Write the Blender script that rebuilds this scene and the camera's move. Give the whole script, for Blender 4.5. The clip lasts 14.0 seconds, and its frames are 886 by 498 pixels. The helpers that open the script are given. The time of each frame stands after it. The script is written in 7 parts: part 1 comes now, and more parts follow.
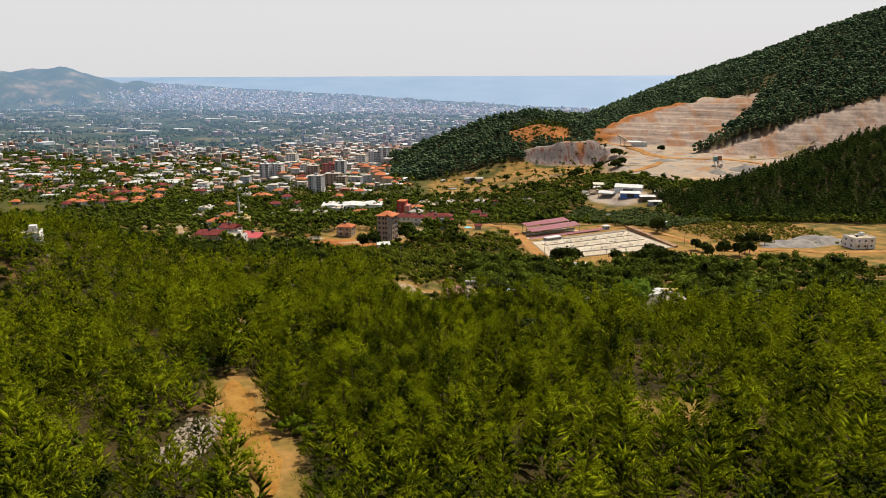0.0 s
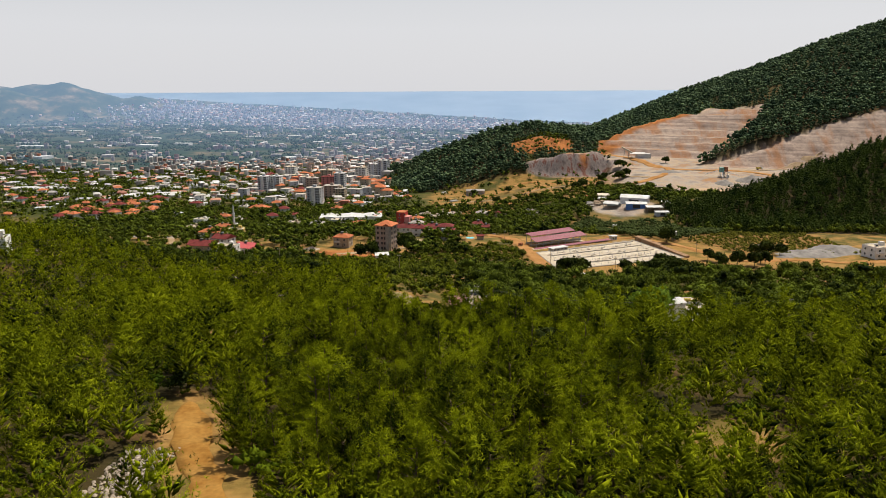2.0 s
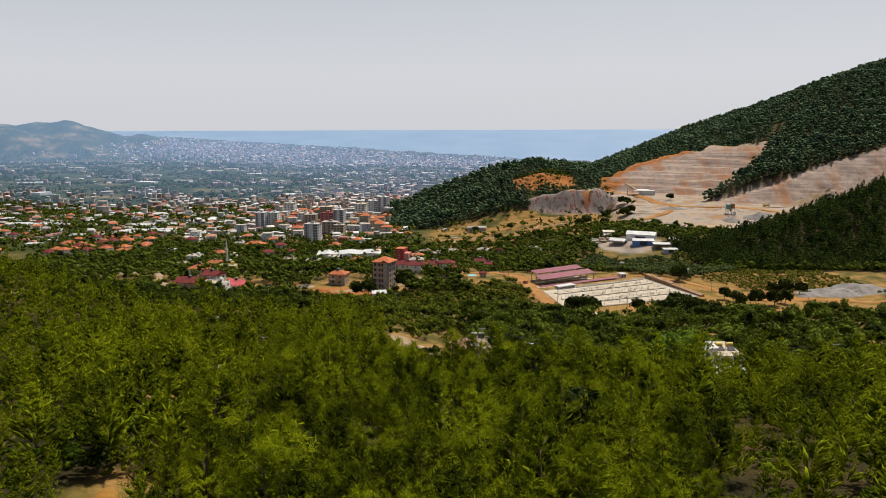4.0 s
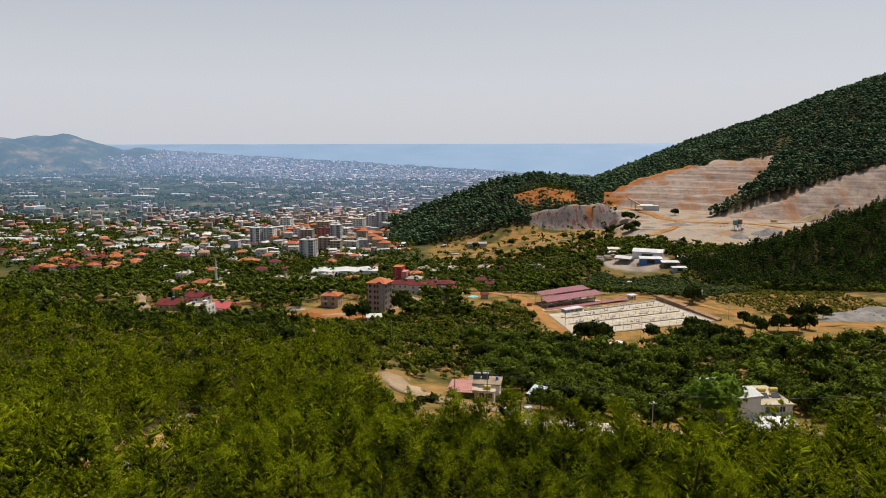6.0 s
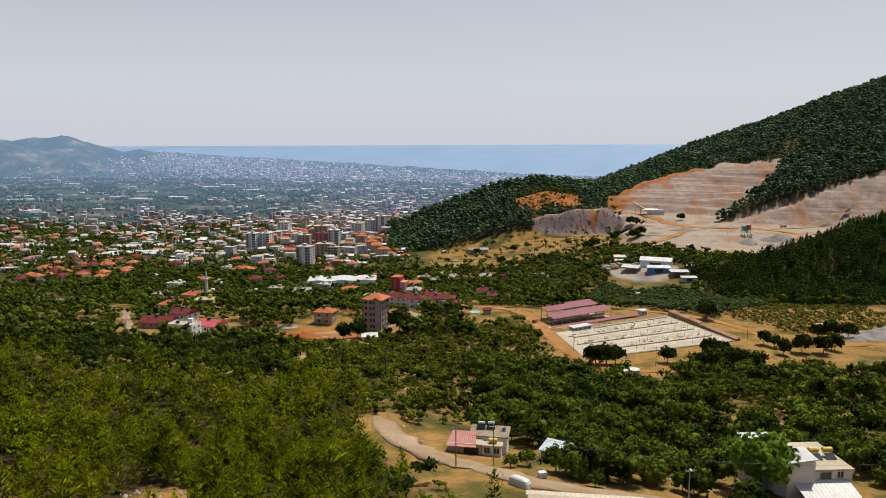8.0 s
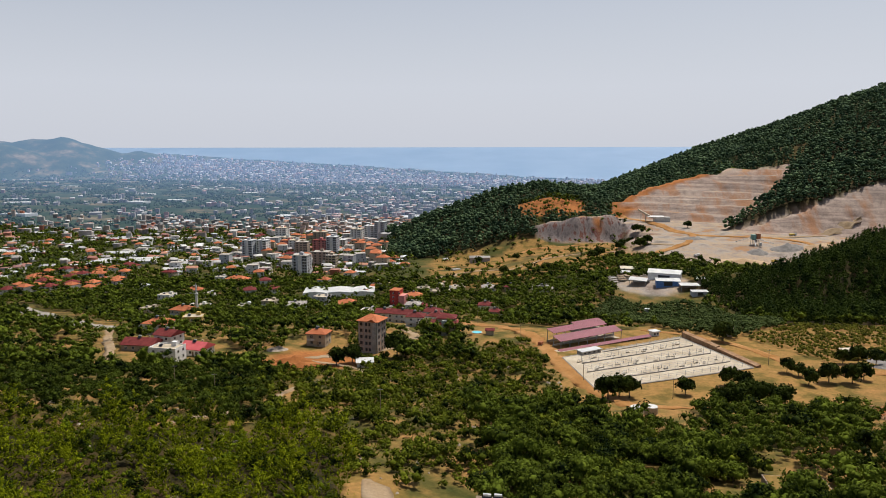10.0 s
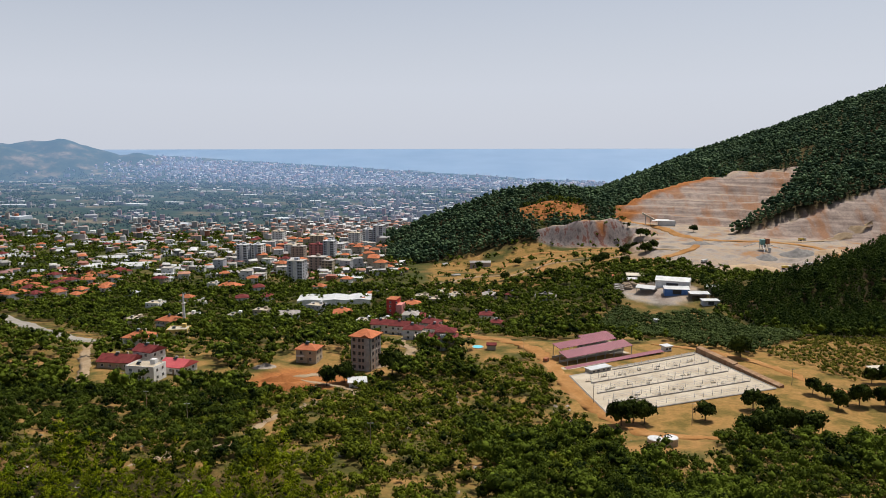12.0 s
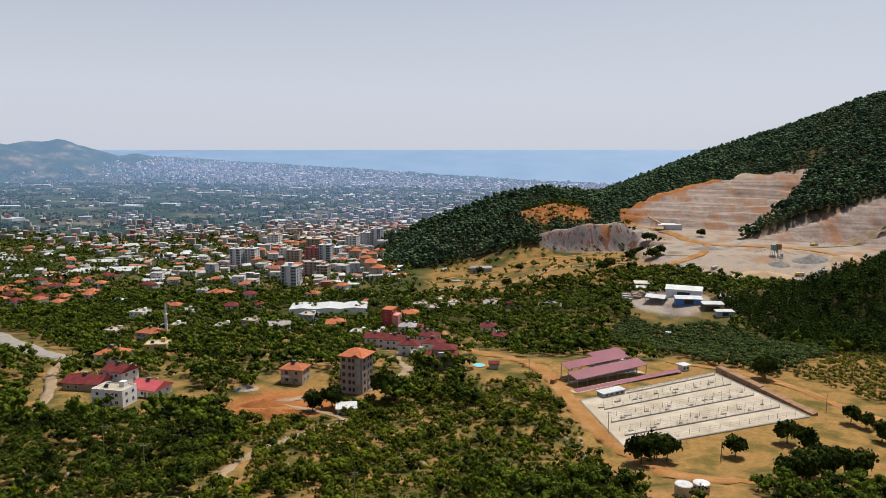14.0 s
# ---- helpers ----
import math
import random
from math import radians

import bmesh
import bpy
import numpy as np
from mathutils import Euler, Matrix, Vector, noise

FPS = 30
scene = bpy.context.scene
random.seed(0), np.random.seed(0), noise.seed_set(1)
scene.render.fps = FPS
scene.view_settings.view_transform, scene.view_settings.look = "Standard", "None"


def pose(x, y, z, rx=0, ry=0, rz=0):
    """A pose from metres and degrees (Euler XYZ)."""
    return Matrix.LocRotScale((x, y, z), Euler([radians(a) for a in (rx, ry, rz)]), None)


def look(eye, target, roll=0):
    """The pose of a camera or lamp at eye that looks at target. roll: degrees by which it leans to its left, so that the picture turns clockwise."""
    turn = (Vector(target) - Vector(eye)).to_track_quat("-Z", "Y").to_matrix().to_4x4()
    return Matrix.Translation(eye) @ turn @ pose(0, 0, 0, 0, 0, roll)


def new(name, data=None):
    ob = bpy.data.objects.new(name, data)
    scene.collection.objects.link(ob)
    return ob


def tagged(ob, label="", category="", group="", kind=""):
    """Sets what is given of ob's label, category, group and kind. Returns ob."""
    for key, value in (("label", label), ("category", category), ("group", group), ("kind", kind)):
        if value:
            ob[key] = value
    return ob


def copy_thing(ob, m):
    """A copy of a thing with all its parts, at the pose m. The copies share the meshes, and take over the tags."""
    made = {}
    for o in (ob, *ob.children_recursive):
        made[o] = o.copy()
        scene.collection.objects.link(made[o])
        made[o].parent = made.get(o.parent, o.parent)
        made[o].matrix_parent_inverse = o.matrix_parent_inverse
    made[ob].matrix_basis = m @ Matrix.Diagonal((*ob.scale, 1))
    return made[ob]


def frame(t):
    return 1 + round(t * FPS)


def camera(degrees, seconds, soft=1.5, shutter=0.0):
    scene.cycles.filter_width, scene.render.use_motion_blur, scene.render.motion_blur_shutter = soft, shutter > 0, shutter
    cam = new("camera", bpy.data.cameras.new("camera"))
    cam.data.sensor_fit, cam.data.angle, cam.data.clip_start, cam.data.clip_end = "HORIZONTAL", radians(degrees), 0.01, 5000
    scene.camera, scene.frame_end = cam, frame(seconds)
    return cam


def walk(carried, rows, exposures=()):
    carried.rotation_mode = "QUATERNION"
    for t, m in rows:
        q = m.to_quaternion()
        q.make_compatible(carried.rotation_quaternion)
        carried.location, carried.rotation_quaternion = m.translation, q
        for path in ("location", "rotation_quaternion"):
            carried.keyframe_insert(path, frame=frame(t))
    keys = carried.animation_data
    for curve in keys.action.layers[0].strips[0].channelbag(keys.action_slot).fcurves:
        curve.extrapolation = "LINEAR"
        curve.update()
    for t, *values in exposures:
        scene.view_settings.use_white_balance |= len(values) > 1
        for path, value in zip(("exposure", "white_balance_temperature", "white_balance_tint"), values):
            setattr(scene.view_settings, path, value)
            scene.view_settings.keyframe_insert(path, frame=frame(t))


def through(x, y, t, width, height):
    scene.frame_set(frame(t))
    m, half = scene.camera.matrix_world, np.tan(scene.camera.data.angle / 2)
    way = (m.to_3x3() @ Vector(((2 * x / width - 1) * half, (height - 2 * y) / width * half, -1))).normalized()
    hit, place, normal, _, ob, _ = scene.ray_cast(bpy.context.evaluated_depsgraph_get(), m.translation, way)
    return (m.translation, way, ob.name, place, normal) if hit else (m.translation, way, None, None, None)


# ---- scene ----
cam = camera(64.0, 14.0, soft=0.9)
PATH = [
    (0, (-0.305, -145.99, 96.168), (-0.302, -144.048, 95.69), -0.2),
    (0.5, (-0.201, -142.416, 94.621), (-0.199, -140.472, 94.151), -0.3),
    (1, (-0.272, -138.242, 93.008), (-0.271, -136.296, 92.545), -0.3),
    (1.5, (-0.193, -134.138, 91.316), (-0.191, -132.19, 90.863), -0.3),
    (2, (-0.209, -129.821, 89.578), (-0.209, -127.869, 89.142), -0.3),
    (2.5, (-0.117, -125.561, 87.984), (-0.117, -123.604, 87.574), -0.2),
    (3, (-0.213, -121.107, 86.593), (-0.214, -119.143, 86.212), -0.2),
    (5.5, (-0.394, -92.416, 84.709), (-0.394, -90.438, 84.415), -0.1),
    (6, (-0.349, -86.943, 84.795), (-0.348, -84.965, 84.502), -0.1),
    (6.5, (-0.317, -81.339, 84.702), (-0.317, -79.36, 84.411), -0.1),
    (7, (-0.24, -75.971, 85.222), (-0.24, -73.992, 84.93), -0.1),
    (7.5, (-0.109, -70.51, 86.51), (-0.109, -68.531, 86.218), -0.1),
    (8, (0.014, -65.055, 88.185), (0.013, -63.077, 87.894), -0.2),
    (8.5, (0.253, -60.282, 90.148), (0.251, -58.303, 89.857), -0.2),
    (9, (0.177, -54.76, 91.428), (0.174, -52.781, 91.139), -0.1),
    (11.5, (0.718, -27.341, 93.662), (0.714, -25.361, 93.377), -0.1),
    (12, (0.905, -21.788, 93.658), (0.901, -19.808, 93.375), -0.1),
    (12.5, (0.959, -15.512, 93.776), (0.955, -13.532, 93.493), -0.0),
    (13, (1.118, -8.938, 93.751), (1.113, -6.958, 93.469), -0.0),
    (13.5, (1.376, -2.096, 93.861), (1.371, -0.116, 93.58), 0.0),
    (14, (1.518, 5.004, 93.952), (1.514, 6.984, 93.672), 0.0),
]
walk(cam, [(t, look(eye, target, roll)) for t, eye, target, roll in PATH],
     [(0, 0.19, 7350, 10), (1.5, 0.16, 7250, 10), (3, 0.07, 7050, 10), (5.5, -0.05, 6900, 10), (9, -0.04, 6700, 10), (14, -0.03, 6500, 10)])

# ---- light ----
SUN_UP, SUN_TURN = 64, 42      # degrees above the horizon; degrees from +y towards +x
world = bpy.data.worlds.new("hazy_sky")
scene.world = world
world.use_nodes = True
wn = world.node_tree
wn.nodes.clear()
sky = wn.nodes.new("ShaderNodeTexSky")
sky.sky_type, sky.sun_disc = "NISHITA", False
sky.sun_elevation, sky.sun_rotation = radians(SUN_UP), radians(SUN_TURN)
sky.air_density, sky.dust_density, sky.ozone_density, sky.altitude = 1.0, 3.0, 1.0, 150
veil = wn.nodes.new("ShaderNodeMix")
veil.data_type, veil.inputs[0].default_value = "RGBA", 0.85
veil.inputs[7].default_value = (7.9, 8.4, 9.55, 1)
back = wn.nodes.new("ShaderNodeBackground")
back.inputs["Strength"].default_value = 0.084
out = wn.nodes.new("ShaderNodeOutputWorld")
# the summer haze whitens the low sky and thins out towards the zenith
way = wn.nodes.new("ShaderNodeTexCoord")
split = wn.nodes.new("ShaderNodeSeparateXYZ")
thin = wn.nodes.new("ShaderNodeMapRange")
thin.inputs["From Min"].default_value, thin.inputs["From Max"].default_value = 0.08, 0.42
thin.inputs["To Min"].default_value, thin.inputs["To Max"].default_value = 0.88, 0.10
wn.links.new(way.outputs["Generated"], split.inputs[0])
wn.links.new(split.outputs["Z"], thin.inputs["Value"])
wn.links.new(thin.outputs[0], veil.inputs[0])
wn.links.new(sky.outputs[0], veil.inputs[6])
wn.links.new(veil.outputs[2], back.inputs["Color"])
wn.links.new(back.outputs[0], out.inputs["Surface"])
lamp = bpy.data.lights.new("sun", "SUN")
lamp.energy, lamp.angle, lamp.color = 5.0, radians(0.6), (1.0, 0.95, 0.86)
sun = new("sun", lamp)
sa, se = radians(SUN_TURN), radians(SUN_UP)
sun.matrix_world = look((math.sin(sa) * math.cos(se) * 900, math.cos(sa) * math.cos(se) * 900, math.sin(se) * 900), (0, 0, 0))


# ---- materials ----
def material(name, rough=0.8, metal=0.0):
    m = bpy.data.materials.new(name)
    m.use_nodes = True
    b = m.node_tree.nodes["Principled BSDF"]
    b.inputs["Roughness"].default_value, b.inputs["Metallic"].default_value = rough, metal
    if rough > 0.7:
        b.inputs["Specular IOR Level"].default_value = 0.08
    return m, m.node_tree, b


def node(nt, kind, **sets):
    n = nt.nodes.new(kind)
    for k, v in sets.items():
        n.inputs[k].default_value = v
    return n


def place(nt, world_space=True):
    """Coordinates in metres: of the place itself, or of the object."""
    if world_space:
        return nt.nodes.new("ShaderNodeNewGeometry").outputs["Position"]
    return nt.nodes.new("ShaderNodeTexCoord").outputs["Object"]


def noise_node(nt, co, scale, detail=4.0, rough=0.55):
    n = node(nt, "ShaderNodeTexNoise", Scale=scale, Detail=detail, Roughness=rough)
    nt.links.new(co, n.inputs["Vector"])
    return n.outputs["Fac"]


def ramp(nt, fac, stops):
    r = nt.nodes.new("ShaderNodeValToRGB")
    e = r.color_ramp.elements
    while len(e) < len(stops):
        e.new(0.5)
    for el, (p, c) in zip(e, stops):
        el.position, el.color = p, (*c, 1)
    nt.links.new(fac, r.inputs["Fac"])
    return r.outputs["Color"]


def mix(nt, fac, a, b, mode="MIX"):
    n = nt.nodes.new("ShaderNodeMix")
    n.data_type, n.blend_type = "RGBA", mode
    for sock, v in ((n.inputs[0], fac), (n.inputs[6], a), (n.inputs[7], b)):
        if isinstance(v, bpy.types.NodeSocket):
            nt.links.new(v, sock)
        elif isinstance(v, (int, float)):
            sock.default_value = v
        else:
            sock.default_value = (*v, 1)
    return n.outputs[2]


def calc(nt, op, a, b=0.0, clamp=False):
    n = nt.nodes.new("ShaderNodeMath")
    n.operation, n.use_clamp = op, clamp
    for sock, v in zip(n.inputs, (a, b)):
        if isinstance(v, bpy.types.NodeSocket):
            nt.links.new(v, sock)
        else:
            sock.default_value = v
    return n.outputs[0]


def bump(nt, b, height, strength=0.4, distance=0.05):
    n = node(nt, "ShaderNodeBump", Strength=strength, Distance=distance)
    nt.links.new(height, n.inputs["Height"])
    nt.links.new(n.outputs[0], b.inputs["Normal"])


def weathered(name, a, b2, scale=1.2, rough=0.8, metal=0.0, grain=14.0, relief=0.3, spread=0.0):
    """A surface between two tones: stains at one scale, grain at a finer one; spread: how far objects differ."""
    m, nt, b = material(name, rough, metal)
    co = place(nt)
    big, fine = noise_node(nt, co, scale, 5), noise_node(nt, co, grain, 3)
    c = mix(nt, ramp(nt, big, [(0.32, (0, 0, 0)), (0.68, (1, 1, 1))]), a, b2)
    c = mix(nt, 0.35, c, ramp(nt, fine, [(0.3, (0.55, 0.55, 0.55)), (0.7, (1.3, 1.3, 1.3))]), "MULTIPLY")
    if spread:
        r = nt.nodes.new("ShaderNodeObjectInfo").outputs["Random"]
        c = mix(nt, spread, c, ramp(nt, r, [(0.0, (0.5, 0.5, 0.55)), (1.0, (1.35, 1.3, 1.2))]), "MULTIPLY")
    nt.links.new(c, b.inputs["Base Color"])
    bump(nt, b, fine, relief, 0.03)
    return m


def foliage(name, dark, light, clump=0.25, through=0.35):
    """Leaves: each one differs a little, whole crowns differ more; some light passes through."""
    m, nt, b = material(name, 0.75)
    b.inputs["Specular IOR Level"].default_value = 0.03
    co = place(nt)
    g = nt.nodes.new("ShaderNodeNewGeometry")
    crown = noise_node(nt, co, clump, 2)
    fac = calc(nt, "ADD", calc(nt, "SUBTRACT", calc(nt, "MULTIPLY", crown, 2.0), 0.51), calc(nt, "MULTIPLY", g.outputs["Random Per Island"], 0.36))
    c = ramp(nt, fac, [(0.35, dark), (0.62, tuple((p + q) / 2 for p, q in zip(dark, light))), (0.95, light)])
    nt.links.new(c, b.inputs["Base Color"])
    t = nt.nodes.new("ShaderNodeBsdfTranslucent")
    nt.links.new(c, t.inputs["Color"])
    mx = nt.nodes.new("ShaderNodeMixShader")
    mx.inputs[0].default_value = through
    nt.links.new(b.outputs[0], mx.inputs[1])
    nt.links.new(t.outputs[0], mx.inputs[2])
    nt.links.new(mx.outputs[0], nt.nodes["Material Output"].inputs["Surface"])
    return m


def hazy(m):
    """Paints distance haze onto a backdrop material: a blue glow, stronger the farther off it lies."""
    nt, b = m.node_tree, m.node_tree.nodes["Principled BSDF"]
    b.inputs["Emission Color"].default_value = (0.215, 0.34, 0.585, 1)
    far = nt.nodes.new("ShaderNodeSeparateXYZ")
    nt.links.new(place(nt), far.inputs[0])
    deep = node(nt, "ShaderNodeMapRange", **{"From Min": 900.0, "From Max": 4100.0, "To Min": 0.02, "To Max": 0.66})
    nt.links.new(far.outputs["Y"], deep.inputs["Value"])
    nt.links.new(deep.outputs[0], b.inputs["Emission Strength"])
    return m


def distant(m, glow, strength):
    """Paints haze onto a material of the distant backdrop, as a faint even glow."""
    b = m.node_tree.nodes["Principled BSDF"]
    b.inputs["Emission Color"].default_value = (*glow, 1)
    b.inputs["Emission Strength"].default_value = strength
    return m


M = {}
# dark tones pulled down, so the needle colour also paints shade within the crowns
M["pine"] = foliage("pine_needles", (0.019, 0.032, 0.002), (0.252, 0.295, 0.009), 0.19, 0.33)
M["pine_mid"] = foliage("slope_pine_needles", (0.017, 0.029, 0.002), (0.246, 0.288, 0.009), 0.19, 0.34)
# paler and bluer than the near pines: distance haze painted into the colour
M["pine_far"] = foliage("hazed_pine_needles", (0.028, 0.054, 0.030), (0.086, 0.130, 0.062), 0.05, 0.05)
M["pine_hill"] = foliage("hill_pine_needles", (0.012, 0.026, 0.006), (0.060, 0.088, 0.014), 0.12, 0.08)
# broad leaves and shrubs alike: low dark tones add painted shade between leaves
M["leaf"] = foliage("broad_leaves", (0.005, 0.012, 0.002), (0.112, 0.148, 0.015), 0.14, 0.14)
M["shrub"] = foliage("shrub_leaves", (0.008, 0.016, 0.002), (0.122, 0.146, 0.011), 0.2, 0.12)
M["olive"] = foliage("olive_leaves", (0.026, 0.042, 0.011), (0.076, 0.102, 0.030), 0.2, 0.12)
M["field_leaf"] = foliage("carob_crown_leaves", (0.005, 0.011, 0.002), (0.042, 0.058, 0.008), 0.2, 0.1)
M["thicket"] = foliage("thicket_leaves", (0.004, 0.010, 0.002), (0.066, 0.092, 0.010), 0.14, 0.12)
M["carob"] = foliage("carob_leaves", (0.008, 0.014, 0.003), (0.032, 0.045, 0.008), 0.2, 0.15)
M["understorey"] = foliage("understorey_leaves", (0.026, 0.050, 0.003), (0.130, 0.175, 0.008), 0.12, 0.2)
M["rubble"] = weathered("broken_rubble", (0.22, 0.12, 0.065), (0.36, 0.24, 0.15), 0.3, 0.95, grain=2)
M["bright_leaf"] = foliage("plane_tree_leaves", (0.05, 0.10, 0.010), (0.17, 0.26, 0.03), 0.3, 0.4)
M["orchard"] = foliage("orchard_leaves", (0.030, 0.042, 0.006), (0.19, 0.19, 0.028), 0.3, 0.3)
# the haze over the far groves is painted on as a bluish glow
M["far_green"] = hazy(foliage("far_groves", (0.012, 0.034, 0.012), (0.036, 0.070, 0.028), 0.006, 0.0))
M["bark"] = weathered("bark", (0.10, 0.07, 0.045), (0.17, 0.125, 0.085), 2.0, 0.9, grain=8)
M["concrete"] = weathered("pale_concrete", (0.34, 0.285, 0.21), (0.475, 0.415, 0.33), 0.12, 0.85, grain=2.5)
M["concrete_grey"] = weathered("bare_concrete", (0.30, 0.28, 0.26), (0.42, 0.39, 0.35), 0.5, 0.9, grain=4)
M["dirt"] = weathered("trodden_dirt", (0.25, 0.115, 0.034), (0.36, 0.195, 0.078), 0.10, 0.95, grain=1.2, relief=0.5)
M["trail"] = weathered("orange_trail_earth", (0.21, 0.098, 0.020), (0.31, 0.172, 0.048), 0.35, 0.95, grain=2.2, relief=0.8)
M["dirt_pale"] = weathered("dusty_road", (0.24, 0.165, 0.095), (0.34, 0.26, 0.175), 0.12, 0.95, grain=1.5)
M["dirt_red"] = weathered("red_earth", (0.20, 0.07, 0.022), (0.31, 0.125, 0.042), 0.12, 0.95, grain=1.0, relief=0.6)
M["dry_grass"] = weathered("dry_grass", (0.15, 0.10, 0.028), (0.24, 0.155, 0.05), 0.09, 0.95, grain=1.6, relief=0.5)
M["asphalt"] = weathered("worn_asphalt", (0.21, 0.19, 0.165), (0.29, 0.265, 0.235), 0.2, 0.9, grain=3)
M["white_wall"] = weathered("white_render", (0.60, 0.595, 0.58), (0.76, 0.75, 0.73), 0.4, 0.85, spread=0.2)
M["beige_wall"] = weathered("beige_render", (0.36, 0.30, 0.225), (0.46, 0.395, 0.305), 0.4, 0.85, spread=0.3)
M["grey_wall"] = weathered("grey_render", (0.36, 0.38, 0.42), (0.50, 0.52, 0.56), 0.4, 0.85, spread=0.3)
M["red_wall"] = weathered("red_render", (0.34, 0.04, 0.035), (0.46, 0.07, 0.06), 0.5, 0.8)
M["tile"] = weathered("orange_roof_tiles", (0.34, 0.105, 0.048), (0.46, 0.165, 0.080), 0.5, 0.8, grain=6, spread=0.3)
M["tile_dark"] = weathered("wine_roof_tiles", (0.105, 0.021, 0.021), (0.175, 0.041, 0.039), 0.5, 0.8, grain=6, spread=0.2)
M["magenta_roof"] = weathered("wine_red_sheet_roof", (0.155, 0.024, 0.044), (0.205, 0.036, 0.062), 0.15, 0.6, grain=2)
M["sheet"] = weathered("white_sheet_metal", (0.42, 0.43, 0.43), (0.58, 0.58, 0.57), 0.2, 0.45, grain=3)
M["sheet_grey"] = weathered("grey_sheet_metal", (0.40, 0.41, 0.42), (0.55, 0.56, 0.57), 0.3, 0.5, grain=3)
M["rust"] = weathered("rusty_metal", (0.25, 0.09, 0.05), (0.36, 0.16, 0.09), 0.6, 0.8)
M["steel"] = weathered("galvanised_steel", (0.30, 0.31, 0.32), (0.42, 0.43, 0.44), 2, 0.5, 0.6)
M["wood"] = weathered("grey_wood", (0.20, 0.15, 0.10), (0.32, 0.25, 0.18), 2, 0.85)
# near-black for tyres and cables, and as painted shade where openings are not cut
M["dark"] = weathered("dark_opening", (0.015, 0.015, 0.017), (0.03, 0.03, 0.032), 1, 0.6)
M["blue"] = weathered("blue_paint", (0.05, 0.14, 0.38), (0.08, 0.20, 0.48), 1, 0.6)
M["yellow"] = weathered("yellow_tarp", (0.50, 0.36, 0.06), (0.60, 0.46, 0.10), 1, 0.7)
M["yellow_wall"] = weathered("mustard_render", (0.46, 0.33, 0.10), (0.56, 0.42, 0.16), 0.4, 0.85)
M["pink_wall"] = weathered("pink_render", (0.52, 0.20, 0.19), (0.60, 0.26, 0.24), 0.4, 0.85)
M["block_wall"] = weathered("hollow_block_wall", (0.34, 0.26, 0.21), (0.44, 0.35, 0.29), 0.8, 0.9, grain=6)
M["red_sheet"] = weathered("red_sheet_roof", (0.42, 0.06, 0.07), (0.52, 0.10, 0.10), 0.3, 0.5, grain=3)
M["roof_grey"] = weathered("grey_roof_tiles", (0.26, 0.23, 0.21), (0.40, 0.37, 0.34), 0.5, 0.8, grain=6)
M["rock"] = weathered("pale_rock", (0.22, 0.185, 0.15), (0.36, 0.31, 0.26), 0.6, 0.9, grain=3, relief=0.8, spread=0.3)
glass, gnt, gb = material("window_glass", 0.08)
gb.inputs["Base Color"].default_value = (0.02, 0.025, 0.03, 1)
M["glass"] = glass
pool, pnt, pb = material("pool_water", 0.05)
pb.inputs["Base Color"].default_value = (0.12, 0.55, 0.65, 1)
M["pool"] = pool


# ---- mesh helpers ----
def to_mesh(name, verts, faces, mat):
    """A mesh from arrays of corners and of triangles or quads."""
    me = bpy.data.meshes.new(name)
    verts, faces = np.asarray(verts, np.float32), np.asarray(faces, np.int32)
    n = faces.shape[1]
    me.vertices.add(len(verts))
    me.vertices.foreach_set("co", verts.ravel())
    me.loops.add(faces.size)
    me.loops.foreach_set("vertex_index", faces.ravel())
    me.polygons.add(len(faces))
    me.polygons.foreach_set("loop_start", np.arange(0, faces.size, n, dtype=np.int32))
    me.update(calc_edges=True)
    me.validate()
    if mat is not None:
        me.materials.append(mat)
    return me


def part(name, bm, mat, parent=None, label=""):
    me = bpy.data.meshes.new(name)
    bm.to_mesh(me)
    bm.free()
    me.materials.append(mat)
    ob = new(name, me)
    ob.parent = parent
    return tagged(ob, label=label)


def piece(name, me, parent, m=None, label=""):
    ob = new(name, me)
    ob.parent = parent
    if m is not None:
        ob.matrix_basis = m
    return tagged(ob, label=label)


def thing(name, m, label, category, group="", kind=""):
    ob = new(name)
    ob.empty_display_size = 0.2
    ob.matrix_basis = m
    return tagged(ob, label, category, group, kind)


def block(x0, x1, y0, y1, z0, z1, bm=None, bevel=0.0, turn=0.0):
    bm = bm or bmesh.new()
    c = Matrix.LocRotScale(((x0 + x1) / 2, (y0 + y1) / 2, (z0 + z1) / 2), Euler((0, 0, radians(turn))), (x1 - x0, y1 - y0, z1 - z0))
    r = bmesh.ops.create_cube(bm, size=1, matrix=c)
    if bevel:
        bmesh.ops.bevel(bm, geom=list({e for v in r["verts"] for e in v.link_edges}), offset=bevel, segments=1, affect="EDGES")
    return bm


def rod(p, q, r0, r1=None, sides=7, bm=None):
    bm = bm or bmesh.new()
    p, q = Vector(p), Vector(q)
    m = Matrix.Translation((p + q) / 2) @ (q - p).to_track_quat("Z", "Y").to_matrix().to_4x4()
    bmesh.ops.create_cone(bm, cap_ends=True, segments=sides, radius1=r0, radius2=r0 if r1 is None else r1, depth=(q - p).length, matrix=m)
    return bm


def spot(x, y, turn=0.0, dz=0.0):
    """A pose on the ground."""
    return pose(x, y, ground_z(x, y) + dz, 0, 0, turn)
# ---- the lie of the land: one height function for the whole valley ----
def smooth(a, b, v):
    u = np.clip((np.asarray(v, float) - a) / (b - a), 0, 1)
    return u * u * (3 - 2 * u)


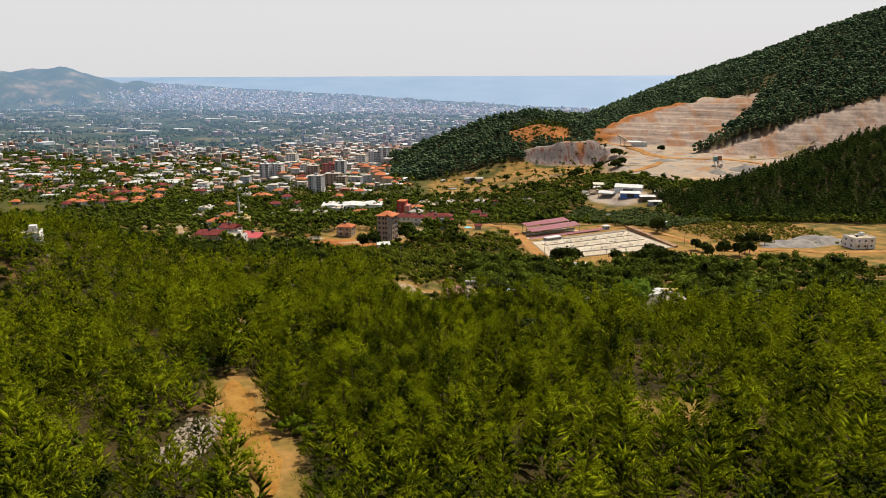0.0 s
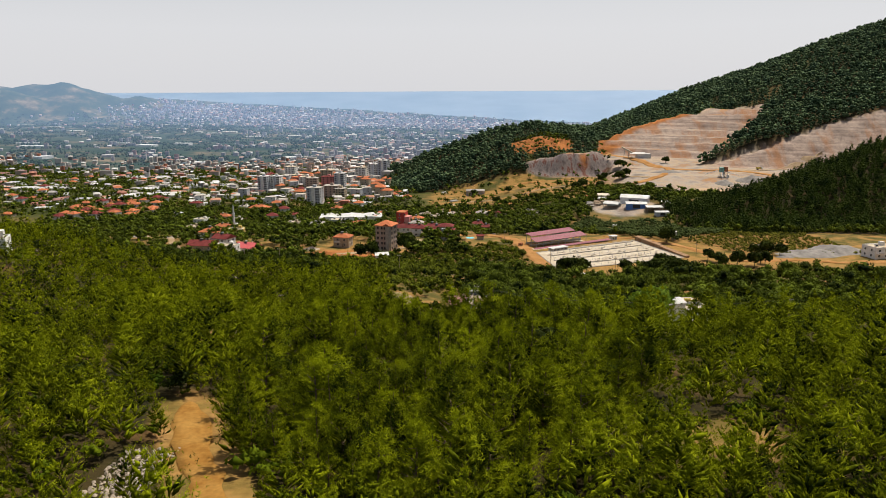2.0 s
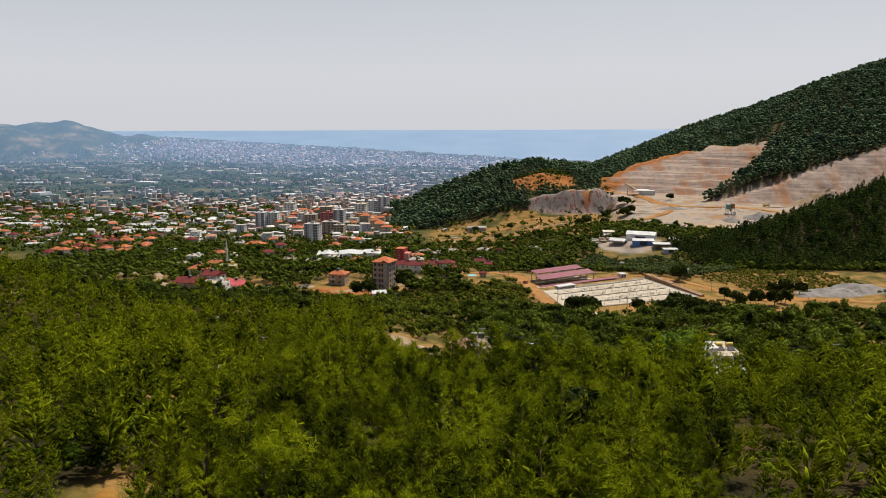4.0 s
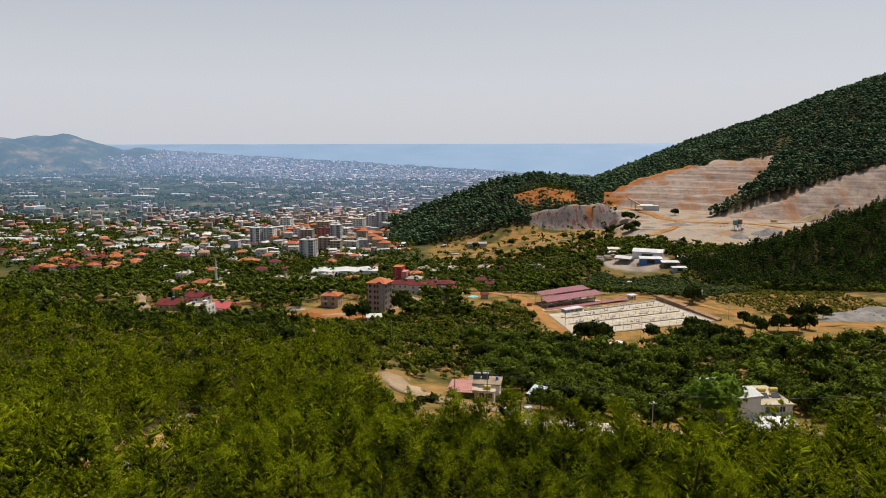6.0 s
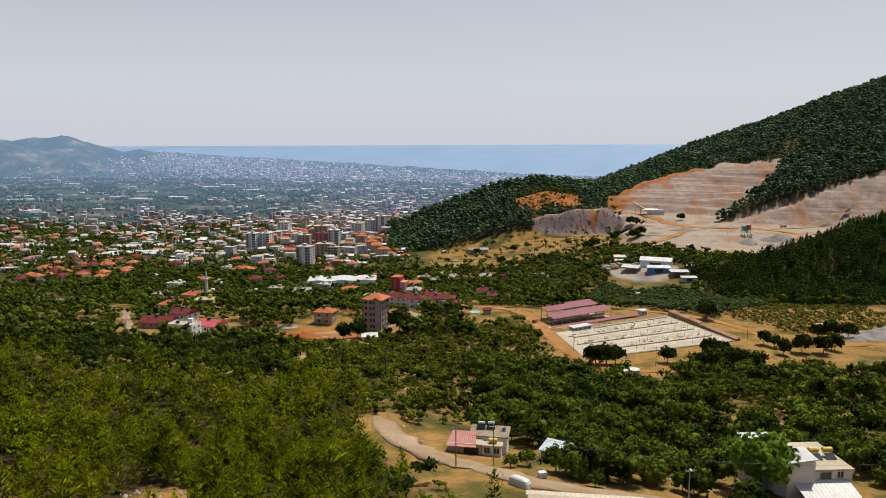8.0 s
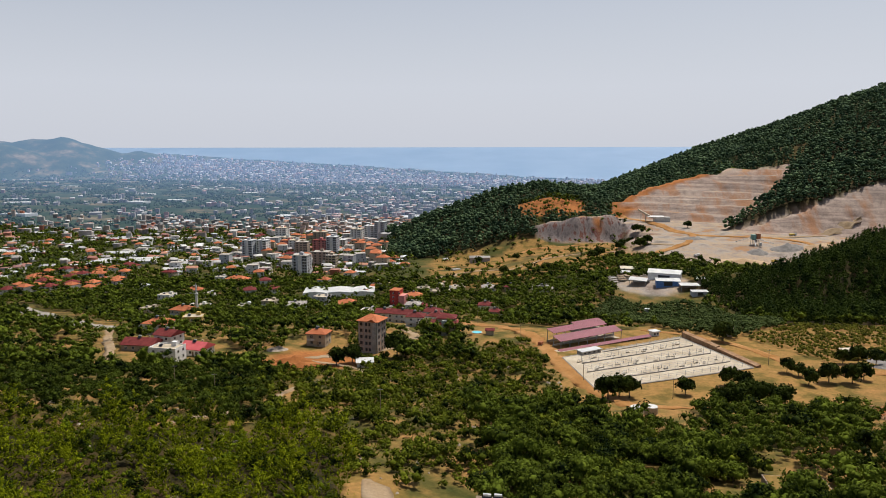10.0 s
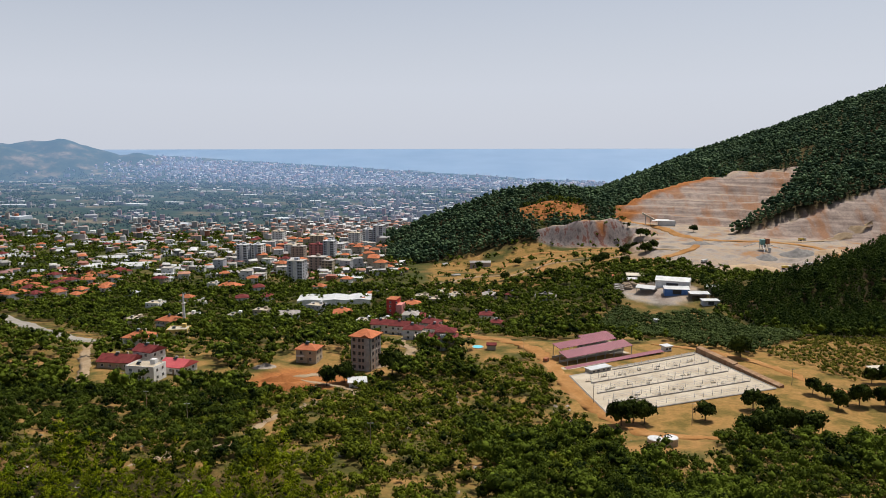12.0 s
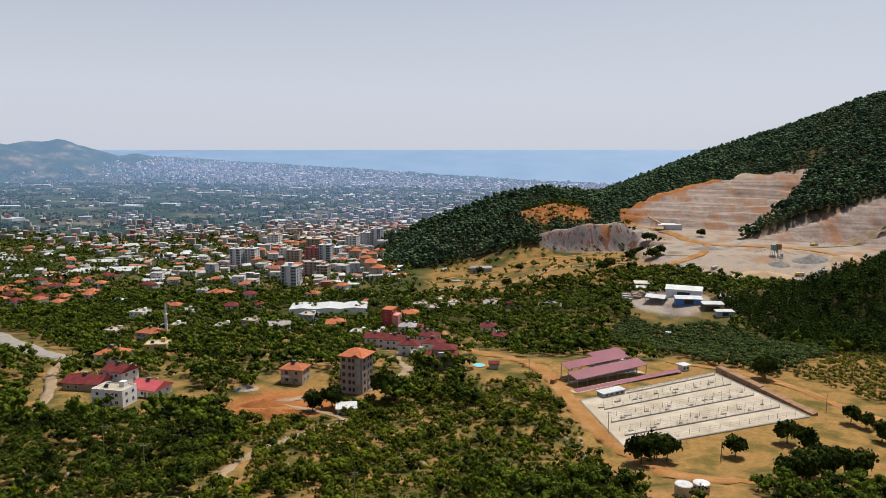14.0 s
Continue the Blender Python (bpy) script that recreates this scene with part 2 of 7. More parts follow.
def wave(x, y, s, k=0.0):
    """Cheap rolling noise of wavelength s, between about -1 and 1."""
    x, y = np.asarray(x, float) / s * 6.283, np.asarray(y, float) / s * 6.283
    return (np.sin(x + 1.7 * np.sin(0.6 * y + k) + k) + np.sin(0.8 * y - 1.3 * np.sin(0.7 * x + 2 * k) + 3 * k)
            + 0.6 * np.sin(1.9 * x + 1.4 * y + 5 * k) + 0.4 * np.sin(-2.7 * x + 2.3 * y + 7 * k)) / 3.0


# the fall of the valley floor along the line of flight
FALL_Y = [-900, -300, -150, -72, -16, 27, 57, 83, 137, 150, 200, 245, 320, 345, 390, 455, 520, 800, 1500, 5200]
FALL_Z = [150, 85, 62, 55.5, 48.5, 36, 29.5, 25, 18.5, 16.5, 5, 0, -3.5, -7, -16, -25, -32, -46, -72, -75]


def crest(x, y, line, slope, soft=12.0):
    """A hill that falls off evenly from a crest line of (x, y, z) points."""
    best = np.full(np.shape(x), -1e4)
    for (x0, y0, z0), (x1, y1, z1) in zip(line, line[1:]):
        dx, dy = x1 - x0, y1 - y0
        u = np.clip(((x - x0) * dx + (y - y0) * dy) / (dx * dx + dy * dy), 0, 1)
        d = np.hypot(x - x0 - u * dx, y - y0 - u * dy)
        best = np.maximum(best, z0 + u * (z1 - z0) - slope * (np.sqrt(d * d + soft * soft) - soft))
    return best


MOUNTAIN = [(430, 2050, -120), (488, 1900, -90), (574, 1400, 52), (760, 1230, 150), (1010, 1150, 275), (1500, 1000, 440)]
SPUR = [(-120, 1030, -58), (-50, 1045, -32), (45, 1050, 2), (110, 1050, 24), (160, 1055, 30), (262, 1150, 14), (420, 1330, 30)]
# the outline of the great dug face, whose eastern side is the edge of the wooded tongue
DUG_FACE = [(222, 800), (224, 880), (232, 938), (290, 962), (345, 970), (412, 960), (457, 943), (484, 934), (446, 880), (406, 852), (362, 812), (333, 792), (310, 740)]
QUARRY_RIM = [(228, 962, 10), (346, 972, 36), (481, 968, 70), (610, 980, 112)]
BAND = [(292, 772, -12), (340, 776, -5), (409, 780, 16), (489, 785, 44), (620, 790, 82), (760, 790, 110)]
WOODED_HILL = [(196, 440, -16), (228, 455, -10), (262, 468, 0), (330, 480, 15), (400, 480, 44), (700, 420, 150)]
LEFT_SHOULDER = [(-135, 185, 13), (-142, 110, 40), (-155, 40, 60), (-400, -60, 130)]
KNOLL = [(50, 955, -12), (105, 945, 12), (150, 945, 22), (190, 950, 18), (240, 965, 10)]
CLIFF = [(118, 850, -6), (165, 838, 5), (205, 848, 7), (240, 872, 3)]
LEFT_HILLS = [(-1500, 1500, -35), (-2000, 1700, 20), (-3000, 2000, 120)]
FAR_LEFT = [(-1960, 3760, -45), (-2075, 3750, 24), (-2200, 3745, 74), (-2335, 3740, 113), (-2500, 3730, 140), (-3300, 3600, 200)]
HEADLAND = [(-1640, 4030, 52), (-1740, 4020, 72), (-1820, 4012, 60), (-1916, 4004, 84), (-2046, 3995, 122), (-2139, 3985, 152), (-2250, 3970, 138), (-2380, 3945, 128), (-2700, 3820, 130)]


def offshore(x, y):
    """How far out to sea a place lies; below 0 it is land."""
    return (y - 3360 + (x - 820) * 0.39 + 25 * wave(x, y, 420, 1) + 9 * wave(x, y, 130, 2)) * 0.93


def quarry_floor(x, y):
    """The dug bowl: a floor, and benches that climb to the mountain."""
    u = (x - 300) * 0.42 + (y - 745) * 0.91 - 112
    up = np.maximum(u, 0) * 0.52
    step = 9.0
    bench = np.floor(up / step) * step + step * smooth(0.55, 1.0, (up % step) / step)
    return -9 + bench + 0.035 * np.maximum(y - 700, 0) - 0.17 * np.maximum(692 - y, 0) * smooth(390, 330, x)


def off_line(x, y, line):
    """How far a place lies from a line on the plan."""
    best = np.full(np.shape(x), 1e4)
    for (x0, y0), (x1, y1) in zip(line, line[1:]):
        dx, dy = x1 - x0, y1 - y0
        u = np.clip(((x - x0) * dx + (y - y0) * dy) / (dx * dx + dy * dy), 0, 1)
        best = np.minimum(best, np.hypot(x - x0 - u * dx, y - y0 - u * dy))
    return best


def within(x, y, outline):
    """How far inside an outline a place lies; below 0 it is outside."""
    x, y = np.asarray(x, float), np.asarray(y, float)
    odd = np.zeros(np.shape(x), bool)
    for (x0, y0), (x1, y1) in zip(outline, outline[1:] + outline[:1]):
        odd ^= ((y0 > y) != (y1 > y)) & (x < (x1 - x0) * (y - y0) / ((y1 - y0) or 1e-9) + x0)
    return np.where(odd, 1, -1) * off_line(x, y, outline + outline[:1])


def on_tongue(x, y):
    """1 on the wooded tongue between the dug face and the grey bench."""
    return smooth(-6, 4, (x - 333) * 0.69 - (y - 788) * 0.72 + 5 * wave(x, y, 45, 2)) * smooth(783, 790, y) * (x > 325) * (y < 1050)


def in_quarry(x, y):
    """1 inside the quarry's outline, 0 outside."""
    near = smooth(-14, 8, 130 - np.hypot((x - 352) * 0.85, (y - 705) * 1.25) + 8 * wave(x, y, 90, 2))
    front = smooth(-10, 8, 60 - np.hypot((x - 288) * 0.9, (y - 628) * 0.85) + 6 * wave(x, y, 60, 3))
    face = smooth(-5, 4, within(x, y, DUG_FACE) + 3 * wave(x, y, 40, 1))
    grey = smooth(-6, 3, crest(x, y, BAND, 0.9, 5) + 10)
    low = np.maximum(np.maximum(near, front), grey) * (1 - smooth(783, 789, y) * (x > 330)) * (y < 860)
    return np.maximum(low, face)


def land(x, y):
    """The height of the bare ground."""
    x, y = np.asarray(x, float), np.asarray(y, float)
    z = sum(np.interp(y + d, FALL_Y, FALL_Z) for d in (-14, -5, 5, 14)) / 4
    z = z + 1.3 * wave(x, y, 75) * smooth(1500, 500, y) * smooth(0, 60, np.abs(y - 265) + 0.8 * np.maximum(np.abs(x - 95) - 60, 0))
    z = z - (0.045 * np.clip(x, -100, 0) + 0.07 * np.clip(x, 0, 48)) * smooth(0, 40, y) * smooth(250, 205, y)
    z = z + 7 * wave(x, y, 900, 1.3) * smooth(700, 1500, y) * smooth(3600, 2500, y)
    z = z + 14 * smooth(-500, -1500, x) * smooth(700, 1200, y) * smooth(3800, 3000, y)
    z = z + 22 * smooth(10, 190, x) * smooth(390, 520, y) * smooth(1150, 800, y)
    far = np.maximum(y - 3360, 0)
    z = z + 0.13 * far * far / (far + 60)
    hills = [crest(x, y, LEFT_SHOULDER, 0.5), crest(x, y, KNOLL, 0.42, 20), crest(x, y, CLIFF, 1.7, 6) + 2 * wave(x, y, 33, 2), crest(x, y, WOODED_HILL, 0.5), crest(x, y, SPUR, 0.46, 25) + 3 * wave(x, y, 80, 2),
             crest(x, y, MOUNTAIN, 0.38, 30) + 6 * wave(x, y, 260, 4), crest(x, y, QUARRY_RIM, 0.5, 12), crest(x, y, LEFT_HILLS, 0.16, 60), crest(x, y, FAR_LEFT, 0.6, 30) + 6 * wave(x, y, 160, 2),
             crest(x, y, HEADLAND, 0.5, 20) + 5 * wave(x, y, 150, 3)]
    for h in hills:
        k = 8.0
        u = np.clip(0.5 + 0.5 * (h - z) / k, 0, 1)
        z = z * (1 - u) + h * u + k * u * (1 - u)
    pad = smooth(14, 2, np.maximum(np.abs(x - 92) - 42, np.abs(y - 258) - 47))
    z = z * (1 - pad) + (1.15 - 0.042 * (y - 215) + 0.002 * (x - 58)) * pad
    q = in_quarry(x, y)
    z = z * (1 - q) + np.minimum(z + 14, quarry_floor(x, y)) * q
    z = np.maximum(z, crest(x, y, BAND, 0.9, 5))
    step = z / 7.5
    benched = 7.5 * (np.floor(step) + smooth(0.62, 1.0, step - np.floor(step)))
    z = z + (benched - z) * (0.25 + 0.5 * smooth(290, 420, x)) * smooth(0.8, 1.0, in_quarry(x, y)) * smooth(-6, 0, z) + 1.6 * q * wave(x, y, 37, 3) * smooth(0, 14, z)
    return z


def ground_z(x, y):
    return float(land(x, y))


# ---- ground: one sheet to the horizon ----
def ground_sheet():
    a = np.concatenate([np.arange(-180, -48, 4.0), np.arange(-48, -6, 0.42), np.arange(-6, 34, 0.26), np.arange(34, 48, 0.4), np.arange(48, 180, 4.0)])
    r, rings = 0.5, []
    while r < 4860:
        rings.append(r)
        r += 3.4 if r < 330 else 6.0 if r < 780 else 4.8 if r < 1180 else 8.0 if r < 1400 else 0.014 * r
    rings.append(4860.0)
    R, A = np.meshgrid(rings, np.radians(a), indexing="ij")
    X, Y = R * np.sin(A), -165 + R * np.cos(A)
    Y = np.minimum(Y, 4660)
    Z = land(X, Y)
    Z = Z - 5 * smooth(0, 40, offshore(X, Y)) * smooth(2500, 3000, Y) * (Z < -75 + 0.13 * np.maximum(Y - 3300, 0) + 6)
    n, k = X.shape
    cut = int(np.searchsorted(rings, 1560))
    for name, a, b, mat in (("ground", 0, cut + 1, M["ground"]), ("backdrop", cut, n, M["far_land"])):
        sheet_part(name, X[a:b], Y[a:b], Z[a:b], mat)


def sheet_part(name, X, Y, Z, mat):
    n, k = X.shape
    i = np.arange(n * k).reshape(n, k)
    nxt = np.roll(i, -1, axis=1)
    quads = np.stack([i[:-1], nxt[:-1], nxt[1:], i[1:]], -1).reshape(-1, 4)[:, ::-1]
    me = to_mesh(name, np.stack([X, Y, Z], -1).reshape(-1, 3), quads, mat)
    x, y = X.ravel(), Y.ravel()
    dug = np.maximum(in_quarry(x, y), smooth(0.35, 0.6, np.exp(-((((x - 172) / 62) ** 2 + ((y - 842) / 32) ** 2) ** 2))))
    bare = np.clip(smooth(0.35, 0.85, bare_ground(x, y)), 0, 1)
    red = np.clip(smooth(0.3, 0.55, red_ground(x, y)), 0, 1)
    cliff = smooth(0.25, 0.5, np.exp(-((((x - 178) / 66) ** 2 + ((y - 840) / 30) ** 2) ** 2)))
    dug = np.maximum(dug, smooth(0.35, 0.6, np.exp(-((((x - 160) / 30) ** 2 + ((y - 502) / 44) ** 2) ** 2)) + 0.1 * wave(x, y, 24, 2)))
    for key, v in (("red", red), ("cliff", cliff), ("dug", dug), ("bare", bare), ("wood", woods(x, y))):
        me.attributes.new(key, "FLOAT", "POINT").data.foreach_set("value", v.astype(np.float32))
    me.polygons.foreach_set("use_smooth", np.ones(len(me.polygons), bool))
    label = "dry valley ground of grass, earth and quarry rock" if name == "ground" else "hazy coastal plain and headland far away"
    return tagged(new(name, me), label, "ground" if name == "ground" else "distance", kind="structure")


def ground_material():
    m, nt, b = material("ground", 0.95)
    co = place(nt)
    big, mid, fine = noise_node(nt, co, 0.012, 5), noise_node(nt, co, 0.09, 5), noise_node(nt, co, 0.9, 4)
    scrub = ramp(nt, mid, [(0.30, (0.040, 0.046, 0.012)), (0.44, (0.095, 0.080, 0.022)), (0.54, (0.185, 0.120, 0.038)), (0.66, (0.29, 0.160, 0.058))])
    field = ramp(nt, big, [(0.3, (0.032, 0.044, 0.010)), (0.5, (0.060, 0.062, 0.017)), (0.64, (0.15, 0.10, 0.036)), (0.8, (0.21, 0.12, 0.05))])
    y = nt.nodes.new("ShaderNodeSeparateXYZ")
    nt.links.new(co, y.inputs[0])
    c = mix(nt, calc(nt, "MULTIPLY", calc(nt, "SUBTRACT", y.outputs["Y"], 380.0), 0.006, True), scrub, field)
    at = {}
    for n in ("dug", "bare", "wood", "red", "cliff"):
        at[n] = nt.nodes.new("ShaderNodeAttribute")
        at[n].attribute_name = n
    # needle litter, darkened below its own tone to paint shade between the trees
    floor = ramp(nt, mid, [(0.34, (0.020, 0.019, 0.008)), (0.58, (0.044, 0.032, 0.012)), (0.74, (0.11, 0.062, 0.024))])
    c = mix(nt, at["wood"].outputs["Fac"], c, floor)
    earth = ramp(nt, mid, [(0.32, (0.10, 0.078, 0.020)), (0.44, (0.18, 0.118, 0.034)), (0.52, (0.28, 0.158, 0.054)), (0.60, (0.205, 0.126, 0.038)), (0.72, (0.35, 0.198, 0.080))])
    c = mix(nt, at["bare"].outputs["Fac"], c, earth)
    iron = ramp(nt, mid, [(0.3, (0.20, 0.075, 0.024)), (0.55, (0.33, 0.13, 0.042)), (0.75, (0.26, 0.115, 0.05))])
    # quarry: pale grey-pink stone, iron-red streaks that run down the faces, bench lines painted in
    stretch = node(nt, "ShaderNodeMapping", Scale=(0.035, 0.012, 0.006))
    nt.links.new(co, stretch.inputs["Vector"])
    streak = noise_node(nt, stretch.outputs[0], 1.0, 6, 0.65)
    layer = node(nt, "ShaderNodeMapping", Scale=(0.006, 0.006, 0.22))
    nt.links.new(co, layer.inputs["Vector"])
    beds = noise_node(nt, layer.outputs[0], 1.0, 4)
    stone = ramp(nt, beds, [(0.3, (0.24, 0.185, 0.16)), (0.5, (0.36, 0.29, 0.25)), (0.62, (0.29, 0.235, 0.205)), (0.75, (0.42, 0.35, 0.30))])
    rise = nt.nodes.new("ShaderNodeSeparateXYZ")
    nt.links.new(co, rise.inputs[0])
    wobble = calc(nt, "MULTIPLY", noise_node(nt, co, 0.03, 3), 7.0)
    level = calc(nt, "FRACT", calc(nt, "MULTIPLY", calc(nt, "ADD", rise.outputs["Z"], wobble), 0.111))
    # light and shade of the bench steps painted in: dark risers, bright edges
    stone = mix(nt, 0.38, stone, ramp(nt, level, [(0.0, (0.55, 0.52, 0.5)), (0.12, (1.0, 0.97, 0.95)), (0.62, (0.86, 0.84, 0.82)), (0.74, (1.3, 1.3, 1.28)), (0.86, (1.25, 1.22, 1.2)), (0.97, (0.5, 0.46, 0.44))]), "MULTIPLY")
    stone = mix(nt, 0.6, stone, ramp(nt, noise_node(nt, co, 0.13, 7, 0.7), [(0.3, (0.45, 0.42, 0.42)), (0.5, (1.0, 0.97, 0.95)), (0.7, (1.35, 1.33, 1.3))]), "MULTIPLY")
    stone = mix(nt, ramp(nt, streak, [(0.505, (0, 0, 0)), (0.63, (0.85, 0.85, 0.85))]), stone, (0.31, 0.155, 0.082))
    down = node(nt, "ShaderNodeMapping", Scale=(0.13, 0.09, 0.022))
    nt.links.new(co, down.inputs["Vector"])
    seams = noise_node(nt, down.outputs[0], 1.0, 7, 0.7)
    old_face = ramp(nt, seams, [(0.30, (0.055, 0.045, 0.042)), (0.43, (0.15, 0.125, 0.12)), (0.52, (0.21, 0.18, 0.17)), (0.60, (0.13, 0.045, 0.034)), (0.70, (0.24, 0.17, 0.13))])
    stone = mix(nt, at["cliff"].outputs["Fac"], stone, old_face)
    sand = ramp(nt, noise_node(nt, co, 0.028, 6, 0.6), [(0.32, (0.15, 0.13, 0.115)), (0.42, (0.29, 0.255, 0.225)), (0.50, (0.33, 0.25, 0.175)), (0.56, (0.24, 0.205, 0.18)), (0.63, (0.30, 0.155, 0.065)), (0.72, (0.22, 0.19, 0.165))])
    g = nt.nodes.new("ShaderNodeNewGeometry")
    up = nt.nodes.new("ShaderNodeSeparateXYZ")
    nt.links.new(g.outputs["Normal"], up.inputs[0])
    flat = calc(nt, "MULTIPLY", calc(nt, "SUBTRACT", up.outputs["Z"], 0.93), 16.0, True)
    c = mix(nt, at["dug"].outputs["Fac"], c, mix(nt, flat, stone, sand))
    c = mix(nt, at["red"].outputs["Fac"], c, iron)
    c = mix(nt, 0.5, c, ramp(nt, fine, [(0.3, (0.6, 0.6, 0.6)), (0.7, (1.25, 1.25, 1.25))]), "MULTIPLY")
    nt.links.new(c, b.inputs["Base Color"])
    bump(nt, b, fine, 0.6, 0.25)
    return m


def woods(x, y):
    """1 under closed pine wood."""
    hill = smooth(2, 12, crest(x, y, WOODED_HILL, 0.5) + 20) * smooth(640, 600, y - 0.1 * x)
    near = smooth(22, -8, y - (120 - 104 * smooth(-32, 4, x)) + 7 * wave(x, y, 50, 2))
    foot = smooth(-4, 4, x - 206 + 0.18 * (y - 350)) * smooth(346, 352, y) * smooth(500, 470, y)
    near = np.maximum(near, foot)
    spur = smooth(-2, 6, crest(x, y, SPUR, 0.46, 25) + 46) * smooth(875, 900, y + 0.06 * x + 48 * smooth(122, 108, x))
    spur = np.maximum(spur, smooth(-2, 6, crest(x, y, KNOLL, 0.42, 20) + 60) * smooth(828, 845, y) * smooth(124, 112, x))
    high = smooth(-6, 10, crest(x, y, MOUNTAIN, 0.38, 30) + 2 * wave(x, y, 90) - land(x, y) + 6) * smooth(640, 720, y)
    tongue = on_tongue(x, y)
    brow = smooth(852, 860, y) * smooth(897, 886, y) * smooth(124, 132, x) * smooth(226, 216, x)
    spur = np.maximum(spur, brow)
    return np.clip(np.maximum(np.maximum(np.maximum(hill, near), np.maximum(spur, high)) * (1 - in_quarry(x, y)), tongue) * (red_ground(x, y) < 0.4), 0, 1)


def red_ground(x, y):
    """Iron-red cuttings and heaps: on the spur, on the building plot, along the eastern track."""
    spur = np.exp(-((((x - 146) / 48) ** 2 + ((y - 922) / 44) ** 2) ** 2))
    plot = 0.9 * np.exp(-(((x + 58) / 23) ** 2 + ((y - 260) / 19) ** 2) ** 2)
    east = 0.8 * np.exp(-((((x - 175) / 48) ** 2 + ((y - 172) / 26) ** 2) ** 2))
    scar = 0.6 * np.exp(-(((x - 192) / 9) ** 2 + ((y - 836) / 12) ** 2))
    lip = 0.75 * np.maximum(np.exp(-(off_line(x, y, [(238, 935), (290, 953), (345, 962), (372, 960)]) / 9) ** 2), np.exp(-(((x - 242) / 30) ** 2 + ((y - 915) / 16) ** 2)))
    return np.maximum(np.maximum(spur, plot), np.maximum(east, np.maximum(lip, scar))) + 0.12 * wave(x, y, 30, 3)


VALLEY_ROAD = [(-16, 94), (-13, 86), (-8, 76), (2, 62), (13, 50), (24, 47), (36, 45), (50, 43), (60, 44), (85, 46), (120, 50)]
FOREST_TRAIL = [(-17, -86), (-18, -81), (-21, -74), (-25, -65), (-30, -54), (-31, -50)]
UPPER_TRAIL = [(-41, -10), (-45, 0), (-44, 8), (-43, 18), (-42, 30), (-42, 38)]


def bare_ground(x, y):
    """Trodden and dug places round the yard, the building plots and the tracks."""
    yard = smooth(6, -4, 47 - x + 0.02 * (y - 260)) * smooth(14, -4, x - 150) * smooth(12, -4, np.abs(y - 262) - 62)
    plot = np.exp(-(((x + 42) / 28) ** 2 + ((y - 278) / 18) ** 2)) * 1.1
    east = np.exp(-(((x - 195) / 60) ** 2 + ((y - 235) / 24) ** 2))
    orchard = smooth(6, -2, np.abs(x - 192) - 42) * smooth(6, -2, np.abs(y - 300) - 46) * 1.0
    dry = 1.15 * smooth(-40, 10, x) * smooth(235, 190, x) * smooth(570, 610, y) * smooth(850, 815, y) * smooth(-0.6, -0.2, wave(x, y, 75, 4))
    paths = np.maximum(np.exp(-(((x - 29) / 7) ** 2 + ((y + 63) / 6) ** 2)), np.maximum(smooth(5.5, 2.5, off_line(x, y, FOREST_TRAIL)), smooth(6, 3, off_line(x, y, UPPER_TRAIL))))
    paths = np.maximum(paths, 1.1 * smooth(9, 4, off_line(x, y, VALLEY_ROAD)) * (x < 75))
    works = 0.5 * np.exp(-((((x - 166) / 34) ** 2 + ((y - 500) / 46) ** 2) ** 2))
    return np.maximum(np.maximum(np.maximum(np.maximum(yard, plot), np.maximum(east, orchard)), np.maximum(dry, works)), paths) + 0.2 * wave(x, y, 40, 3)


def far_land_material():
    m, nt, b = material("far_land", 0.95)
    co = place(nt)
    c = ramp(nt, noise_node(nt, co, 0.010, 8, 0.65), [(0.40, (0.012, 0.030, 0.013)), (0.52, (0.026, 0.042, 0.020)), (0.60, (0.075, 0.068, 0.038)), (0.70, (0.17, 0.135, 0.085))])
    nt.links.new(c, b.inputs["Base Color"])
    # haze over plain and headland comes from the glow painted on here
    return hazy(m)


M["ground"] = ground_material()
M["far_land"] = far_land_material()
ground_sheet()


def sea_sheet():
    xs, ys = np.linspace(-4200, 4200, 60), np.linspace(3000, 4667, 40)
    X, Y = np.meshgrid(xs, ys)
    Z = -77.5 + 0.13 * np.maximum(Y - 3360, 0) ** 2 / (np.maximum(Y - 3360, 0) + 60)
    i = np.arange(X.size).reshape(X.shape)
    q = np.stack([i[:-1, :-1], i[:-1, 1:], i[1:, 1:], i[1:, :-1]], -1).reshape(-1, 4)
    m, nt, b = material("hazy_sea", 0.35)
    n = noise_node(nt, place(nt), 0.004, 3)
    # pale blues with the summer haze over the water painted in
    nt.links.new(ramp(nt, n, [(0.3, (0.15, 0.265, 0.43)), (0.7, (0.20, 0.315, 0.48))]), b.inputs["Base Color"])
    return tagged(new("water", to_mesh("water", np.stack([X, Y, Z], -1).reshape(-1, 3), q, m)), "pale blue calm sea in summer haze", "sea", kind="structure")


sea_sheet()


# ---- tracks and roads, laid on the ground ----
YARD_ROAD = [(-1, 470), (4, 420), (20, 354), (43, 313), (48, 281), (51, 250), (54, 228), (61, 208), (66, 192), (80, 184), (105, 186)]
FIELD_ROAD = [(104, 322), (122, 310), (142, 282), (155, 240), (185, 238), (230, 232), (300, 225)]
VILLAGE_LANE = [(-16, 372), (-22, 338), (-15, 308), (-26, 280), (-40, 276), (-62, 262)]
STONY_PATH = [(-70, 128), (-54, 153), (-54, 177), (-50, 198), (-40, 224), (-34, 243), (-58, 258)]
PAVED_ROAD = [(-330, 490), (-275, 434), (-214, 366), (-181, 330)]
LANE_WEST = [(-181, 331), (-168, 300), (-153, 271), (-146, 241), (-150, 205), (-165, 170)]
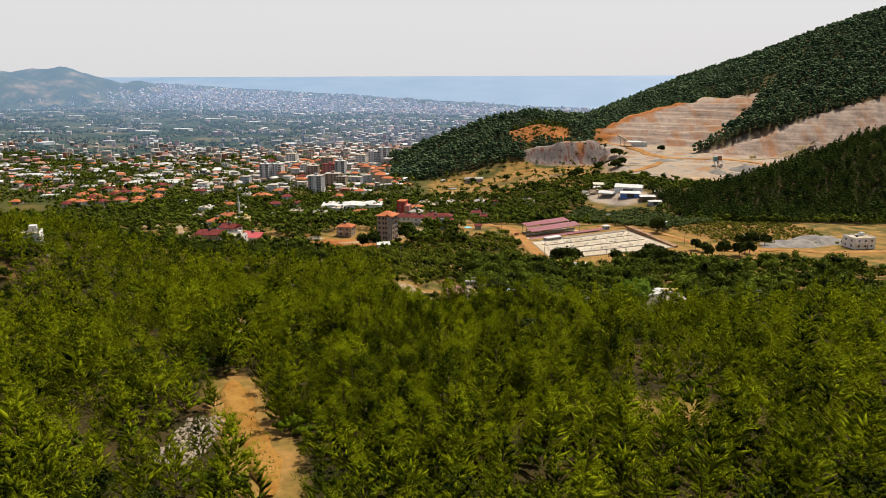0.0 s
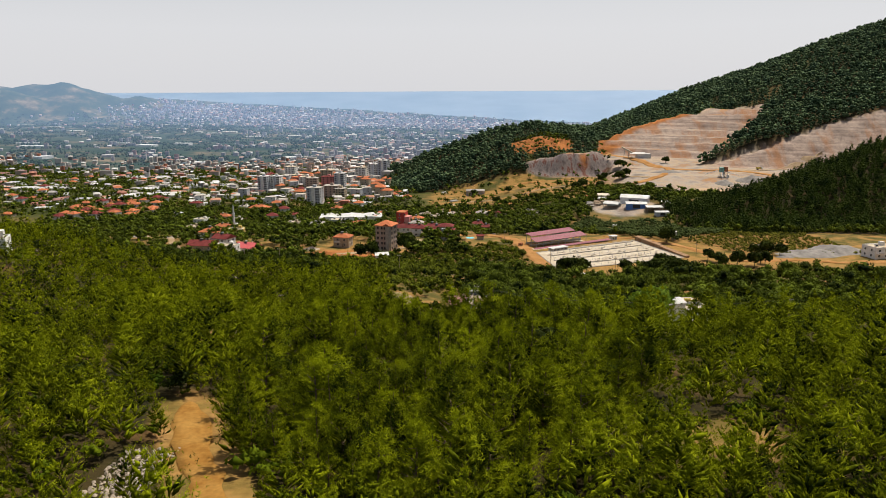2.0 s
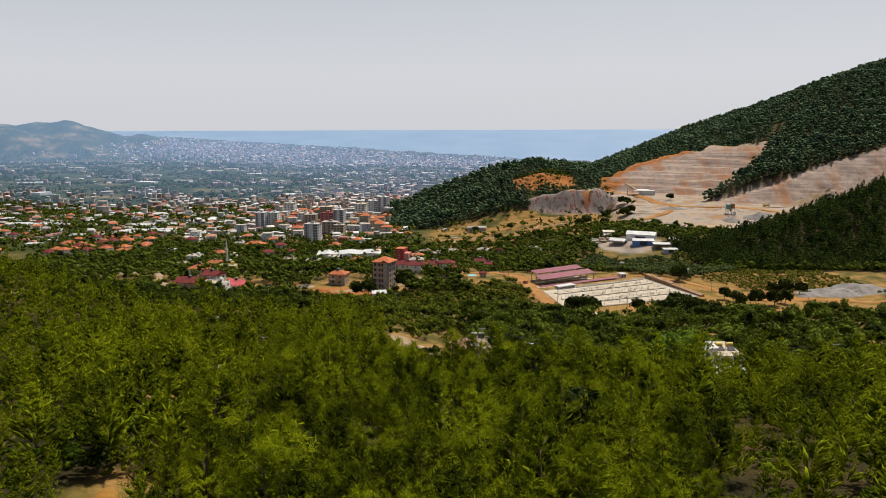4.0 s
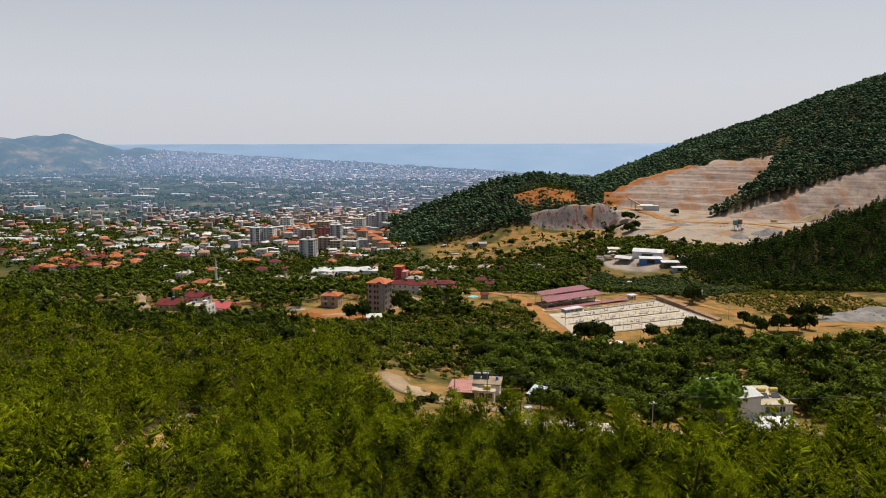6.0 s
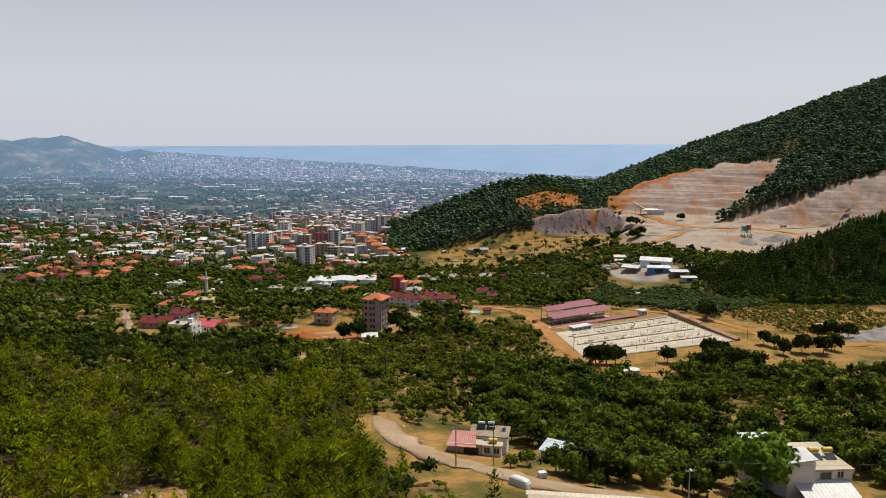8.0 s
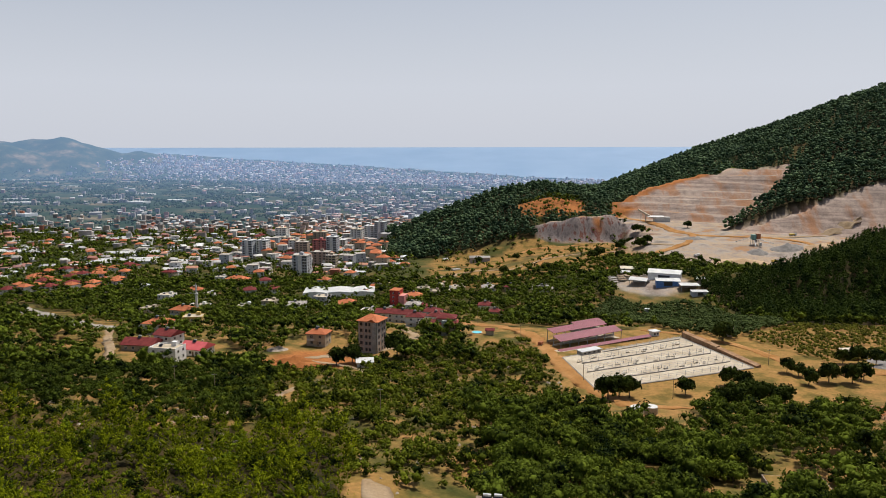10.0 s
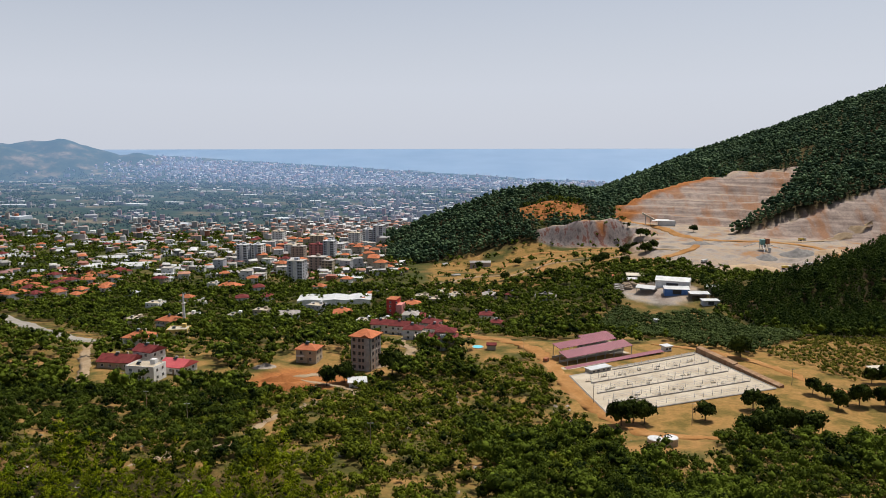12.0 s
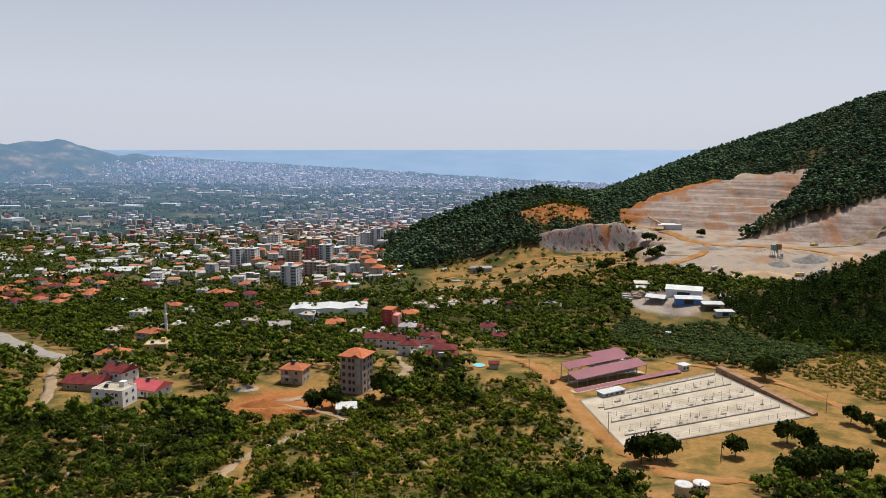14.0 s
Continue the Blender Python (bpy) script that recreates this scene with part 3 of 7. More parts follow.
LANE_EAST = [(-181, 331), (-172, 380), (-172, 420), (-150, 465)]
SCRUB_ROAD = [(-90, 610), (-20, 640), (30, 700), (70, 690), (120, 720), (190, 700), (240, 690)]
DRY_ROAD = [(-30, 655), (40, 622), (90, 660), (115, 745), (160, 778), (215, 735)]
DRY_LOOP = [(0, 760), (50, 742), (95, 800), (140, 800), (200, 790), (240, 760)]
TRACKS = [(YARD_ROAD, 3.2), (FIELD_ROAD, 2.6), (VILLAGE_LANE, 2.4), (STONY_PATH, 1.5), (PAVED_ROAD, 10.0), (LANE_WEST, 2.2), (LANE_EAST, 2.2),
          (VALLEY_ROAD, 2.6), (FOREST_TRAIL, 1.2), (UPPER_TRAIL, 3.0), (SCRUB_ROAD, 3.0), (DRY_ROAD, 3.0), (DRY_LOOP, 2.5)]
# open ground: centre and half sizes
CLEAR = [(92, 262, 45, 48), (104, 214, 48, 16), (-32, 274, 12, 13), (-60, 288, 15, 12), (-58, 256, 20, 20), (60, 320, 16, 22), (7.5, 72, 10.5, 9), (66, 54, 13, 12.5), (22.5, 65, 6, 6.5),
         (22, 35, 13, 11), (-28.5, -70, 4, 6.5), (27, -64, 7, 5), (-13, 80, 5, 8), (10, 330, 20, 12), (180, 245, 70, 14), (64, 167, 14, 16), (-12, 345, 22, 16), (-126, 266, 24, 28), (64, 44, 11, 9), (160, 472, 30, 34), (76, 103, 9, 8), (66, 96, 10, 5)]

# plots of the village houses, open towards the south
PLOTS = [(-24, 372), (-4, 362), (-36, 386), (-21, 428), (-60, 290), (-149, 317), (-131, 286), (-123, 262), (-114, 274), (-142, 279), (-170, 411), (-144, 353), (-225, 521), (-182, 472), (-198, 423), (-259, 610), (-215, 630), (-193, 611), (-218, 566), (-200, 548), (-148, 473), (-129, 473), (-113, 418), (-106, 455), (-96, 508), (-71, 470), (-85, 455), (-67, 552), (-24, 519), (-17, 446), (-52, 441), (-40, 441), (-29, 406), (-16, 348), (-7, 390), (29, 441), (33, 398), (39, 571), (58, 559), (-18, 573), (-9, 557), (3, 571), (12, 582), (-2, 600), (-12, 339), (-64, 613)]
CLEAR += [(50, 37, 24, 8), (-43, 3, 5, 10), (-90, 534, 36, 20), (-300, 450, 14, 14), (-262, 408, 14, 14), (-230, 372, 14, 14), (-200, 340, 14, 13)]
CLEAR += [(x, y - 3, 7.0, 8.5) for x, y in PLOTS]


def ribbon(name, line, half, mat, label, lift=0.22, step=2.5, ragged=0.9):
    """A strip that follows a smoothed line over the ground."""
    pts = [np.array(p, float) for p in line]
    path = []
    for i in range(len(pts) - 1):
        p0, p1, p2, p3 = pts[max(i - 1, 0)], pts[i], pts[i + 1], pts[min(i + 2, len(pts) - 1)]
        n = max(2, int(np.linalg.norm(p2 - p1) / step))
        for u in np.arange(n) / n:
            path.append(0.5 * (2 * p1 + (p2 - p0) * u + (2 * p0 - 5 * p1 + 4 * p2 - p3) * u * u + (3 * p1 - p0 - 3 * p2 + p3) * u ** 3))
    path.append(pts[-1])
    path = np.array(path)
    d = np.gradient(path, axis=0)
    d /= np.linalg.norm(d, axis=1)[:, None]
    side = np.stack([d[:, 1], -d[:, 0]], 1)
    rng = np.random.default_rng(len(path))
    end = np.minimum(np.arange(len(path)), np.arange(len(path))[::-1]) * step
    taper = 0.25 + 0.75 * smooth(0, 7, end)
    cols = np.array([-1.0, -0.93, -0.45, 0, 0.45, 0.93, 1.0])
    drop = np.array([-0.5, 0.0, 0.0, 0.06, 0.0, 0.0, -0.5])
    verts = []
    for c, h in zip(cols, drop):
        w = half * c * taper * (1 + ragged * 0.3 * rng.normal(size=len(path)) * (abs(c) > 0.9))
        q = path + side * w[:, None]
        verts.append(np.stack([q[:, 0], q[:, 1], land(q[:, 0], q[:, 1]) + lift + h], 1))
    v = np.stack(verts, 1)
    i = np.arange(v.shape[0] * v.shape[1]).reshape(v.shape[:2])
    f = np.stack([i[:-1, :-1], i[:-1, 1:], i[1:, 1:], i[1:, :-1]], -1).reshape(-1, 4)
    return tagged(new(name, to_mesh(name, v.reshape(-1, 3), f, mat)), label, "road", kind="structure")


ribbon("road", YARD_ROAD, 4.0, M["dirt"], "sandy farm road of pale orange earth")
ribbon("road", FIELD_ROAD, 2.6, M["dirt"], "sandy field road along the concrete yard")
ribbon("road", VILLAGE_LANE, 2.4, M["dirt_pale"], "dusty lane between the village houses")
ribbon("road", STONY_PATH, 1.5, M["dirt_pale"], "stony pale footpath through scrub")
ribbon("road", PAVED_ROAD, 6.2, M["asphalt"], "worn grey asphalt road with a low kerb", ragged=0.05)
ribbon("road", LANE_WEST, 2.2, M["dirt_pale"], "dusty lane below the wooded shoulder")
ribbon("road", LANE_EAST, 2.2, M["asphalt"], "narrow grey lane into the village")
ribbon("road", VALLEY_ROAD, 3.0, M["dirt_pale"], "dusty valley road past the two small farms")
ribbon("road", FOREST_TRAIL, 1.7, M["trail"], "orange earth trail through young pines")
ribbon("road", UPPER_TRAIL, 2.2, M["dirt"], "orange earth trail cut into the wooded slope")
ribbon("road", SCRUB_ROAD, 3.0, M["dirt_pale"], "pale track across dry scrub", lift=0.5)
ribbon("road", DRY_ROAD, 3.0, M["dirt"], "winding orange track over dry grass terraces", step=6)
ribbon("road", DRY_LOOP, 2.6, M["dirt"], "orange track below the quarry cliff", step=6)
QUARRY_ROAD = [(236, 910), (268, 850), (283, 760), (307, 746), (360, 731), (384, 691), (367, 615), (320, 560)]
ribbon("road", QUARRY_ROAD, 4.5, M["dirt"], "broad haul road of pale orange dust in the quarry", lift=0.4, step=6)
ribbon("road", [(283, 760), (255, 698), (210, 664), (184, 682)], 3.5, M["dirt"], "dusty track from the quarry to the fields", lift=0.4, step=6)
ribbon("road", [(360, 731), (420, 745), (470, 752)], 4.0, M["dirt_pale"], "dusty ramp along the grey quarry bench", lift=0.4, step=6)


# ---- trees ----
def unit(v):
    return v / np.maximum(np.linalg.norm(v, axis=1), 1e-6)[:, None]


def leaf_cloud(rng, centres, sizes, faces_to, blades, long, wide, along=None, loose=0.45):
    """Small pointed blades round each centre, turned roughly to face the given way: triangles, as corners and indices.
    along: the way in which the blades grow, if they have one."""
    c = np.repeat(np.asarray(centres, float), blades, 0)
    s = np.repeat(np.asarray(sizes, float), blades)[:, None]
    n = unit(np.repeat(unit(np.asarray(faces_to, float)), blades, 0) + rng.normal(0, 0.42, c.shape))
    d = rng.normal(size=c.shape) if along is None else np.repeat(unit(np.asarray(along, float)), blades, 0) + rng.normal(0, loose, c.shape)
    d = unit(d - n * (d * n).sum(1)[:, None])
    w = np.cross(n, d)
    base = c + d * s * rng.uniform(-0.25, 0.35, (len(c), 1)) + rng.normal(0, 0.16, c.shape) * s
    v = np.stack([base - w * wide * s, base + w * wide * s, base + d * long * s], 1).reshape(-1, 3)
    return v, np.arange(len(v)).reshape(-1, 3)


def joined(*clouds):
    vs, fs, n = [], [], 0
    for v, f in clouds:
        vs.append(v)
        fs.append(f + n)
        n += len(v)
    return np.concatenate(vs), np.concatenate(fs)


def boughs(rng, roots, ways, longs, thicks):
    """The dense inner part of each bough: a slim eight-sided spindle."""
    c, d = np.asarray(roots, float), unit(np.asarray(ways, float))
    l, t = np.asarray(longs, float)[:, None], np.asarray(thicks, float)[:, None]
    s = unit(np.cross(d, rng.normal(size=c.shape)))
    w = np.cross(d, s)
    mid = c + d * l * rng.uniform(0.35, 0.6, (len(c), 1))
    k = rng.uniform(0.7, 1.3, (4, len(c), 1))
    v = np.stack([c + d * l, mid + s * t * k[0], mid + w * t * k[1], mid - s * t * k[2], mid - w * t * k[3], c], 1).reshape(-1, 3)
    f = np.array([(0, 1, 2), (0, 2, 3), (0, 3, 4), (0, 4, 1), (5, 2, 1), (5, 3, 2), (5, 4, 3), (5, 1, 4)])
    return v, (f[None] + (np.arange(len(c)) * 6)[:, None, None]).reshape(-1, 3)


def pine_crown(seed, high=8.0, whorls=14, per=8, tufts=5, blades=9, fat=0.38, slim=0.08, wide=0.30, dense=0.10):
    """An airy, upswept crown: whorls of rising boughs, each a plume of needles round a denser core."""
    rng = np.random.default_rng(seed)
    cs, ss, ns, ds, br, bd, bl, bt = [], [], [], [], [], [], [], []
    lean = rng.normal(0, 0.25, 2)
    for w in range(whorls):
        u = (w + rng.uniform(0, 0.8)) / whorls
        z = high * (0.10 + 0.80 * u)
        reach = high * wide * (1 - u) ** 0.7 * (0.70 + 1.2 * u if u < 0.25 else 1) + 0.10
        for b in range(max(2, int(per * (1.15 - 0.6 * u)))):
            a = rng.uniform(0, 6.283)
            r = reach * rng.uniform(0.55, 1.2)
            ca, sa_ = math.cos(a), math.sin(a)
            lift = rng.uniform(0.55, 1.15)
            root = np.array([lean[0] * u + ca * r * 0.2, lean[1] * u + sa_ * r * 0.2, z])
            way = np.array([ca, sa_, lift])
            long = r * 0.95
            br.append(root)
            bd.append(way)
            bl.append(long * (0.85 if tufts > 1 else 1.25))
            bt.append(dense * high / 8 * (0.6 + 0.8 * r / max(reach, 0.3)))
            for k in range(tufts):
                f = 0.35 + 0.75 * (k + rng.uniform(0, 1)) / tufts
                cs.append(root + way * long * f + rng.normal(0, 0.10, 3))
                ss.append(rng.uniform(0.7, 1.2) * fat * high / 8)
                ns.append((ca * 0.75, sa_ * 0.75, 0.45))
                ds.append((ca * 0.55, sa_ * 0.55, 1.0))
    cs.append((lean[0], lean[1], high * 0.95))
    ss.append(fat)
    ns.append((0.3, -0.3, 0.4))
    ds.append((0, 0, 1))
    core = boughs(rng, br, bd, bl, bt)
    return joined(core, leaf_cloud(rng, cs, ss, ns, blades, 0.85, slim, ds, 0.8)) if blades else core


def round_crown(seed, high=5.0, wide=2.4, lumps=9, puffs=16, blades=5, size=0.5, low=0.25, full=True):
    """A broad crown of unequal lumps with gaps between them: a dense core of twigs under a coat of leaves."""
    rng = np.random.default_rng(seed)
    cs, ss, ns, vs, fs = [], [], [], [], []
    g = 1.618
    ico = np.array([(-1, g, 0), (1, g, 0), (-1, -g, 0), (1, -g, 0), (0, -1, g), (0, 1, g), (0, -1, -g), (0, 1, -g), (g, 0, -1), (g, 0, 1), (-g, 0, -1), (-g, 0, 1)]) / 1.9
    tri = np.array([(0, 11, 5), (0, 5, 1), (0, 1, 7), (0, 7, 10), (0, 10, 11), (1, 5, 9), (5, 11, 4), (11, 10, 2), (10, 7, 6), (7, 1, 8),
                    (3, 9, 4), (3, 4, 2), (3, 2, 6), (3, 6, 8), (3, 8, 9), (4, 9, 5), (2, 4, 11), (6, 2, 10), (8, 6, 7), (9, 8, 1)])
    if not full:
        ico = np.array([(1, 0, 0), (0, 1, 0), (-1, 0, 0), (0, -1, 0), (0, 0, 1), (0, 0, -1)], float)
        tri = np.array([(0, 1, 4), (1, 2, 4), (2, 3, 4), (3, 0, 4), (1, 0, 5), (2, 1, 5), (3, 2, 5), (0, 3, 5)])
    for k in range(lumps):
        a, e = rng.uniform(0, 6.283), rng.uniform(-0.3, 1.0)
        q = np.array([math.cos(a) * wide * 0.6 * math.cos(e), math.sin(a) * wide * 0.6 * math.cos(e), high * (0.5 + low / 2) + high * (0.5 - low / 2) * 0.55 * math.sin(e)])
        r = wide * rng.uniform(0.34, 0.56)
        vs.append(q + ico * r * rng.uniform(0.50, 0.80, (len(ico), 1)) * np.array([1, 1, 0.9]))
        fs.append(tri + k * len(ico))
        for p in range(puffs):
            d = rng.normal(size=3)
            d /= np.linalg.norm(d)
            d[2] = abs(d[2]) * 1.15 - 0.35
            cs.append(q + d * r * rng.uniform(0.66, 1.12))
            ns.append(d + np.array([0, 0, 0.25]))
            ss.append(size * rng.uniform(0.7, 1.3))
    return joined((np.concatenate(vs), np.concatenate(fs)), leaf_cloud(rng, cs, ss, ns, blades, 0.80, 0.50))


def stem(high, thick, limbs, seed, crown_low=0.3):
    rng = random.Random(seed)
    bm = bmesh.new()
    bend = (rng.uniform(-0.2, 0.2), rng.uniform(-0.2, 0.2))
    rod((0, 0, -0.5), (bend[0], bend[1], high * 0.5), thick, thick * 0.7, 7, bm)
    rod((bend[0], bend[1], high * 0.5 - 0.05), (bend[0] * 1.3, bend[1] * 1.3, high * 0.93), thick * 0.7, thick * 0.15, 6, bm)
    for k in range(limbs):
        a, z = rng.uniform(0, 6.283), high * rng.uniform(crown_low, 0.75)
        r = high * 0.22 * (1.1 - z / high) + 0.3
        rod((bend[0], bend[1], z), (math.cos(a) * r, math.sin(a) * r, z + r * 0.45), thick * 0.3, thick * 0.1, 5, bm)
    return bm


def tree(name, label, crown, mat, high, thick, limbs, seed, group):
    t = thing(name, Matrix(), label, "tree", group)
    part("trunk", stem(high, thick, limbs, seed), M["bark"], t)
    piece("crown", to_mesh("crown", *crown, mat), t)
    return t


def spread_out(seed, x0, x1, y0, y1, gap, want):
    """Places on a jittered grid, thinned by want(x, y)."""
    rng = np.random.default_rng(seed)
    X, Y = np.meshgrid(np.arange(x0, x1, gap), np.arange(y0, y1, gap))
    X = X.ravel() + rng.uniform(-0.48, 0.48, X.size) * gap
    Y = Y.ravel() + rng.uniform(-0.48, 0.48, Y.size) * gap
    keep = rng.uniform(0, 1, X.size) < want(X, Y)
    return np.stack([X[keep], Y[keep]], 1)


def planted(name, spots, crowns, mat, sizes, seed, label, category="trees", sink=0.0, flat=1.0):
    """Many plants as one mesh of kind stuff."""
    rng = np.random.default_rng(seed)
    z = land(spots[:, 0], spots[:, 1]) - sink
    vs, fs, n = [], [], 0
    pick = rng.integers(0, len(crowns), len(spots))
    for k, (cv, cf) in enumerate(crowns):
        at = np.nonzero(pick == k)[0]
        if not len(at):
            continue
        a, s = rng.uniform(0, 6.283, len(at)), rng.uniform(*sizes, len(at)) if not callable(sizes) else sizes(spots[at], rng)
        ca, sa_ = np.cos(a)[:, None], np.sin(a)[:, None]
        sx = s * rng.uniform(0.85, 1.2, len(at))
        x = (cv[None, :, 0] * ca - cv[None, :, 1] * sa_) * sx[:, None] + spots[at, 0][:, None]
        y = (cv[None, :, 0] * sa_ + cv[None, :, 1] * ca) * sx[:, None] + spots[at, 1][:, None]
        zz = cv[None, :, 2] * (s * flat)[:, None] + z[at][:, None]
        vs.append(np.stack([x, y, zz], -1).reshape(-1, 3))
        fs.append((cf[None] + (np.arange(len(at)) * len(cv))[:, None, None]).reshape(-1, 3) + n)
        n += len(at) * len(cv)
    return tagged(new(name, to_mesh(name, np.concatenate(vs), np.concatenate(fs), mat)), label, category, kind="stuff")


def clear_of(x, y):
    """0 where tracks, plots and buildings keep the trees away."""
    free = np.ones(np.shape(x))
    for line, half in TRACKS:
        for (x0, y0), (x1, y1) in zip(line, line[1:]):
            dx, dy = x1 - x0, y1 - y0
            u = np.clip(((x - x0) * dx + (y - y0) * dy) / (dx * dx + dy * dy), 0, 1)
            free = free * (np.hypot(x - x0 - u * dx, y - y0 - u * dy) > half + 1.5)
    for x0, y0, rx, ry in CLEAR:
        free = free * ((np.abs(x - x0) > rx) | (np.abs(y - y0) > ry))
    return free


# ---- woods ----
def in_view(x, y):
    """The wedge of the valley that lies open before the flight."""
    return np.abs(x) < 0.665 * (y + 152) + 12


def uneven(low, high, patch=34.0):
    """Sizes of grown plants: many small, few large, with stands of larger ones."""
    def sizes(places, rng):
        s = np.exp(rng.normal(0, 0.30, len(places))) * (1 + 0.28 * wave(places[:, 0], places[:, 1], patch, 4))
        return np.clip(s * (low + high) / 2, low * 0.7, high * 1.35)
    return sizes


def near_wood(x, y):
    return woods(x, y) * clear_of(x, y) * (y < 250) * in_view(x, y)


def by_wood(places, rng):
    s = np.clip(np.exp(rng.normal(0.02, 0.30, len(places))), 0.45, 1.7)
    x, y = places[:, 0], places[:, 1]
    # the youngest trees stand above the valley road
    young = 1 - 0.40 * smooth(-16, -8, x) * smooth(82, 74, x) * smooth(0, 10, y) * smooth(72, 64, y)
    return s * young * (0.8 + 0.2 * wave(x, y, 45, 1))


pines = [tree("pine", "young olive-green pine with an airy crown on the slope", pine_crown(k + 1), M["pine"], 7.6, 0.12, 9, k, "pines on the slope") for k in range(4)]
near = spread_out(3, -62, 62, -112, 64, 3.45, near_wood)
order = np.argsort(np.hypot(near[:, 0], (near[:, 1] + 40) * 0.6))
single, rest = near[order[:296]], near[order[296:]]
rng = np.random.default_rng(5)
sizes = by_wood(single, rng)
for k, ((px_, py_), s) in enumerate(zip(single, sizes)):
    m = pose(px_, py_, ground_z(px_, py_) - 0.1, rng.uniform(-4, 4), rng.uniform(-4, 4), rng.uniform(0, 360)) @ Matrix.Diagonal((s * rng.uniform(0.9, 1.2), s * rng.uniform(0.9, 1.2), s, 1))
    if k < len(pines):
        pines[k].matrix_basis = m
    else:
        c = copy_thing(pines[k % len(pines)], m)
        c.matrix_basis = m
light_pine = [pine_crown(k + 20, 8.0, 8, 4, 3, 5, 0.42, 0.16, 0.30, 0.15) for k in range(5)]
slope_pine = [pine_crown(k + 25, 8.0, 10, 6, 4, 6, 0.32, 0.13, 0.31, 0.12) for k in range(5)]
more = spread_out(4, -200, 110, -130, 240, 4.0, lambda x, y: near_wood(x, y) * ((np.abs(x) > 62) | (y > 64)))
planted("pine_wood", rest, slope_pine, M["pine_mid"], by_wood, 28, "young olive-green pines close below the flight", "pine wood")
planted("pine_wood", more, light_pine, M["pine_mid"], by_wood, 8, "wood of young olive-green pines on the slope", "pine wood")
low_bush = [round_crown(k + 1, 2.0, 1.6, 4, 6, 2, 0.34, 0.0, False) for k in range(4)]
planted("undergrowth", spread_out(30, -150, 110, -120, 150, 2.4, lambda x, y: near_wood(x, y) * (0.25 + 0.7 * (wave(x, y, 38, 2) > 0.25))), low_bush, M["understorey"], (0.5, 1.35), 31, "bright green undergrowth between the pines", "bushes", 0.15)
oak = [round_crown(k + 200, 6.0, 2.6, 9, 22, 4, 0.38, 0.0, False) for k in range(4)]
planted("oak_wood", spread_out(33, -150, 90, -110, 120, 8.0, lambda x, y: near_wood(x, y) * (0.35 + 0.4 * (wave(x, y, 60, 3) > 0))), oak, M["field_leaf"], (0.45, 0.95), 34, "very dark evergreen oaks between the pines", "oaks", 0.2)
hill = spread_out(6, 190, 560, 330, 640, 4.6, lambda x, y: woods(x, y) * (y > 345) * (x > 186) * (y - 0.1 * x < 630) * clear_of(x, y) * (x < 0.72 * (y + 170)))
hill_pine = [pine_crown(k + 40, 9.5, 8, 4, 2, 3, 0.75, 0.2, 0.33, 0.4) for k in range(4)]
planted("pine_wood", hill, hill_pine, M["pine_hill"], uneven(0.72, 1.2, 40), 9, "dark dense pine wood on the steep hillside", "pine wood")
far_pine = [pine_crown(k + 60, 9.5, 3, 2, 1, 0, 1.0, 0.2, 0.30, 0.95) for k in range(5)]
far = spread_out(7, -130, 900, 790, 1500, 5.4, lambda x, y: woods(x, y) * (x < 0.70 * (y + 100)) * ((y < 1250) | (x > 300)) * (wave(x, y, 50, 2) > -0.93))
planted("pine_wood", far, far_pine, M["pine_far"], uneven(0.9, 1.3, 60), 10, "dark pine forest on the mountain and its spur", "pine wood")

round_wood = spread_out(37, -170, 170, -190, 110, 4.6, lambda x, y: 0.9 * woods(x, y) * clear_of(x, y) * np.maximum(y < -118, np.abs(x) > 0.665 * (y + 152) + 15) * (np.abs(x) > 8 - 0.2 * (y + 140)))
planted("pine_wood", round_wood, [pine_crown(k + 300, 8.0, 5, 3, 1, 2, 0.9, 0.08, 0.29, 0.5) for k in range(4)], M["pine_mid"], by_wood, 38, "young pines on the slope beside and behind", "pine wood")


# ---- broadleaf trees, scrub and groves ----
def scrubland(x, y):
    return (1 - woods(x, y)) * clear_of(x, y) * smooth(300, 280, y) * smooth(-85, -60, x) * (0.45 + 0.5 * (wave(x, y, 22, 1) > -0.15)) * (x < 47 + 0.9 * np.maximum(150 - y, 0))


def gardens(x, y):
    return (1 - woods(x, y)) * clear_of(x, y) * (y > 51 - 6 * (x > 75)) * (y < 186 - 0.08 * x) * (x > 8) * (0.55 + 0.45 * (wave(x, y, 30, 3) > -0.3))


bush = [round_crown(k + 1, 2.2, 1.7, 5, 12, 3, 0.30, -0.1, False) for k in range(5)]
bushes = spread_out(11, -85, 150, 95, 300, 2.75, scrubland)
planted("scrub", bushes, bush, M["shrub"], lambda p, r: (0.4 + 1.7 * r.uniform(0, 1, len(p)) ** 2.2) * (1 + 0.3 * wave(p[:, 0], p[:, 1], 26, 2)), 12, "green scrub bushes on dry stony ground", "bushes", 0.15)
crowns = [round_crown(k + 10, 4.6 + 0.8 * (k % 3), 2.8 - 0.3 * (k % 2), 7, 14, 4, 0.40, 0.0, False) for k in range(6)]
garden = spread_out(13, 6, 185, 34, 190, 3.9, lambda x, y: gardens(x, y) * in_view(x, y))
near_first = np.argsort(np.hypot(garden[:, 0] - 40, garden[:, 1] - 80))
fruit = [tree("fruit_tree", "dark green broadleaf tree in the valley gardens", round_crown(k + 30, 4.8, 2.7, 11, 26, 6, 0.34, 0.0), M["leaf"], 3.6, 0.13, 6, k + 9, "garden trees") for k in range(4)]
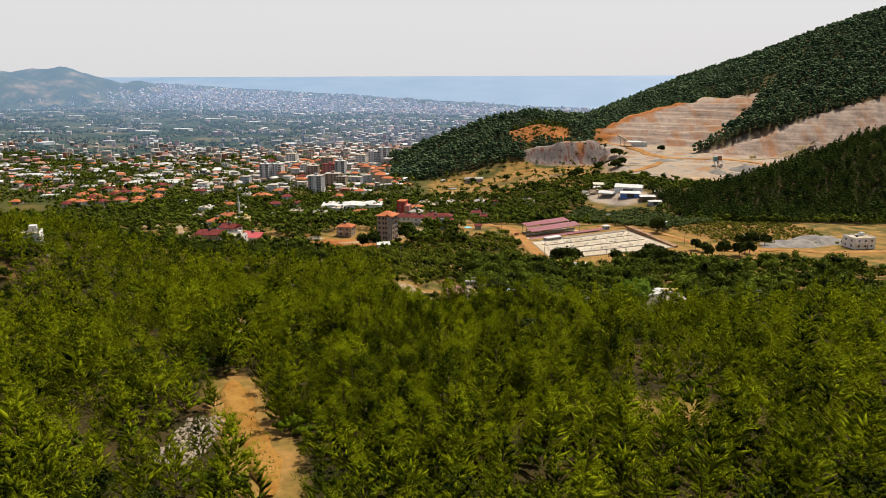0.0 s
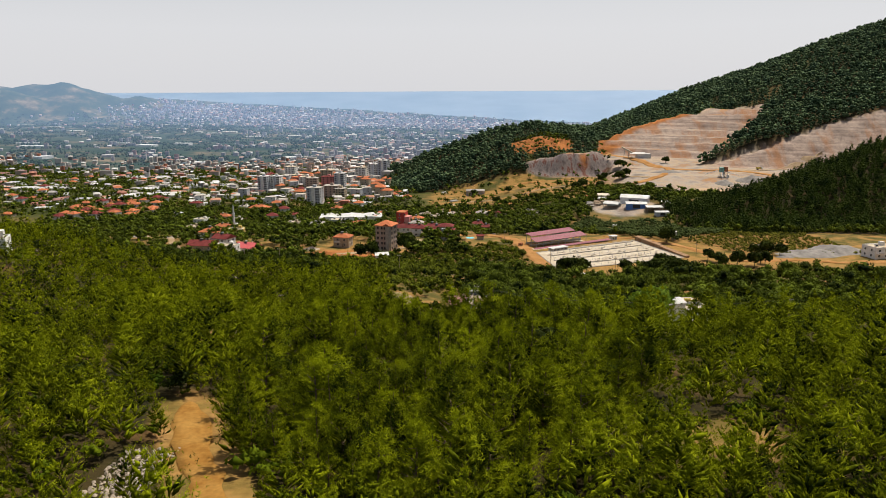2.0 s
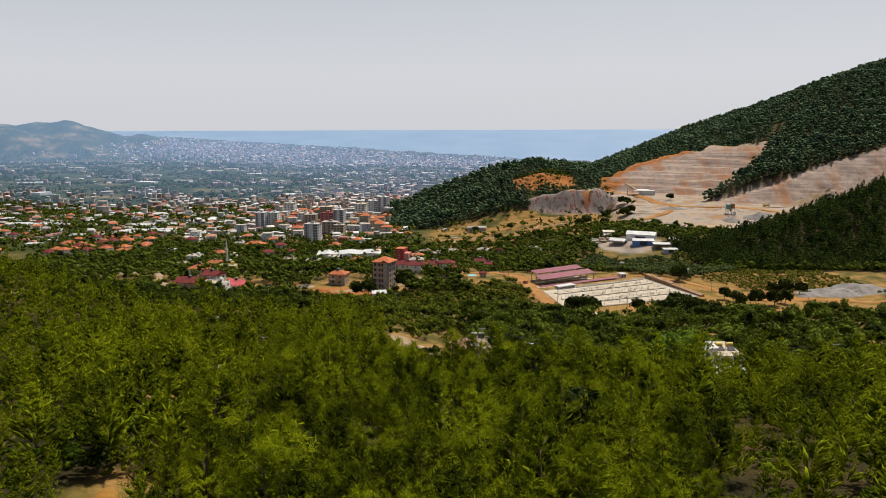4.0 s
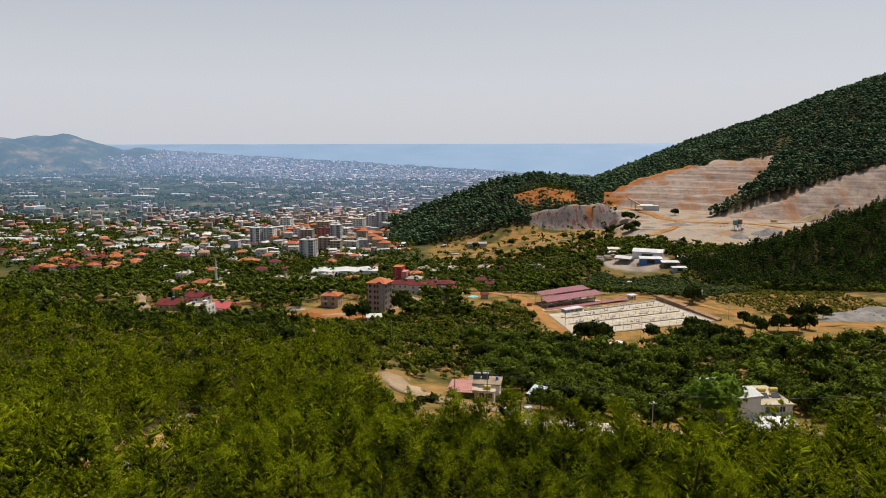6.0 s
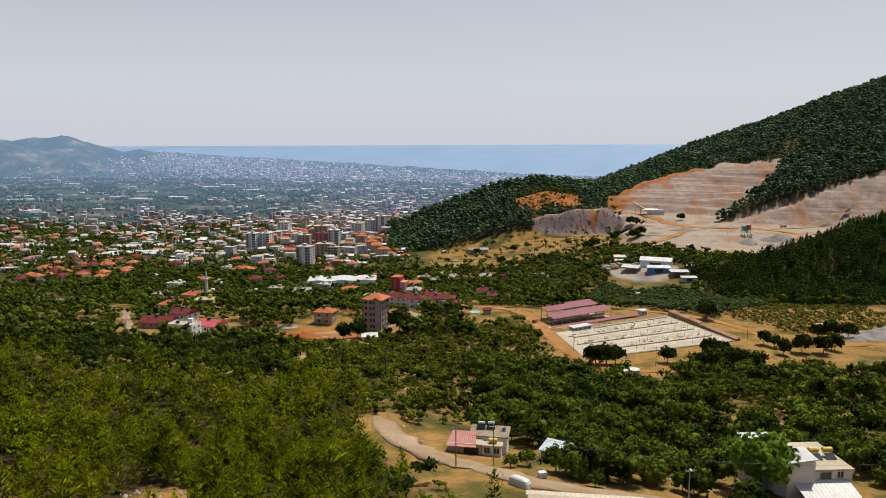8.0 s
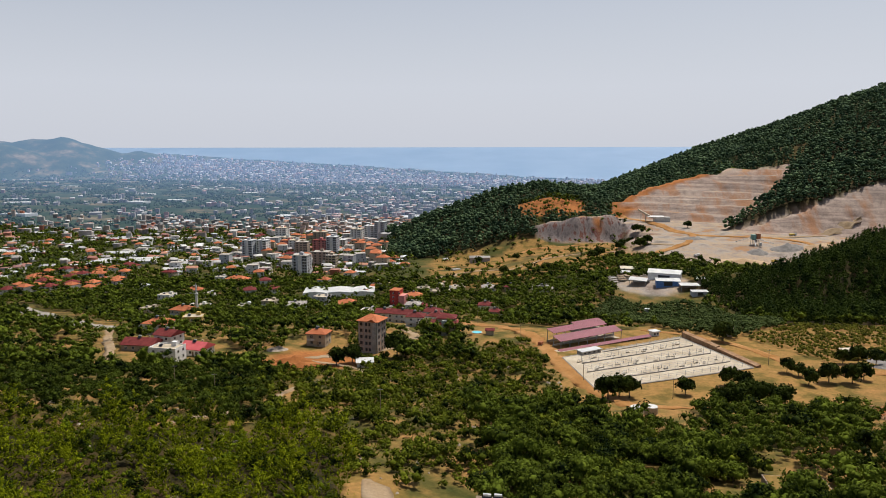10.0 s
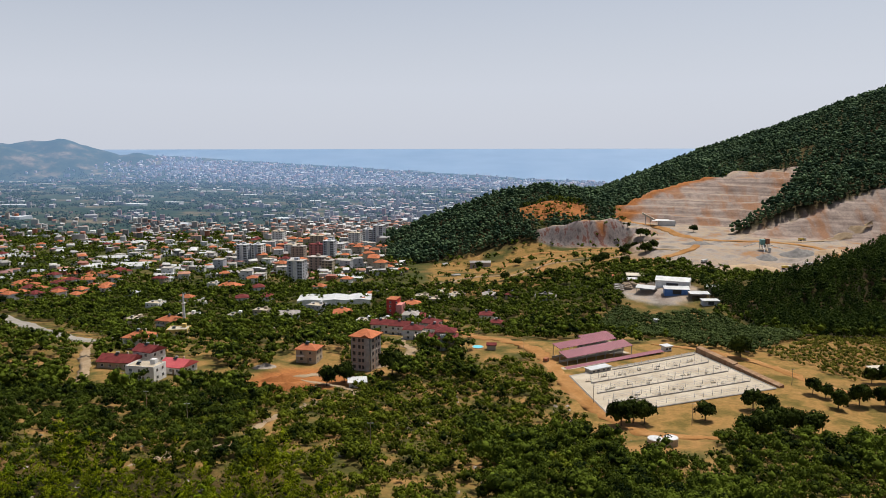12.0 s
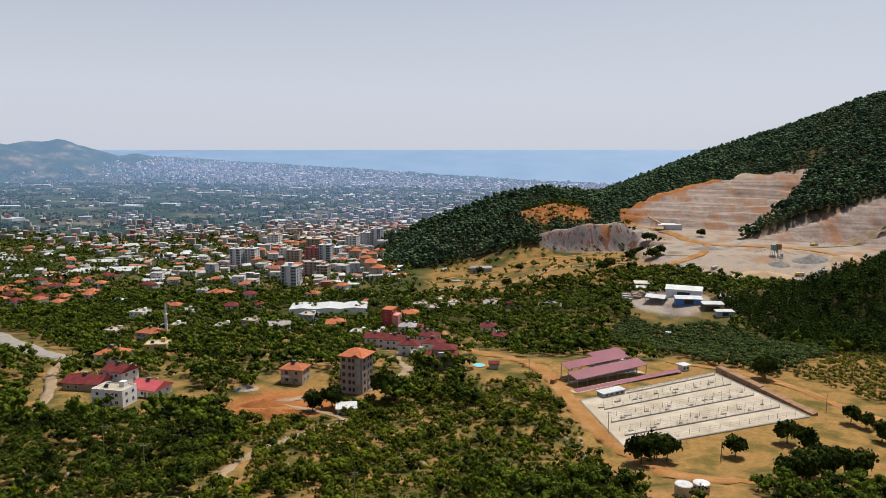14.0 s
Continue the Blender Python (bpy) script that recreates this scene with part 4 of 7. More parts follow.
for k, i in enumerate(near_first[:260]):
    gx, gy = garden[i]
    s = float(np.clip(np.exp(rng.normal(-0.1, 0.34)), 0.4, 1.7))
    m = pose(gx, gy, ground_z(gx, gy) - 0.1, 0, 0, rng.uniform(0, 360)) @ Matrix.Diagonal((s, s, s * rng.uniform(0.85, 1.15), 1))
    if k < len(fruit):
        fruit[k].matrix_basis = m
    else:
        copy_thing(fruit[k % 4], m).matrix_basis = m
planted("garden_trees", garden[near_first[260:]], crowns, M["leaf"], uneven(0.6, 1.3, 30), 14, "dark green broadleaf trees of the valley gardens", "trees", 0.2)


def in_quad(x, y, q):
    inside = np.ones(np.shape(x), bool)
    for (x0, y0), (x1, y1) in zip(q, q[1:] + q[:1]):
        inside &= (x1 - x0) * (y - y0) - (y1 - y0) * (x - x0) >= 0
    return inside


OLIVES = [(92, 405), (118, 322), (142, 296), (186, 338), (196, 356), (180, 432), (120, 458)]
ORCHARD = [(150, 300), (166, 256), (235, 250), (232, 345), (200, 347)]


def village_green(x, y):
    left = (x < -62) * (y > 215) * (y < 262)
    back = (y >= 255) * (x < 8 + 0.02 * y) * (y < 640)
    right = (y >= 330) * (x >= 20) * (y < 640) * (x < 330)
    return (1 - woods(x, y)) * clear_of(x, y) * np.clip(left + back + right, 0, 1) * (1 - in_quad(x, y, OLIVES)) * (1 - in_quad(x, y, ORCHARD)) * (1 - in_quarry(x, y)) * (0.35 + 0.6 * (wave(x, y, 60, 2) > -0.35))


small_crowns = [round_crown(k + 50, 4.4 + 1.1 * (k % 3), 2.9 - 0.4 * (k % 2), 6, 6, 3, 0.60, 0.0, False) for k in range(6)]
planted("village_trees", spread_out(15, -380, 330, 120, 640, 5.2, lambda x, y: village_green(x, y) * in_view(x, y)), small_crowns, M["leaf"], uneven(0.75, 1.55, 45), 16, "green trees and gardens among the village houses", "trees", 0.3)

dense_scrub = spread_out(35, -175, -28, 118, 255, 3.5, lambda x, y: (1 - woods(x, y)) * clear_of(x, y) * (x < -62 + 0.35 * np.maximum(190 - y, 0)) * in_view(x, y) * (wave(x, y, 50, 3) > -0.8))
planted("thicket", dense_scrub, crowns, M["thicket"], uneven(0.45, 0.95, 25), 36, "dense dark green thicket of shrubs below the village", "bushes", 0.3)


def town(x, y):
    """How densely built the plain is, 0 to 1."""
    core = np.exp(-(((x + 150 - 0.05 * (y - 900)) / (120 + 0.16 * (y - 600))) ** 2)) * smooth(640, 760, y) * (0.12 + 0.88 * smooth(2200, 1250, y)) * (0.45 + 0.55 * smooth(-0.5, 0.2, wave(x, y, 150, 4)))
    wide = 0.26 * smooth(560, 800, y) * np.exp(-(((x + 250) / 420) ** 2)) * smooth(1700, 1200, y)
    coast = 0.85 * np.exp(-((offshore(x, y) + 330) / 300) ** 2) * smooth(-2400, -1300, x)
    patch = 0.5 * smooth(0.25, 0.8, wave(x, y, 420, 5) + 0.35 * wave(x, y, 110, 2)) * smooth(-1900, -900, x - 0.2 * y) + 0.02
    return np.clip(np.maximum(np.maximum(core, wide), np.maximum(coast, patch)), 0, 1) * (1 - woods(x, y)) * (1 - in_quarry(x, y)) * (offshore(x, y) < -20)


def dry_field(x, y):
    return (y > 575) * (y < 850) * (x > -40) * (x < 235)


def town_gap(x, y):
    return (1 - 0.5 * town(x, y)) * (1 - 0.75 * dry_field(x, y))


def plain_green(x, y):
    return (1 - woods(x, y)) * (1 - in_quarry(x, y)) * (np.abs(x - 30) < 0.72 * (y + 160)) * town_gap(x, y) * np.where(y < 1250, 0.45 + 0.5 * (wave(x, y, 130, 2) > -0.2), 0.9 * (wave(x, y, 300, 4) + 0.5 * wave(x, y, 90, 2) > -0.15))


blob = [round_crown(k + 70, 6.0, 4.2, 4, 2, 2, 1.6, 0.0, False) for k in range(4)]
planted("plain_trees", spread_out(17, -1000, 420, 600, 1300, 8.2, plain_green), blob, M["leaf"], uneven(0.6, 1.3, 90), 18, "green trees and orchards between the houses of the plain", "trees", 0.5)
thicket = [round_crown(k + 80, 6.0, 9.0, 3, 1, 2, 3.0, 0.0, False) for k in range(4)]
planted("plain_trees", spread_out(19, -2600, 900, 1300, 3900, 21, lambda x, y: plain_green(x, y) * (offshore(x, y) < -30) * (land(x, y) < -15)), thicket, M["far_green"], (0.6, 1.3), 20, "hazy green groves of the coastal plain", "trees", 1.0)


olive_crowns = [round_crown(k + 90, 3.4, 2.3, 5, 6, 2, 0.55, 0.0) for k in range(4)]
planted("olive_grove", spread_out(21, 88, 200, 290, 462, 3.5, lambda x, y: in_quad(x, y, OLIVES) * 0.95 * clear_of(x, y)), olive_crowns, M["olive"], (1.05, 1.5), 22, "dense grey-green olive grove", "olive trees", 0.2)
gx, gy = np.meshgrid(np.arange(145, 240, 4.4), np.arange(245, 350, 4.0))
spots = np.stack([gx.ravel() + 0.3 * (gy.ravel() - 300) * 0, gy.ravel()], 1) + rng.uniform(-0.5, 0.5, (gx.size, 2))
spots = spots[in_quad(spots[:, 0], spots[:, 1], ORCHARD) & (rng.uniform(0, 1, len(spots)) > 0.12)]
planted("orchard", spots, bush, M["orchard"], (0.85, 1.4), 23, "rows of small yellowish orchard trees on tan soil", "orchard trees", 0.1)


# ---- the concrete yard and its sheds ----
def slab(name, corners, thick, mat, parent=None, label="", lift=0.25):
    """A flat poured slab through four ground corners."""
    bm = bmesh.new()
    top = [bm.verts.new((x, y, z + lift)) for x, y, z in corners]
    low = [bm.verts.new((x, y, z + lift - thick)) for x, y, z in corners]
    bm.faces.new(top)
    bm.faces.new(low[::-1])
    for i in range(4):
        j = (i + 1) % 4
        bm.faces.new((top[j], top[i], low[i], low[j]))
    bmesh.ops.recalc_face_normals(bm, faces=bm.faces)
    return part(name, bm, mat, parent, label)


YARD = [(58, 215, 1.15), (130.5, 245, 0.04), (118.5, 302, -2.4), (53, 263, -0.87)]
yard = slab("pavement", YARD, 1.6, M["concrete"])
tagged(yard, "large pale concrete livestock yard with worn joints", "yard", kind="structure")


def on_yard(u, v, up=0.0):
    """A place on the yard: u along the front edge, v towards the back, both 0 to 1."""
    a, b, c, d = (np.array(p) for p in YARD)
    p = (a * (1 - u) + b * u) * (1 - v) + (d * (1 - u) + c * u) * v
    return Vector((p[0], p[1], p[2] + 0.25 + up))


def on_slope(x, y, turn, w, d, dz=0.0):
    """A pose whose floor lies on the highest ground under a w by d footprint, less a little."""
    zs = [ground_z(x + a * w / 2, y + b * d / 2) for a in (-0.8, 0, 0.8) for b in (-0.8, 0, 0.8)]
    return pose(x, y, sum(zs) / 9 + 0.2 + dz, 0, 0, turn)


# pens: rails on posts in four double rows, with feed troughs between
post_mesh = to_mesh("post", *(lambda b: (np.array([v.co[:] for v in b.verts]), np.array([[v.index for v in f.verts] for f in b.faces])))(
    (lambda b: (b.verts.index_update(), b)[1])(block(-0.06, 0.06, -0.06, 0.06, -0.1, 2.0))), M["steel"])


def pen_row(v, u0, u1, kerb):
    a, b = on_yard(u0, v), on_yard(u1, v)
    n = int((b - a).length / 4.2)
    fence = thing("pen_fence", Matrix.Translation(a), "galvanised livestock fence with two rails on posts", "fence", "pen fences")
    for k in range(n + 1):
        piece("post", post_mesh, fence, Matrix.Translation((b - a) * (k / n)))
    if kerb:
        d = (b - a).normalized()
        s = Vector((-d.y, d.x, 0)) * 0.16
        bm = bmesh.new()
        v = [bm.verts.new(p) for h in (-0.1, 0.42) for p in (-s + Vector((0, 0, h)), s + Vector((0, 0, h)), b - a + s + Vector((0, 0, h)), b - a - s + Vector((0, 0, h)))]
        for f in ((4, 5, 6, 7), (0, 1, 5, 4), (1, 2, 6, 5), (2, 3, 7, 6), (3, 0, 4, 7)):
            bm.faces.new([v[i] for i in f])
        part("feed_kerb", bm, M["concrete_grey"], fence)
    for h in (0.75, 1.45):
        part("rail", rod((0, 0, h), tuple((b - a) + Vector((0, 0, h))), 0.045, sides=5), M["steel"], fence)


for v, u0, u1 in ((0.05, 0.06, 0.95), (0.20, 0.05, 0.95), (0.30, 0.05, 0.96), (0.46, 0.05, 0.95), (0.56, 0.05, 0.95), (0.72, 0.08, 0.95), (0.82, 0.10, 0.95), (0.95, 0.30, 0.97)):
    pen_row(v, u0, u1, v in (0.20, 0.46, 0.72, 0.95))


def trough(u, v, n):
    p = on_yard(u, v)
    t = thing("feed_trough", pose(p.x, p.y, p.z, 0, 0, 22), "low grey feed rack with a steel bar on the yard", "trough", "feed troughs")
    bm = block(-n / 2, n / 2, -0.28, 0.28, 0, 0.10)
    for y0 in (-0.28, 0.20):
        block(-n / 2, n / 2, y0, y0 + 0.08, 0.101, 0.32, bm)
    part("basin", bm, M["concrete"], t)
    part("shade_bar", rod((-n / 2, 0, 1.3), (n / 2, 0, 1.3), 0.05, sides=5), M["steel"], t)
    for x0 in (-n / 2 + 0.1, 0, n / 2 - 0.1):
        part("upright", rod((x0, 0, 0.1), (x0, 0, 1.3), 0.05, sides=5), M["steel"], t)


for k in range(30):
    trough(0.10 + 0.088 * (k % 10) + 0.03 * math.sin(k * 2.1), (0.26, 0.52, 0.80)[k // 10] + 0.03 * math.sin(k * 3.7), 1.8 + 0.6 * math.sin(k * 1.3))
curb = thing("kerb", Matrix(), "raised concrete kerb round the livestock yard", "kerb", kind="structure")
for a, b in (((0, 0), (1, 0)), ((0, 0), (0, 1)), ((0, 1), (1, 1)), ((1, 0.0), (1, 1))):
    p, q = on_yard(*a), on_yard(*b)
    part("kerb_stone", rod(p + Vector((0, 0, 0.05)), q + Vector((0, 0, 0.05)), 0.3, sides=4), M["concrete_grey"], curb)
wall = thing("retaining_wall", pose(0, 0, 0), "earth-brown retaining wall beside the yard", "wall", kind="structure")
bm = bmesh.new()
for (x0, y0), (x1, y1) in (((119.5, 303), (126, 275)), ((126, 275), (132.2, 246))):
    v = [bm.verts.new(p) for p in ((x0, y0, -4), (x1, y1, -2), (x1, y1, 0.7), (x0, y0, 0.3), (x0 + 2.0, y0 + 0.4, -4), (x1 + 2.0, y1 + 0.4, -2), (x1 + 2.0, y1 + 0.4, 1.3), (x0 + 2.0, y0 + 0.4, 0.8))]
    for f in ((0, 1, 2, 3), (3, 2, 6, 7), (5, 4, 7, 6), (4, 0, 3, 7), (1, 5, 6, 2)):
        bm.faces.new([v[i] for i in f])
part("face", bm, M["rubble"], wall)


def sheet_roof(corners, thick=0.1, ribs=0):
    """A pitched metal sheet through four corners, folded into ribs."""
    a, b, c, d = (Vector(p) for p in corners)
    bm = bmesh.new()
    steps = [0.0, 1.0] if not ribs else sorted(min(1.0, (k + o) / ribs) for k in range(ribs) for o in (0.0, 0.16, 0.24, 0.40)) + [1.0]
    lifts = [0.0, 0.0] if not ribs else [h for k in range(ribs) for h in (0.0, 0.045, 0.045, 0.0)] + [0.0]
    rows = [[bm.verts.new(p.lerp(q, f) + Vector((0, 0, h - t))) for f, h in zip(steps, lifts)] for p, q, t in ((a, b, 0), (d, c, 0), (a, b, thick), (d, c, thick))]
    n = len(steps) - 1
    for k in range(n):
        bm.faces.new((rows[0][k], rows[0][k + 1], rows[1][k + 1], rows[1][k]))
        bm.faces.new((rows[2][k + 1], rows[2][k], rows[3][k], rows[3][k + 1]))
        bm.faces.new((rows[0][k + 1], rows[0][k], rows[2][k], rows[2][k + 1]))
        bm.faces.new((rows[1][k], rows[1][k + 1], rows[3][k + 1], rows[3][k]))
    for k in (0, n):
        bm.faces.new((rows[0][k], rows[1][k], rows[3][k], rows[2][k]))
    bmesh.ops.recalc_face_normals(bm, faces=bm.faces)
    return bm


def shed(x, y, turn, w, d, high, rise, label, posts=6, mat=None, z=None, mono=False):
    """An open livestock shed: sheet roof with ribs, steel posts and beams."""
    mat = mat or M["magenta_roof"]
    m = pose(x, y, (ground_z(x, y) if z is None else z), 0, 0, turn)
    t = thing("livestock_shed", m, label, "shed", "livestock sheds")
    slopes = [(-d / 2, high, d / 2, high + rise)] if mono else [(-d / 2, high, 0, high + rise), (d / 2, high, 0, high + rise)]
    for ya, za, yb, zb in slopes:
        bm = sheet_roof([(-w / 2, ya, za), (w / 2, ya, za), (w / 2, yb, zb), (-w / 2, yb, zb)], 0.14, int(w / 1.1))
        part("roof_slope", bm, mat, t)
    for k in range(posts):
        xx = -w / 2 + 0.5 + (w - 1) * k / (posts - 1)
        for yy in (-d / 2 + 0.4, d / 2 - 0.4):
            part("post", block(xx - 0.12, xx + 0.12, yy - 0.12, yy + 0.12, -1.5, high - 0.1 + (rise if mono and yy > 0 else 0)), M["steel"], t)
    part("back_rail", block(-w / 2, w / 2, d / 2 - 0.5, d / 2 - 0.3, 0.3, 1.6), M["concrete_grey"], t)
    part("floor_slab", block(-w / 2, w / 2, -d / 2, d / 2, -1.6, 0.15), M["concrete"], t)
    return t


shed(70.6, 293.6, 31, 40, 6.2, 4.3, 1.5, "wine-red sheet-roofed open livestock shed", 8, z=-2.6, mono=True)
shed(66.6, 300.6, 31, 35, 5.6, 6.3, 1.1, "tall wine-red sheet-roofed open livestock shed", 7, z=-2.8, mono=True)
shed(76.5, 323.0, 31, 19, 6.0, 3.6, 1.1, "small wine-red sheet-roofed livestock shed", 5, z=-3.6, mono=True)
shed(78.6, 289.0, 28.5, 57, 2.6, 1.2, 0.5, "long low wine-red lean-to roof over feed racks", 12, z=-2.6, mono=True)
strip = slab("pavement", [(49.5, 271, -1.6), (79, 288, -1.6), (77.5, 291.5, -1.6), (48, 275, -1.6)], 1.5, M["concrete"])
tagged(strip, "narrow pale concrete apron before the sheds", "apron", kind="structure")


# ---- houses ----
def ring(w, h, depth, bar):
    bm = bmesh.new()
    block(-w / 2, w / 2, 0, depth, 0, bar, bm)
    block(-w / 2, w / 2, 0, depth, h - bar, h, bm)
    block(-w / 2, -w / 2 + bar, 0, depth, bar, h - bar, bm)
    block(w / 2 - bar, w / 2, 0, depth, bar, h - bar, bm)
    block(-bar / 3, bar / 3, 0, depth, bar, h - bar, bm)
    me = bpy.data.meshes.new("window")
    bm.to_mesh(me)
    bm.free()
    return me


def solid(name, bm, mat):
    me = bpy.data.meshes.new(name)
    bm.to_mesh(me)
    bm.free()
    me.materials.append(mat)
    return me


WINDOWS = {}
for key, w_, h_, m_ in (("white", 1.3, 1.35, "sheet"), ("dark", 1.3, 1.4, "concrete_grey"), ("wide", 2.2, 1.5, "sheet")):
    fr = ring(w_, h_, 0.14, 0.10)
    fr.materials.append(M[m_])
    WINDOWS[key] = (fr, solid("pane", block(-w_ / 2 + 0.04, w_ / 2 - 0.04, 0.04, 0.09, 0.04, h_ - 0.04), M["dark"] if key == "dark" else M["glass"]), w_)
DOOR = solid("door", block(-0.5, 0.5, 0, 0.08, 0, 2.1, bevel=0.02), M["wood"])


def facade(t, w, d, floors, storey, kind, sides=("front", "left", "right"), first=0, gap=3.1):
    """Windows, each with its frame and pane, set into the sides of a w by d box."""
    fr, pane, ww = WINDOWS[kind]
    for side in sides:
        wide = w if side in ("front", "back") else d
        n = max(1, int((wide - 1.2) / gap))
        for f in range(first, floors):
            for k in range(n):
                o = (k - (n - 1) / 2) * (wide - 1.0) / n
                z = f * storey + 0.95
                m = {"front": pose(o, -d / 2 - 0.09, z), "left": pose(-w / 2 - 0.09, o, z, 0, 0, -90), "right": pose(w / 2 + 0.09, o, z, 0, 0, 90), "back": pose(o, d / 2 + 0.09, z, 0, 0, 180)}[side]
                piece("pane", pane, piece("window", fr, t, m))


def hip_roof(w, d, z, rise, over=0.6, gable=False, thick=0.22):
    bm = bmesh.new()
    a, b = w / 2 + over, d / 2 + over
    inset = 0.0 if gable else min(a, b) * 0.95
    if a >= b:
        r0, r1 = (-a + inset, 0, z + rise), (a - inset, 0, z + rise)
    else:
        r0, r1 = (0, -b + inset, z + rise), (0, b - inset, z + rise)
    low = [(-a, -b, z), (a, -b, z), (a, b, z), (-a, b, z)]
    v = [bm.verts.new(p) for p in low]
    u = [bm.verts.new((p[0], p[1], p[2] - thick)) for p in low]
    p, q = bm.verts.new(r0), bm.verts.new(r1)
    if a >= b:
        faces = [(v[0], v[1], q, p), (v[2], v[3], p, q), (v[1], v[2], q), (v[3], v[0], p)]
    else:
        faces = [(v[0], v[1], p), (v[2], v[3], q), (v[1], v[2], q, p), (v[3], v[0], p, q)]
    for f in faces:
        bm.faces.new(f)
    bm.faces.new(u)
    for i in range(4):
        bm.faces.new((v[(i + 1) % 4], v[i], u[i], u[(i + 1) % 4]))
    bmesh.ops.recalc_face_normals(bm, faces=bm.faces)
    return bm


def solar_heater(t, x, y, z):
    tank = part("water_tank", rod((x - 0.7, y, z + 1.1), (x + 0.7, y, z + 1.1), 0.32, sides=9), M["sheet"], t)
    bm = bmesh.new()
    v = [bm.verts.new(p) for p in ((x - 0.9, y - 1.5, z + 0.25), (x + 0.9, y - 1.5, z + 0.25), (x + 0.9, y - 0.2, z + 1.0), (x - 0.9, y - 0.2, z + 1.0))]
    r = bmesh.ops.solidify(bm, geom=[bm.faces.new(v)], thickness=0.08)
    part("solar_panel", bm, M["glass"], t)
    bm = bmesh.new()
    for xx in (x - 0.6, x + 0.6):
        rod((xx, y, z), (xx, y, z + 0.8), 0.04, sides=4, bm=bm)
        rod((xx, y - 1.4, z), (xx, y - 1.4, z + 0.3), 0.04, sides=4, bm=bm)
    part("stand", bm, M["steel"], t)


def house(x, y, turn, w, d, floors, wall, roof, roof_mat, label, storey=2.9, windows="white", balcony=True, gap=3.1, category="house", name="house", rise=None, solar=True):
    t = thing(name, on_slope(x, y, turn, w, d), label, category, "village houses" if name == "house" else "")
    high = floors * storey
    part("wall", block(-w / 2, w / 2, -d / 2, d / 2, -2.5, high, bevel=0.04), M[wall], t)
    facade(t, w, d, floors, storey, windows, gap=gap)
    piece("door", DOOR, t, pose(w * 0.12, -d / 2 - 0.06, 0.0))
    if roof == "flat":
        bm = bmesh.new()
        for a in ((-w / 2, w / 2, -d / 2, -d / 2 + 0.2), (-w / 2, w / 2, d / 2 - 0.2, d / 2), (-w / 2, -w / 2 + 0.2, -d / 2 + 0.2, d / 2 - 0.2), (w / 2 - 0.2, w / 2, -d / 2 + 0.2, d / 2 - 0.2)):
            block(*a, high + 0.003, high + 0.55, bm)
        part("parapet", bm, M[wall], t)
        part("roof", block(-w / 2 + 0.25, w / 2 - 0.25, -d / 2 + 0.25, d / 2 - 0.25, high + 0.003, high + 0.12), M[roof_mat or "concrete"], t)
        part("stair_hut", block(w * 0.12, w * 0.12 + 2.2, d * 0.1, d * 0.1 + 2.2, high + 0.125, high + 2.1), M[wall], t)
        if solar:
            solar_heater(t, -w * 0.2, 0, high + 0.12)
    else:
        rise = rise or min(w, d) * 0.24
        part("roof", hip_roof(w, d, high + 0.22, rise, gable=roof == "gable"), M[roof_mat], t)
        part("chimney", block(w * 0.2 - 0.3, w * 0.2 + 0.3, d * 0.12 - 0.3, d * 0.12 + 0.3, high + 0.3, high + rise + 0.9), M["beige_wall"], t)
        if solar:
            solar_heater(t, -w * 0.05, 0.0, high + rise * 0.9)
    if balcony and floors > 1:
        for f in range(1, floors):
            part("balcony", block(-w * 0.42, -w * 0.05, -d / 2 - 1.3, -d / 2 + 0.01, f * storey - 0.18, f * storey), M[wall], t)
            part("railing", block(-w * 0.42, -w * 0.05, -d / 2 - 1.3, -d / 2 - 1.22, f * storey + 0.002, f * storey + 0.9), M["sheet"], t)
    return t


